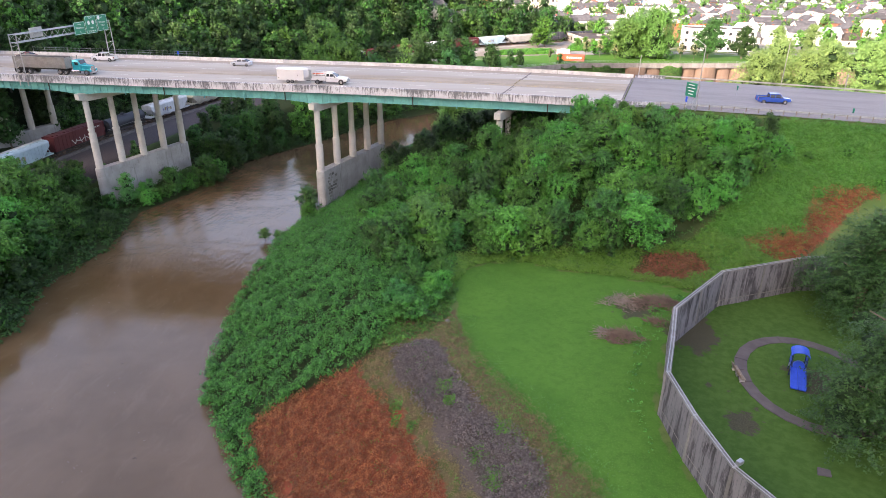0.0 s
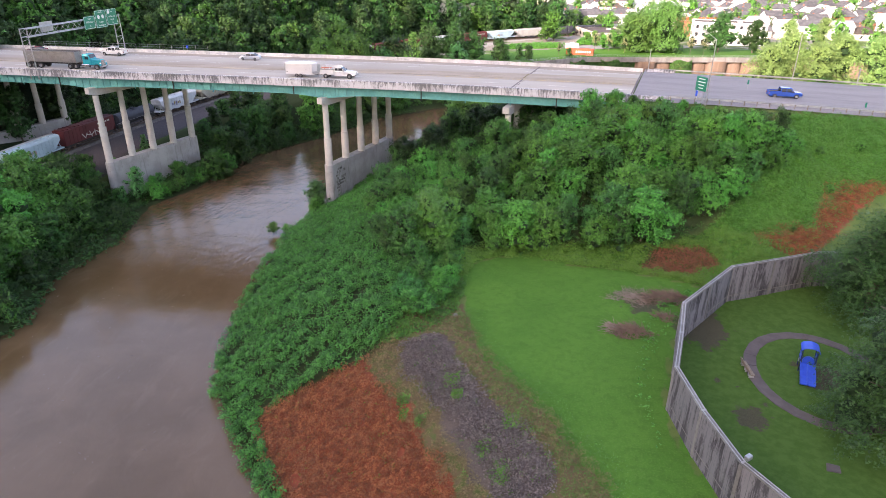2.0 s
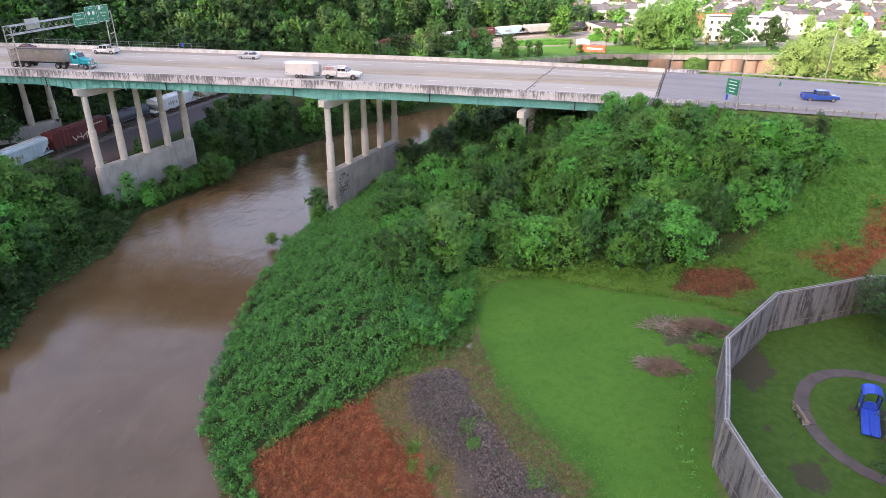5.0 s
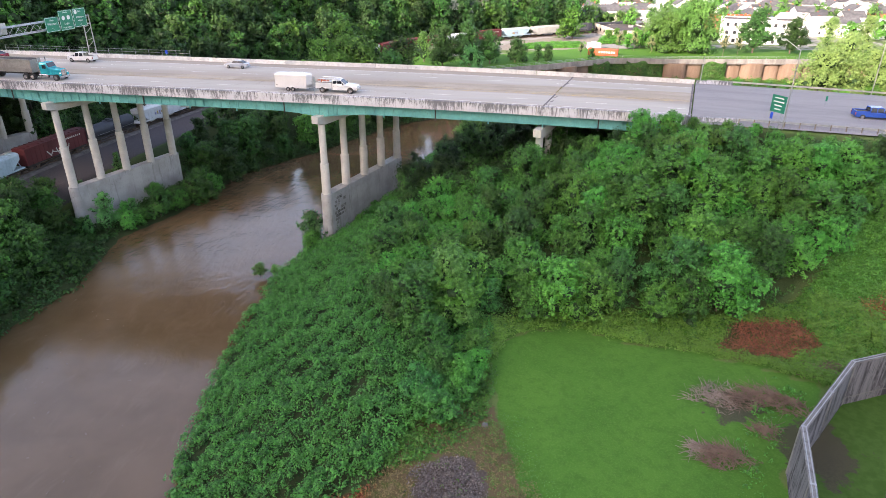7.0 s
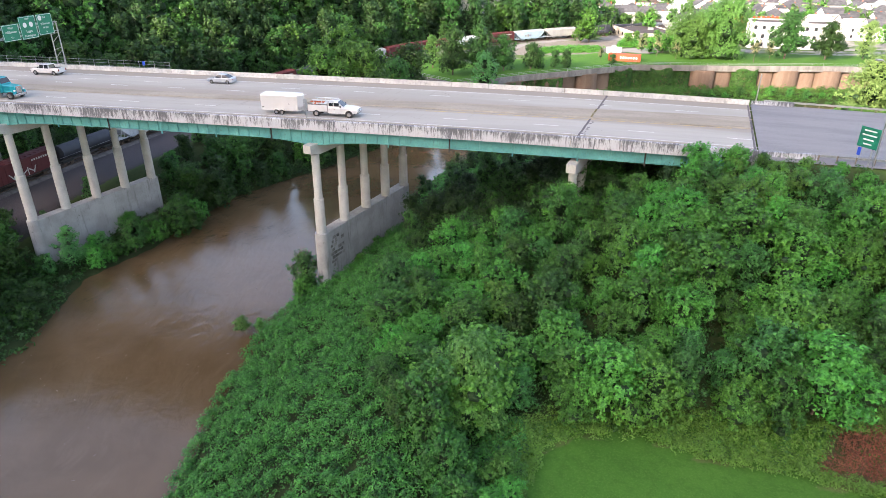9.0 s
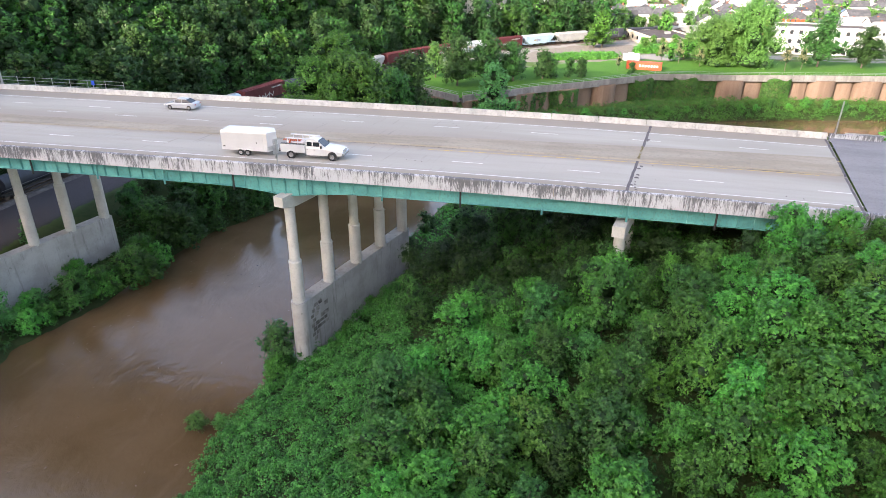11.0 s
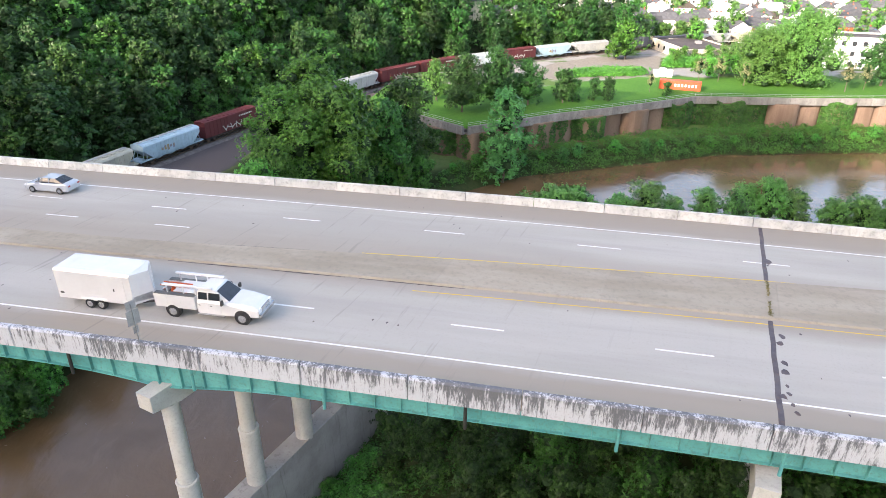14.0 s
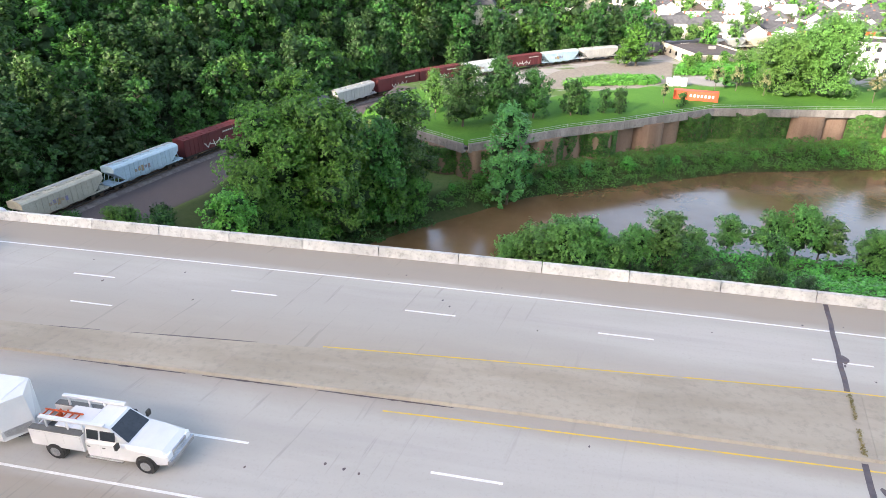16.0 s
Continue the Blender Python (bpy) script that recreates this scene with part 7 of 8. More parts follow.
def lamp_post(x, y, h, arm, label, low=0.0):
    z = float(road_z(x))
    lp = thing("street_lamp", label, "street lamp", "street lamps", at=pose(x, y, z - low - 0.5))
    part("pole", Shape().tube((0, 0, 0), (0, 0, h), 0.11, 0.07, 10), M_STEEL, lp)
    a_ = Vector((arm[0], arm[1], 1.1))
    part("arm", Shape().tube((0, 0, h - 0.05), Vector((0, 0, h)) + a_ * 0.7, 0.05, 0.04, 8).tube(Vector((0, 0, h)) + a_ * 0.7, Vector((0, 0, h)) + a_, 0.04, 0.04, 8), M_STEEL, lp)
    hd = part("lamp_head", Shape().box(Vector((0, 0, h)) + a_ + Vector((arm[0] * 0.15, arm[1] * 0.15, 0)), (0.4 + 0.3 * abs(arm[0]) / 2, 0.4 + 0.3 * abs(arm[1]) / 2, 0.16)), M_STEEL, lp, bevel=0.04)
    part("lens", Shape().box(Vector((0, 0, h - 0.1)) + a_ + Vector((arm[0] * 0.15, arm[1] * 0.15, 0)), (0.3, 0.3, 0.06)), M_SIGNW, hd)
    return lp


lamp_post(26.2, 113.9, 11.2, (-1.6, 1.4), "tall galvanised street lamp beside the road sign", 0.4)
lamp_post(48.9, 143.0, 9.6, (-0.4, -1.8), "tall galvanised street lamp behind the guardrail", 0.4)
ss = thing("street_lamp", "short bare galvanised pole at the bridge end", "pole", at=pose(20.2, 142.3, float(road_z(20.2)) - 0.8))
part("pole", Shape().tube((0, 0, 0), (0.05, 0, 5.4), 0.1, 0.09, 10), M_STEEL, ss)
gs = thing("road_sign", "green roadside sign on two posts by the bridge", "road sign", "roadside signs", at=pose(25.1, 114.2, float(road_z(25)) - 0.9, 0, 0, -55))
for sx in (-0.7, 0.7):
    part("post", Shape().tube((sx, 0.08, -1.0), (sx, 0.08, 5.0), 0.06, n=8), M_STEEL, gs)
pn = part("panel", Shape().box((0, 0, 4.0), (2.3, 0.04, 2.3)), M_GREEN, gs, bevel=0.01)
for i, w in enumerate((1.4, 1.7, 1.2, 1.0)):
    part("lettering_bar", Shape().box((0, -0.024, 4.78 - 0.5 * i), (w, 0.008, 0.15)), M_SIGNW, pn)
part("marker_plate", Shape().box((-0.7, 0.0, 2.3), (0.4, 0.03, 0.9)), M_BLUE, gs)
for x_, y_ in ((51.2, 114.3), (36.5, 128.6)):
    mk = thing("mile_marker", "small green mile marker plate on a post", "road sign", "roadside signs", at=pose(x_, y_, float(road_z(x_)) - 0.3, 0, 0, -50))
    part("post", Shape().tube((0, 0.03, 0), (0, 0.03, 2.2), 0.03), M_STEEL, mk)
    part("panel", Shape().box((0, 0, 1.8), (0.3, 0.03, 0.8)), M_GREEN, mk, bevel=0.01)
bs2 = thing("road_sign", "bare back of a roadside sign on steel posts", "road sign", "roadside signs", at=pose(61.5, 143.6, float(road_z(61)) - 1.0, 0, 0, 70))
for sx in (-0.8, 0.8):
    part("post", Shape().tube((sx, 0, 0), (sx, 0, 4.2), 0.07), M_STEEL, bs2)
part("panel", Shape().box((0, 0.08, 3.3), (2.2, 0.05, 1.7)), M_SIGNB, bs2)
sb = thing("road_sign", "grey back of a small sign on the bridge parapet", "road sign", at=pose(-41.8, 115.1, 26.3, 0, 0, 65))
part("post", Shape().tube((0, 0, 0.5), (0, 0, 3.5), 0.045, n=8), M_STEEL, sb)
part("panel", Shape().box((0, 0.06, 2.55), (0.75, 0.03, 0.95)), M_SIGNB, sb, bevel=0.01)
part("upper_plate", Shape().box((0, 0.06, 3.35), (0.6, 0.03, 0.55)), M_SIGNB, sb, bevel=0.01)
part("lower_plate", Shape().box((0, 0.06, 1.75), (0.3, 0.03, 0.45)), M_SIGNB, sb, bevel=0.01)
bp = thing("delineator", "small blue marker on a post behind the parapet", "road sign", at=pose(-83, 142.3, 26.3))
part("post", Shape().tube((0, 0, -0.5), (0, 0, 1.6), 0.04), M_STEEL, bp)
part("panel", Shape().box((0, 0, 1.9), (0.5, 0.04, 0.7)), M_BLUE, bp)
fc = thing("chain_fence", "low mesh fence with thin posts behind the parapet", "fence")
for i in range(15):
    part("post", Shape().tube((-120 + 3 * i, 142.4, 26.0), (-120 + 3 * i, 142.4, 28.6), 0.04, n=6), M_STEEL, fc)
for h in (27.5, 28.0, 28.5):
    part("rail", Shape().tube((-120, 142.4, h), (-78, 142.4, h), 0.025, n=5), M_STEEL, fc)
for y_, x0_, nm in ((114.4, 20.5, "near"), (142.6, 21.5, "far")):
    gr = thing("guardrail", "galvanised steel guardrail on posts along the road edge", "guardrail", "guardrails")
    sts = [(x_, y_, float(road_z(x_)), 0, 1) for x_ in np.arange(x0_, 120, 3.0)]
    part("rail", Shape().sweep([(0, 0.42), (0.06, 0.47), (0, 0.55), (0.06, 0.63), (0, 0.70), (-0.04, 0.70), (-0.04, 0.42)], sts), M_STEEL, gr)
    for x_ in np.arange(x0_, 120, 2.0):
        z_ = float(road_z(x_))
        part("post", Shape().box((x_, y_ + (-0.12 if nm == "near" else 0.12), z_ + 0.15), (0.12, 0.12, 1.1)), M_WOOD, gr)


# ---- vehicles ----
M_GLASS = mat("dark_car_glass", (0.02, 0.025, 0.03), (0.03, 0.035, 0.04), 1.0, 0.08, bump=0.0, spec=0.6)
M_CHROME = mat("chrome", (0.6, 0.6, 0.6), (0.5, 0.5, 0.5), 2, 0.2, 0.9, bump=0.0)
M_TAIL = plain("tail_lens", (0.25, 0.01, 0.01), 0.3)


def car_paint(name, c):
    return mat(name, c, tuple(v * 0.93 for v in c), 0.8, 0.25, 0.2, tuple(v * 0.9 for v in c), 30, 0.0, spec=0.6)


def loft(sections):
    """A closed body from cross sections (x, half width, z low, z shoulder, z top, half width on top)."""
    s = Shape()
    vs = []
    for x, w, z0, z1, z2, wt in sections:
        vs += [(x, -w, z0), (x, -w, z1), (x, -wt, z2), (x, wt, z2), (x, w, z1), (x, w, z0)]
    fs = []
    for k in range(len(sections) - 1):
        fs += [(6 * k + i, 6 * k + (i + 1) % 6, 6 * k + 6 + (i + 1) % 6, 6 * k + 6 + i) for i in range(6)]
    e = 6 * (len(sections) - 1)
    fs += [(5, 4, 3, 2, 1, 0), tuple(range(e, e + 6))]
    return s.add(vs, fs)


def wheel(parent, x, y, r, w=0.24, rim=None):
    t = part("wheel", Shape().tube((x, y - w / 2, r), (x, y + w / 2, r), r, n=18), M_RUBBER, parent, bevel=0.03)
    e = -1 if y < 0 else 1
    part("rim", Shape().tube((x, y + e * (w / 2 - 0.02), r), (x, y + e * (w / 2 + 0.015), r), r * 0.6, n=14), rim or M_CHROME, t)


def sedan(label, m, at):
    c = thing("car", label, "car", "road traffic", at=at)
    part("body", loft([(-2.3, 0.75, 0.35, 0.75, 0.82, 0.68), (-2.15, 0.86, 0.25, 0.85, 0.98, 0.76), (-1.3, 0.89, 0.22, 0.88, 1.0, 0.8), (0.9, 0.89, 0.22, 0.84, 0.95, 0.8), (1.9, 0.86, 0.25, 0.7, 0.82, 0.72), (2.3, 0.72, 0.35, 0.58, 0.66, 0.6)]), m, c, bevel=0.05)
    cab = part("cabin", loft([(-1.75, 0.74, 0.93, 0.96, 1.0, 0.7), (-0.95, 0.76, 0.93, 1.1, 1.4, 0.58), (0.25, 0.76, 0.93, 1.1, 1.42, 0.58), (1.15, 0.74, 0.9, 0.93, 0.96, 0.7)]), M_GLASS, c, bevel=0.03)
    part("roof", loft([(-1.0, 0.6, 1.36, 1.4, 1.43, 0.54), (0.3, 0.6, 1.38, 1.42, 1.45, 0.54)]), m, cab)
    for x_ in (-0.35, 0.75):
        for e in (-1, 1):
            part("pillar", Shape().box((x_ - 0.05, 0.7 * e, 1.15), (0.07, 0.08, 0.5), m=Matrix.Rotation(0.25 * e, 4, "X")), m, cab)
    for x_ in (-1.4, 1.4):
        for y_ in (-0.8, 0.8):
            wheel(c, x_, y_, 0.32)
    for y_ in (-0.6, 0.6):
        part("headlight", Shape().box((2.2, y_, 0.62), (0.14, 0.35, 0.14)), M_SIGNW, c, bevel=0.02)
        part("tail_light", Shape().box((-2.25, y_, 0.75), (0.12, 0.3, 0.14)), M_TAIL, c, bevel=0.02)
        part("wing_mirror", Shape().box((0.75, y_ * 1.6, 0.98), (0.14, 0.16, 0.12)), m, c, bevel=0.03)
    return c


def pickup(label, m, at):
    c = thing("pickup_truck", label, "pickup truck", "road traffic", at=at)
    part("body", loft([(-2.8, 0.9, 0.5, 1.0, 1.05, 0.86), (-2.7, 0.95, 0.42, 1.05, 1.12, 0.9), (0.6, 0.96, 0.4, 1.05, 1.13, 0.9), (1.9, 0.95, 0.42, 1.0, 1.08, 0.84), (2.75, 0.88, 0.5, 0.92, 0.98, 0.76)]), m, c, bevel=0.05)
    cab = part("cabin", loft([(-0.9, 0.84, 1.08, 1.12, 1.2, 0.8), (-0.8, 0.84, 1.08, 1.3, 1.78, 0.68), (0.75, 0.84, 1.08, 1.3, 1.78, 0.68), (1.5, 0.82, 1.05, 1.08, 1.12, 0.78)]), M_GLASS, c, bevel=0.03)
    part("roof", loft([(-0.88, 0.72, 1.72, 1.77, 1.82, 0.64), (0.85, 0.72, 1.72, 1.77, 1.82, 0.64)]), m, cab, bevel=0.02)
    for x_ in (-0.85, 0.05, 0.95):
        for e in (-1, 1):
            part("pillar", Shape().box((x_, 0.78 * e, 1.42), (0.1, 0.08, 0.65), m=Matrix.Rotation(0.2 * e, 4, "X")), m, cab)
    part("bed_floor", Shape().box((-1.8, 0, 1.135), (1.65, 1.55, 0.02)), M_DARK, c)
    part("bed_rail", Shape().box((-1.8, -0.86, 1.2), (1.9, 0.1, 0.16)).box((-1.8, 0.86, 1.2), (1.9, 0.1, 0.16)).box((-2.75, 0, 1.2), (0.1, 1.8, 0.16)), m, c, bevel=0.02)
    for x_ in (-1.8, 1.8):
        for y_ in (-0.84, 0.84):
            wheel(c, x_, y_, 0.4, 0.28)
    part("bumper", Shape().box((2.85, 0, 0.62), (0.16, 1.7, 0.22)), M_CHROME, c, bevel=0.03)
    part("grille", Shape().box((2.77, 0, 0.88), (0.06, 1.1, 0.22)), M_CHROME, c, bevel=0.02)
    for y_ in (-0.7, 0.7):
        part("headlight", Shape().box((2.72, y_, 0.85), (0.14, 0.28, 0.2)), M_SIGNW, c, bevel=0.02)
        part("tail_light", Shape().box((-2.8, y_ * 1.2, 0.9), (0.08, 0.15, 0.35)), M_TAIL, c)
        part("wing_mirror", Shape().box((1.0, y_ * 1.5, 1.25), (0.14, 0.2, 0.25)), M_DARK, c, bevel=0.03)
    return c


def on_road(x, y, rz=0.0):
    return pose(x, y, float(road_z(x)) + 0.005, 0, 0, rz)


W_PAINT = car_paint("white_vehicle_paint", (0.72, 0.72, 0.72))
sedan("silver four-door saloon car on the bridge", car_paint("silver_paint", (0.46, 0.49, 0.53)), on_road(-64.8, 136.05, 180))
sedan("dark red saloon car on the bridge", car_paint("dark_red_paint", (0.20, 0.012, 0.03)), on_road(-117, 136.4, 180))
pickup("silver-white pickup truck with dark bed on the bridge", W_PAINT, on_road(-97.6, 136.4, 180))
pickup("bright blue pickup truck on the approach road", car_paint("blue_paint", (0.015, 0.08, 0.40)), on_road(41.5, 123.6))

# white service truck with ladder rack, towing a white box trailer
UTX, UTY = -39.5, 119.55
M_ORANGE = plain("orange_traffic_gear", (0.55, 0.10, 0.03), 0.6)
M_LID = plain("dull_grey_lid", (0.12, 0.12, 0.115), 0.7)


def service_truck(at):
    c = thing("service_truck", "white crew-cab service truck with side lockers and ladder rack", "truck", "road traffic", at=at)
    part("chassis", Shape().box((-0.2, 0, 0.62), (6.4, 0.95, 0.28)), M_DARK, c)
    part("lower_body", loft([(-0.62, 0.96, 0.52, 1.18, 1.30, 0.92), (-0.5, 1.0, 0.48, 1.2, 1.33, 0.94), (1.5, 1.0, 0.48, 1.2, 1.35, 0.92), (2.3, 0.99, 0.5, 1.14, 1.32, 0.84), (3.1, 0.96, 0.52, 1.04, 1.2, 0.76), (3.45, 0.9, 0.56, 0.96, 1.04, 0.7)]), W_PAINT, c, bevel=0.06)
    cab = part("cab", loft([(-0.6, 0.88, 1.28, 1.34, 1.9, 0.74), (-0.45, 0.92, 1.28, 1.36, 2.04, 0.75), (0.62, 0.92, 1.28, 1.36, 2.06, 0.75), (1.55, 0.9, 1.28, 1.3, 1.36, 0.8)]), W_PAINT, c, bevel=0.04)
    g = Shape().add([(1.52, -0.78, 1.40), (1.52, 0.78, 1.40), (0.74, 0.68, 2.01), (0.74, -0.68, 2.01), (1.49, -0.78, 1.37), (1.49, 0.78, 1.37), (0.71, 0.68, 1.98), (0.71, -0.68, 1.98)], [(0, 1, 2, 3), (7, 6, 5, 4), (0, 4, 5, 1), (1, 5, 6, 2), (2, 6, 7, 3), (3, 7, 4, 0)])
    part("windscreen", g, M_GLASS, cab)
    for e in (-1, 1):
        tilt = Matrix.Rotation(e * -0.23 * -1, 4, "X")
        for x_, w_ in ((-0.18, 0.56), (0.58, 0.72)):
            part("side_window", Shape().box((x_, e * 0.862, 1.66), (w_, 0.05, 0.44), m=tilt), M_GLASS, cab)
            dr_ = part("door", Shape().box((x_ + 0.02, e * 1.0, 0.92), (w_ + 0.1, 0.03, 0.66)), W_PAINT, c, bevel=0.015)
            part("handle", Shape().box((x_ - 0.2, e * 1.022, 1.08), (0.14, 0.02, 0.04)), M_DARK, dr_)
        part("running_board", Shape().box((0.3, e * 1.0, 0.45), (1.9, 0.2, 0.06)), M_CHROME, c)
        part("wing_mirror", Shape().box((1.22, e * 1.16, 1.46), (0.12, 0.26, 0.3)), M_DARK, c, bevel=0.03)
        part("headlight", Shape().box((3.28, e * 0.72, 0.98), (0.3, 0.34, 0.2)), M_SIGNW, c, bevel=0.05)
        part("tail_light", Shape().box((-3.44, e * 0.9, 0.95), (0.05, 0.16, 0.3)), M_TAIL, c)
        for x_ in (-2.25, 2.35):
            part("wheel_arch", Shape().tube((x_, e * 0.80, 0.46), (x_, e * 1.012, 0.46), 0.52, n=20), M_DARK, c)
            wheel(c, x_, e * 0.92, 0.43, 0.3)
        lk = part("side_locker", Shape().box((-2.05, e * 0.86, 1.12), (2.75, 0.34, 0.9)), W_PAINT, c, bevel=0.03)
        for i in range(3):
            part("locker_door", Shape().box((-2.95 + 0.9 * i, e * 1.04, 1.24 if i == 1 else 1.14), (0.82, 0.02, 0.5 if i == 1 else 0.72)), W_PAINT, lk, bevel=0.01)
        part("locker_lid", Shape().box((-2.05, e * 0.86, 1.59), (2.7, 0.33, 0.04)), M_LID, lk)
        rk = part("rack_rail", Shape().box((-1.2, e * 0.76, 2.16), (3.3, 0.2, 0.12)), W_PAINT, c, bevel=0.03)
        for x_ in (-2.6, -1.5, -0.7):
            part("rack_post", Shape().box((x_, e * 0.76, 1.86), (0.07, 0.07, 0.5)), W_PAINT, rk)
    part("bed_floor", Shape().box((-2.05, 0, 0.9), (2.75, 1.4, 0.08)), M_LID, c)
    part("bed_cover", Shape().box((-1.45, 0, 1.66), (1.6, 1.4, 0.06)), W_PAINT, c, bevel=0.02)
    part("bulkhead", Shape().box((-0.7, 0, 1.35), (0.06, 1.5, 0.9)), W_PAINT, c)
    part("tailgate", Shape().box((-3.4, 0, 1.1), (0.06, 1.4, 0.5)), W_PAINT, c)
    lad_ = Shape()
    for y_ in (-0.2, 0.2):
        lad_.box((-2.35, y_ - 0.1, 1.78), (2.0, 0.05, 0.08))
    for i in range(6):
        lad_.box((-3.2 + 0.34 * i, -0.1, 1.78), (0.05, 0.4, 0.05))
    part("ladder", lad_, M_ORANGE, c, "orange ladder")
    for i in range(3):
        part("traffic_cone", Shape().tube((-3.0 + 0.4 * i, 0.35, 1.0), (-2.8 + 0.4 * i, 0.35, 1.65), 0.16, 0.04, 10), M_ORANGE, c, "orange traffic cone")
    part("bumper", Shape().box((3.5, 0, 0.66), (0.2, 1.86, 0.26)), M_CHROME, c, bevel=0.05)
    part("grille", Shape().box((3.44, 0, 0.94), (0.08, 1.05, 0.28)), M_CHROME, c, bevel=0.03)
    return c


service_truck(on_road(UTX, UTY))
tl = thing("box_trailer", "white enclosed box trailer with twin axles and side door", "trailer", "road traffic", at=on_road(UTX - 7.25, UTY))
tb = Shape()
sec_t = [(-1.12, 0.55), (-1.12, 2.5), (-1.02, 2.65), (1.02, 2.65), (1.12, 2.5), (1.12, 0.55)]
tb.sweep(sec_t, [(-2.9, 0, 0, 0, 1), (2.4, 0, 0, 0, 1)])
tb.add([(2.4, -1.12, 0.55), (2.4, 1.12, 0.55), (2.4, 1.05, 2.62), (2.4, -1.05, 2.62), (3.2, 0, 0.55), (3.0, 0, 2.55)], [(0, 4, 5, 3), (4, 1, 2, 5), (3, 5, 2), (0, 1, 4)])
part("body", tb, W_PAINT, tl, bevel=0.03)
dr = part("side_door", Shape().box((1.5, -1.135, 1.5), (0.85, 0.03, 1.75)), W_PAINT, tl, bevel=0.01)
part("handle", Shape().box((1.2, -1.16, 1.5), (0.06, 0.03, 0.2)), M_DARK, dr)
for e_ in (-1, 1):
    part("stone_guard", Shape().box((2.72, e_ * 0.62, 0.85), (1.25, 0.04, 0.5), e_ * math.radians(-54)), M_STEEL, tl)
part("drawbar", Shape().tube((2.6, -0.6, 0.5), (3.7, 0, 0.5), 0.06).tube((2.6, 0.6, 0.5), (3.7, 0, 0.5), 0.06), M_DARK, tl)
for x_ in (-0.75, 0.05):
    for y_ in (-1.05, 1.05):
        wheel(tl, x_, y_, 0.34)
for y_ in (-1.14, 1.14):
    part("mudguard", Shape().box((-0.35, y_, 0.72), (1.7, 0.22, 0.05)), W_PAINT, tl, bevel=0.02)
part("vent", Shape().box((-2.6, -1.13, 0.95), (0.25, 0.02, 0.12)), M_DARK, tl)

# tractor with a grey dump trailer
M_TQ = car_paint("turquoise_paint", (0.0, 0.36, 0.42))
M_TIP = mat("dull_aluminium", (0.27, 0.26, 0.25), (0.34, 0.33, 0.32), 0.6, 0.55, 0.4, c3=(0.18, 0.17, 0.16), bump=0.005)
tk = thing("dump_truck", "turquoise long-nose tractor pulling a grey dump trailer", "truck", "road traffic", at=on_road(-96.5, 119.6))
box = Shape()
box.sweep([(-1.0, 1.2), (-1.25, 2.0), (-1.25, 3.3), (-1.17, 3.3), (-1.15, 2.05), (-0.9, 1.3), (0.9, 1.3), (1.15, 2.05), (1.17, 3.3), (1.25, 3.3), (1.25, 2.0), (1.0, 1.2)], [(-8.4, 0, 0, 0, 1), (2.9, 0, 0, 0, 1)])
box.box((-8.4, 0, 2.25), (0.08, 2.5, 2.1)).box((2.9, 0, 2.25), (0.08, 2.5, 2.1))
tip = part("tipper_body", box, M_TIP, tk, "dull grey ribbed tipper body")
for i in range(22):
    x_ = -8.2 + 0.52 * i
    part("side_rib", Shape().box((x_, -1.27, 2.6), (0.08, 0.06, 1.35)), M_TIP, tip)
part("top_rail", Shape().box((-2.75, -1.25, 3.34), (11.4, 0.14, 0.12)).box((-2.75, 1.25, 3.34), (11.4, 0.14, 0.12)), M_TIP, tip)
part("load_cover", Shape().box((-2.75, 0, 3.25), (11.1, 2.2, 0.06)), M_DARK, tip)
part("chassis", Shape().box((-2.2, 0, 1.0), (12.0, 0.9, 0.3)), M_DARK, tk)
for x_ in (-7.7, -6.5, -5.2):
    for y_ in (-1.0, 1.0):
        wheel(tk, x_, y_, 0.52, 0.5)
for x_ in (1.4, 2.7):
    for y_ in (-1.0, 1.0):
        wheel(tk, x_, y_, 0.52, 0.5)
for y_ in (-1.05, 1.05):
    wheel(tk, 7.2, y_, 0.52, 0.34)
part("tractor_frame", Shape().box((4.4, 0, 0.85), (7.0, 0.9, 0.3)), M_DARK, tk)
cb = part("cab", loft([(4.3, 1.0, 0.9, 2.6, 2.9, 0.85), (4.5, 1.05, 0.9, 2.6, 2.95, 0.9), (5.6, 1.05, 0.9, 2.5, 2.9, 0.9), (6.0, 1.02, 0.9, 2.0, 2.1, 0.9)]), M_TQ, tk, "turquoise cab", bevel=0.05)
part("side_window", Shape().box((5.25, -1.03, 2.25), (0.75, 0.05, 0.6)).box((5.25, 1.03, 2.25), (0.75, 0.05, 0.6)), M_GLASS, cb)
part("windscreen", Shape().box((5.83, 0, 2.5), (0.06, 1.7, 0.75), m=Matrix.Rotation(-0.45, 4, "Y")), M_GLASS, cb)
part("bonnet", loft([(5.9, 0.85, 0.9, 1.9, 2.05, 0.7), (7.9, 0.7, 0.8, 1.75, 1.85, 0.55)]), M_TQ, tk, "turquoise long bonnet", bevel=0.06)
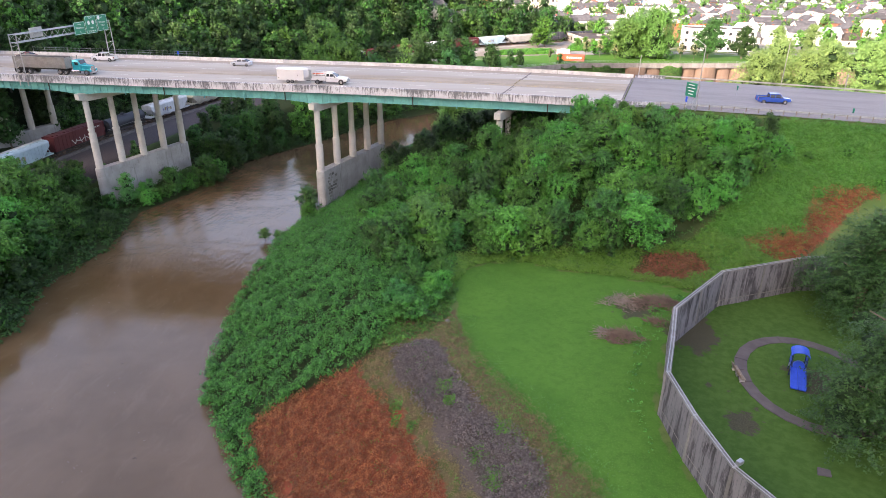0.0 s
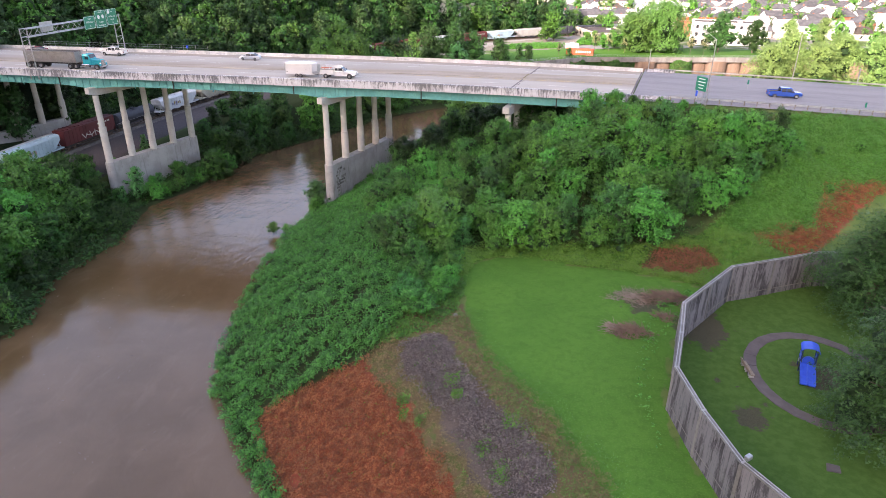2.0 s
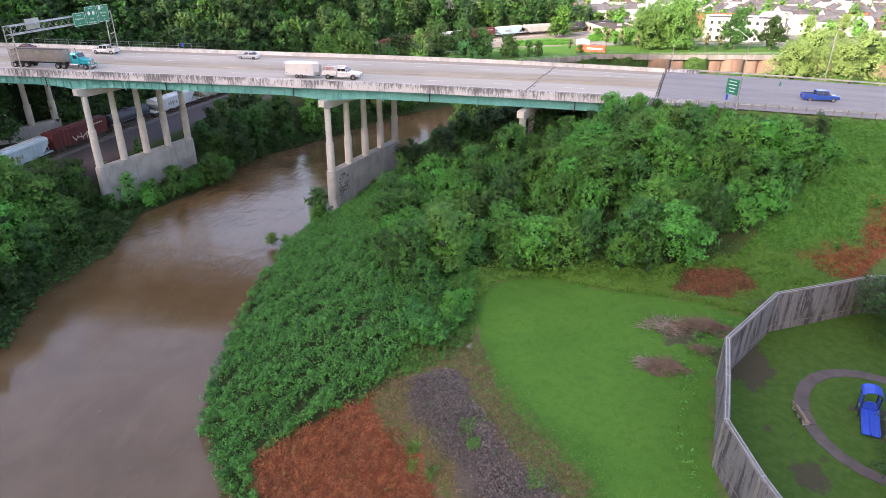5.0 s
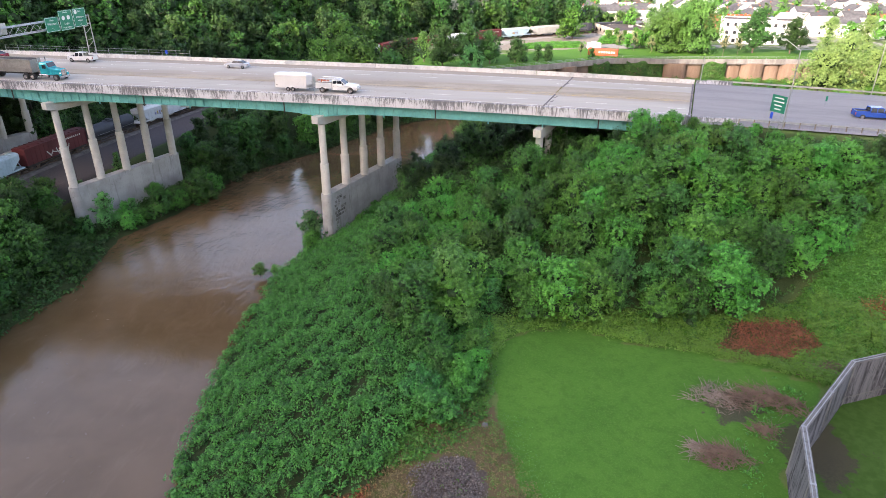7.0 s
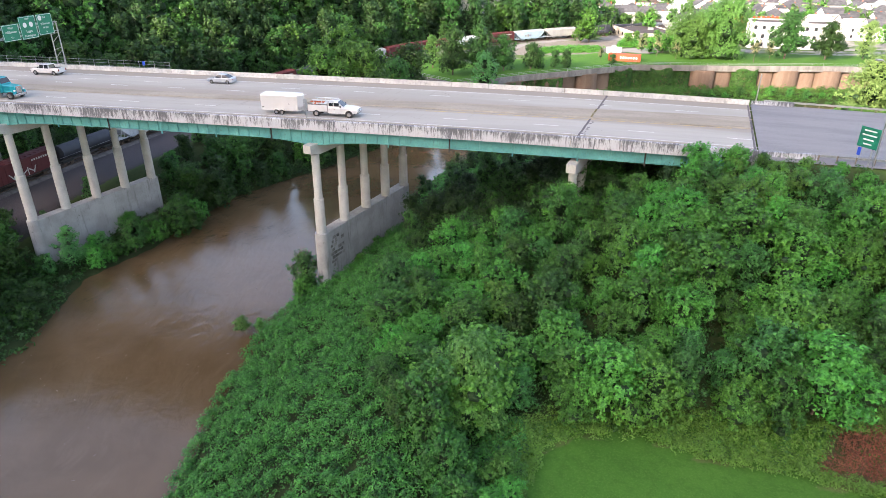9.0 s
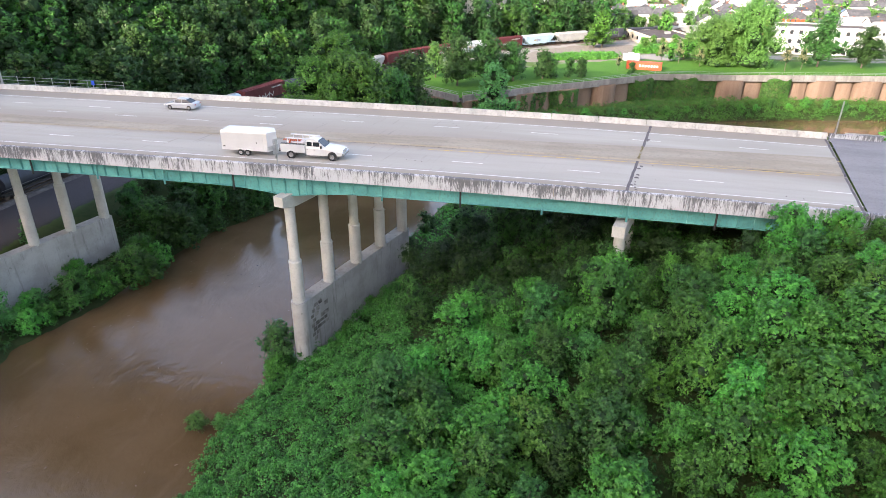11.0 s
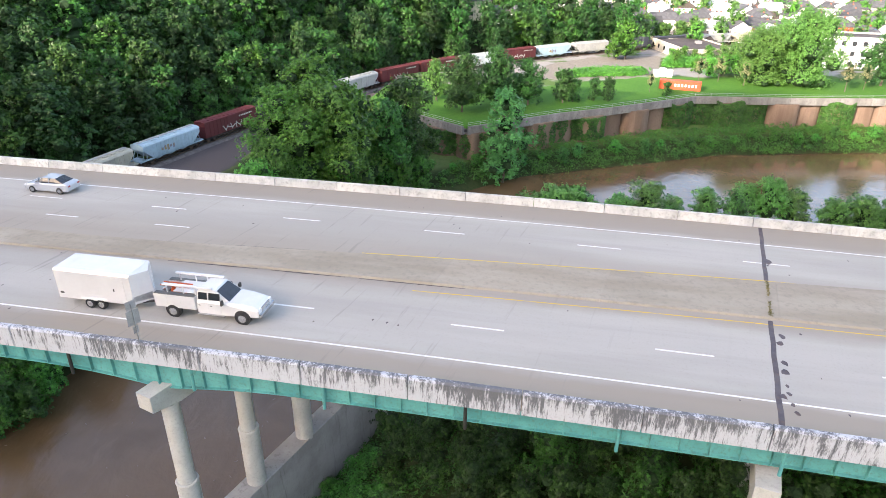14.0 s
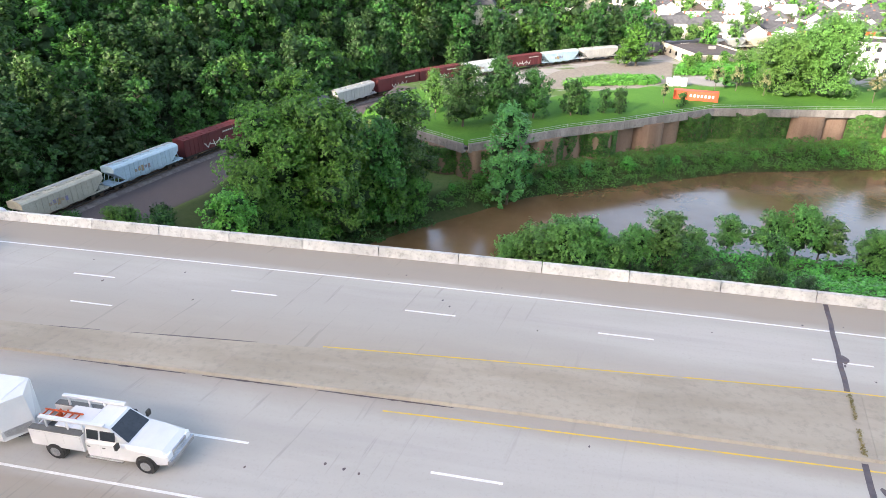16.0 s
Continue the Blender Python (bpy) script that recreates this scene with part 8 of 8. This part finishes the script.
for y_ in (-1.0, 1.0):
    part("front_wing", Shape().box((7.2, y_, 1.12), (1.5, 0.4, 0.1)).box((7.95, y_, 0.95), (0.1, 0.4, 0.4)), M_TQ, tk, bevel=0.04)
    part("exhaust_stack", Shape().tube((4.15, y_ * 0.95, 1.0), (4.15, y_ * 0.95, 3.6), 0.09, n=10), M_CHROME, tk)
    part("fuel_tank", Shape().tube((4.0, y_ * 0.95, 0.75), (5.7, y_ * 0.95, 0.75), 0.32, n=14), M_CHROME, tk)
    part("headlight", Shape().box((7.95, y_ * 0.85, 1.25), (0.15, 0.25, 0.2)), M_SIGNW, tk, bevel=0.02)
part("grille", Shape().box((7.93, 0, 1.3), (0.06, 1.0, 0.95)), M_CHROME, tk, bevel=0.02)
part("bumper", Shape().box((8.1, 0, 0.6), (0.15, 2.2, 0.35)), M_CHROME, tk, bevel=0.03)
part("mudflap", Shape().box((-8.5, -0.9, 0.6), (0.03, 0.6, 0.8)).box((-8.5, 0.9, 0.6), (0.03, 0.6, 0.8)), M_RUBBER, tk)

# ---- terrace and town ----
M_CONT = mat("orange_container_paint", (0.48, 0.07, 0.03), (0.55, 0.10, 0.04), 0.5, 0.6, c3=(0.40, 0.07, 0.03), bump=0.004)
ct = thing("shipping_container", "orange-red steel shipping container on the grass", "container", at=pose(11.5, 277.4, gz(11.5, 277.4), 0, 0, -10))
part("body", Shape().box((0, 0, 1.25), (11.0, 2.44, 2.4)), M_CONT, ct, bevel=0.04)
for i in range(22):
    part("corrugation", Shape().box((-5.25 + 0.5 * i, -1.24, 1.25), (0.22, 0.05, 2.1)), M_CONT, ct)
for i in range(7):
    part("lettering_bar", Shape().box((-1.2 + 0.9 * i, -1.28, 1.3), (0.5, 0.02, 0.7)), M_SIGNW, ct)
tp = thing("storage_tank", "white square storage tanks stacked on the grass", "tank", at=pose(8.7, 294.5, gz(8.7, 294.5), 0, 0, 10))
for i in range(3):
    part("tank", Shape().box((-1.9 + 1.9 * i, 0.3 * (i % 2), 1.1 + 0.2 * (i == 1)), (1.7, 1.8, 2.2 + 0.4 * (i == 1))), W_PAINT, tp, bevel=0.12)

M_WALLS = [mat("white_siding", (0.82, 0.82, 0.82), (0.75, 0.75, 0.75), 0.6, 0.8, c3=(0.5, 0.5, 0.48), scale2=3, bump=0.004, vary=0.12),
           mat("cream_siding", (0.62, 0.57, 0.48), (0.54, 0.50, 0.42), 0.6, 0.8, bump=0.004, vary=0.12),
           mat("red_brick", (0.30, 0.11, 0.07), (0.36, 0.15, 0.10), 0.8, 0.9, c3=(0.20, 0.08, 0.06), scale2=5, bump=0.006, vary=0.15),
           mat("blue_siding", (0.12, 0.22, 0.36), (0.15, 0.26, 0.40), 0.6, 0.8, bump=0.004)]
M_ROOFS = [mat("grey_shingles", (0.06, 0.063, 0.07), (0.10, 0.103, 0.11), 0.5, 0.9, bump=0.01, vary=0.3), mat("brown_shingles", (0.07, 0.058, 0.052), (0.10, 0.084, 0.074), 0.5, 0.9, bump=0.01, vary=0.2), mat("pale_metal_roof", (0.50, 0.51, 0.52), (0.42, 0.43, 0.44), 0.5, 0.5, 0.2, bump=0.004, vary=0.2)]
M_PANE = mat("dark_window", (0.03, 0.035, 0.04), (0.05, 0.055, 0.06), 0.5, 0.15, bump=0.0)


def house(wall, roof, w, d_, h, hip=False, porch=True):
    names = ("white", "cream", "red brick", "blue")[M_WALLS.index(wall)], ("grey shingle", "brown shingle", "pale metal")[M_ROOFS.index(roof)]
    c = thing("house", "%s two-storey house with a %s roof" % names if h > 4 else "%s single-storey house with a %s roof" % names, "house", "houses in the town")
    s = Shape().box((0, 0, h / 2 - 0.5), (w, d_, h + 1))
    r = 0.32 * w
    if not hip:
        s.add([(-w / 2, -d_ / 2, h), (w / 2, -d_ / 2, h), (0, -d_ / 2, h + r), (-w / 2, d_ / 2, h), (w / 2, d_ / 2, h), (0, d_ / 2, h + r)], [(0, 1, 2), (5, 4, 3)])
    part("wall", s, wall, c)
    rf = Shape()
    o, t = 0.45, 0.16
    e = w / 2 + o
    drop = r * o / (w / 2)
    yy = d_ / 2 + o
    inn = d_ * 0.28 if hip else 0
    lo_, hi_ = h - drop, h + r + 0.05
    pts = [(-e, -yy, lo_), (e, -yy, lo_), (e, yy, lo_), (-e, yy, lo_), (0, -yy + inn, hi_), (0, yy - inn, hi_)]
    rf.add(pts + [(x_, y_, z_ - t) for x_, y_, z_ in pts], [(3, 0, 4, 5), (1, 2, 5, 4), (0, 1, 4), (2, 3, 5), (9, 11, 10, 6), (7, 10, 11, 8), (6, 10, 7), (8, 11, 9), (0, 6, 7, 1), (1, 7, 8, 2), (2, 8, 9, 3), (3, 9, 6, 0)] if hip else [(3, 0, 4, 5), (1, 2, 5, 4), (9, 11, 10, 6), (7, 10, 11, 8), (0, 6, 10, 4), (4, 10, 7, 1), (2, 8, 11, 5), (5, 11, 9, 3), (1, 7, 8, 2), (3, 9, 6, 0)])
    part("roof", rf, roof, c)
    for fl in range(2 if h > 4 else 1):
        for x_ in (-0.28, 0.28):
            part("window", Shape().box((x_ * w, -d_ / 2 - 0.02, 1.5 + 2.7 * fl), (1.0, 0.08, 1.4)), M_PANE, c)
        for y_ in (-0.25, 0.2):
            part("window", Shape().box((-w / 2 - 0.02, y_ * d_, 1.5 + 2.7 * fl), (0.08, 1.0, 1.4)), M_PANE, c)
    if porch:
        part("porch", Shape().box((0, -d_ / 2 - 1.1, 2.5), (w * 0.9, 2.2, 0.15)).tube((-w * 0.4, -d_ / 2 - 2.0, -0.5), (-w * 0.4, -d_ / 2 - 2.0, 2.5), 0.08).tube((w * 0.4, -d_ / 2 - 2.0, -0.5), (w * 0.4, -d_ / 2 - 2.0, 2.5), 0.08), roof, c)
    part("chimney", Shape().box((w * 0.18, d_ * 0.1, h + r * 0.9), (0.6, 0.6, 1.4)), M_WALLS[2], c)
    return c


HOUSES = [house(M_WALLS[0], M_ROOFS[0], 8, 11, 6.4), house(M_WALLS[0], M_ROOFS[1], 9, 9, 3.2, True), house(M_WALLS[0], M_ROOFS[2], 7.5, 10, 6.4), house(M_WALLS[1], M_ROOFS[0], 8.5, 10, 6.4, True), house(M_WALLS[2], M_ROOFS[0], 9, 11, 5.8, True, False), house(M_WALLS[3], M_ROOFS[0], 7, 9, 5.4), house(M_WALLS[0], M_ROOFS[0], 7, 12, 3.3)]
spots = []
rgh = np.random.default_rng(91)
for row in range(17):
    for col in range(24):
        x_, y_ = 8 + col * 12.2 + rgh.uniform(-1.8, 1.8) + 4 * (row % 2), 378 + row * 15.0 + rgh.uniform(-2, 2) - 0.16 * col * 4
        if rgh.uniform() < 0.83 and x_ < 40 + 0.62 * (y_ - 180) and x_ > -30 + 0.02 * y_:
            spots.append((x_, y_))
spots += [(-56, 350), (-47, 356), (-36, 392), (-26, 398), (-40, 404), (-18, 420), (-5, 424), (5, 406), (-30, 430), (-48, 425)]
used_h = set()
for i, (x_, y_) in enumerate(spots[:295]):
    k = int(rgh.choice(7, p=[0.26, 0.16, 0.18, 0.12, 0.10, 0.05, 0.13])) if i > 6 else i
    m = pose(x_, y_, gz(x_, y_) + 0.3, 0, 0, 8 + 90 * int(rgh.integers(0, 2)) + rgh.uniform(-4, 4))
    if k in used_h:
        copy_thing(HOUSES[k], m)
    else:
        HOUSES[k].matrix_basis = m
        used_h.add(k)


def block(label, x_, y_, rz, w, d_, h, wall, storeys, bays, roofm, z=None):
    """A flat-roofed block with rows of windows."""
    c = thing("building", label, "building", "large buildings", at=pose(x_, y_, gz(x_, y_) if z is None else z, 0, 0, rz))
    part("wall", Shape().box((0, 0, h / 2 - 0.5), (w, d_, h + 1)), wall, c)
    part("parapet", Shape().box((0, -d_ / 2 + 0.15, h + 0.25), (w + 0.2, 0.4, 0.7)).box((0, d_ / 2 - 0.15, h + 0.25), (w + 0.2, 0.4, 0.7)).box((-w / 2 + 0.1, 0, h + 0.25), (0.4, d_ - 0.7, 0.7)).box((w / 2 - 0.1, 0, h + 0.25), (0.4, d_ - 0.7, 0.7)), wall, c)
    part("roof", Shape().box((0, 0, h + 0.1), (w - 0.6, d_ - 0.6, 0.12)), roofm, c)
    part("roof_unit", Shape().box((w * 0.15, 0, h + 0.6), (2.2, 1.6, 1.0)), M_SIGNB, c, bevel=0.05)
    for s_ in range(storeys):
        for b in range(bays):
            xx = -w / 2 + w * (b + 0.5) / bays
            part("window", Shape().box((xx, -d_ / 2 - 0.02, (s_ + 0.55) * h / storeys), (1.3, 0.1, 1.5)), M_PANE, c)
        for b in range(max(1, int(d_ / 5))):
            part("window", Shape().box((-w / 2 - 0.02, -d_ / 2 + 5 * (b + 0.5), (s_ + 0.55) * h / storeys), (0.1, 1.3, 1.5)), M_PANE, c)
    return c


M_FLATROOF = mat("tar_roof", (0.06, 0.05, 0.05), (0.09, 0.075, 0.07), 0.4, 0.9, bump=0.01)
tn = block("low tan building with a flat dark roof", 25.5, 355.5, 18, 19, 31, 3.6, M_WALLS[1], 1, 3, M_FLATROOF)
block("long white three-storey building with rows of dark windows", 82, 338, -6, 32, 14, 10.0, M_WALLS[0], 3, 10, M_FLATROOF)
block("tan brick building with empty windows", -5, 455, 10, 20, 12, 11, M_WALLS[1], 3, 6, M_FLATROOF)
block("red brick block with a flat roof", 75, 372, 6, 24, 14, 7.5, M_WALLS[2], 2, 7, M_FLATROOF)
sgn = thing("roof_sign", "row of red sign bars standing on a roof", "sign", at=pose(75, 366, gz(75, 372) + 8.0, 0, 0, 6))
for i in range(10):
    part("lettering_bar", Shape().box((-9 + 2 * i, 0, 0.9), (1.3, 0.12, 1.5)), M_ORANGE, sgn)
part("frame", Shape().box((0, 0.2, 0.1), (20, 0.15, 0.15)).box((0, 0.2, 1.5), (20, 0.15, 0.15)), M_STEEL, sgn)
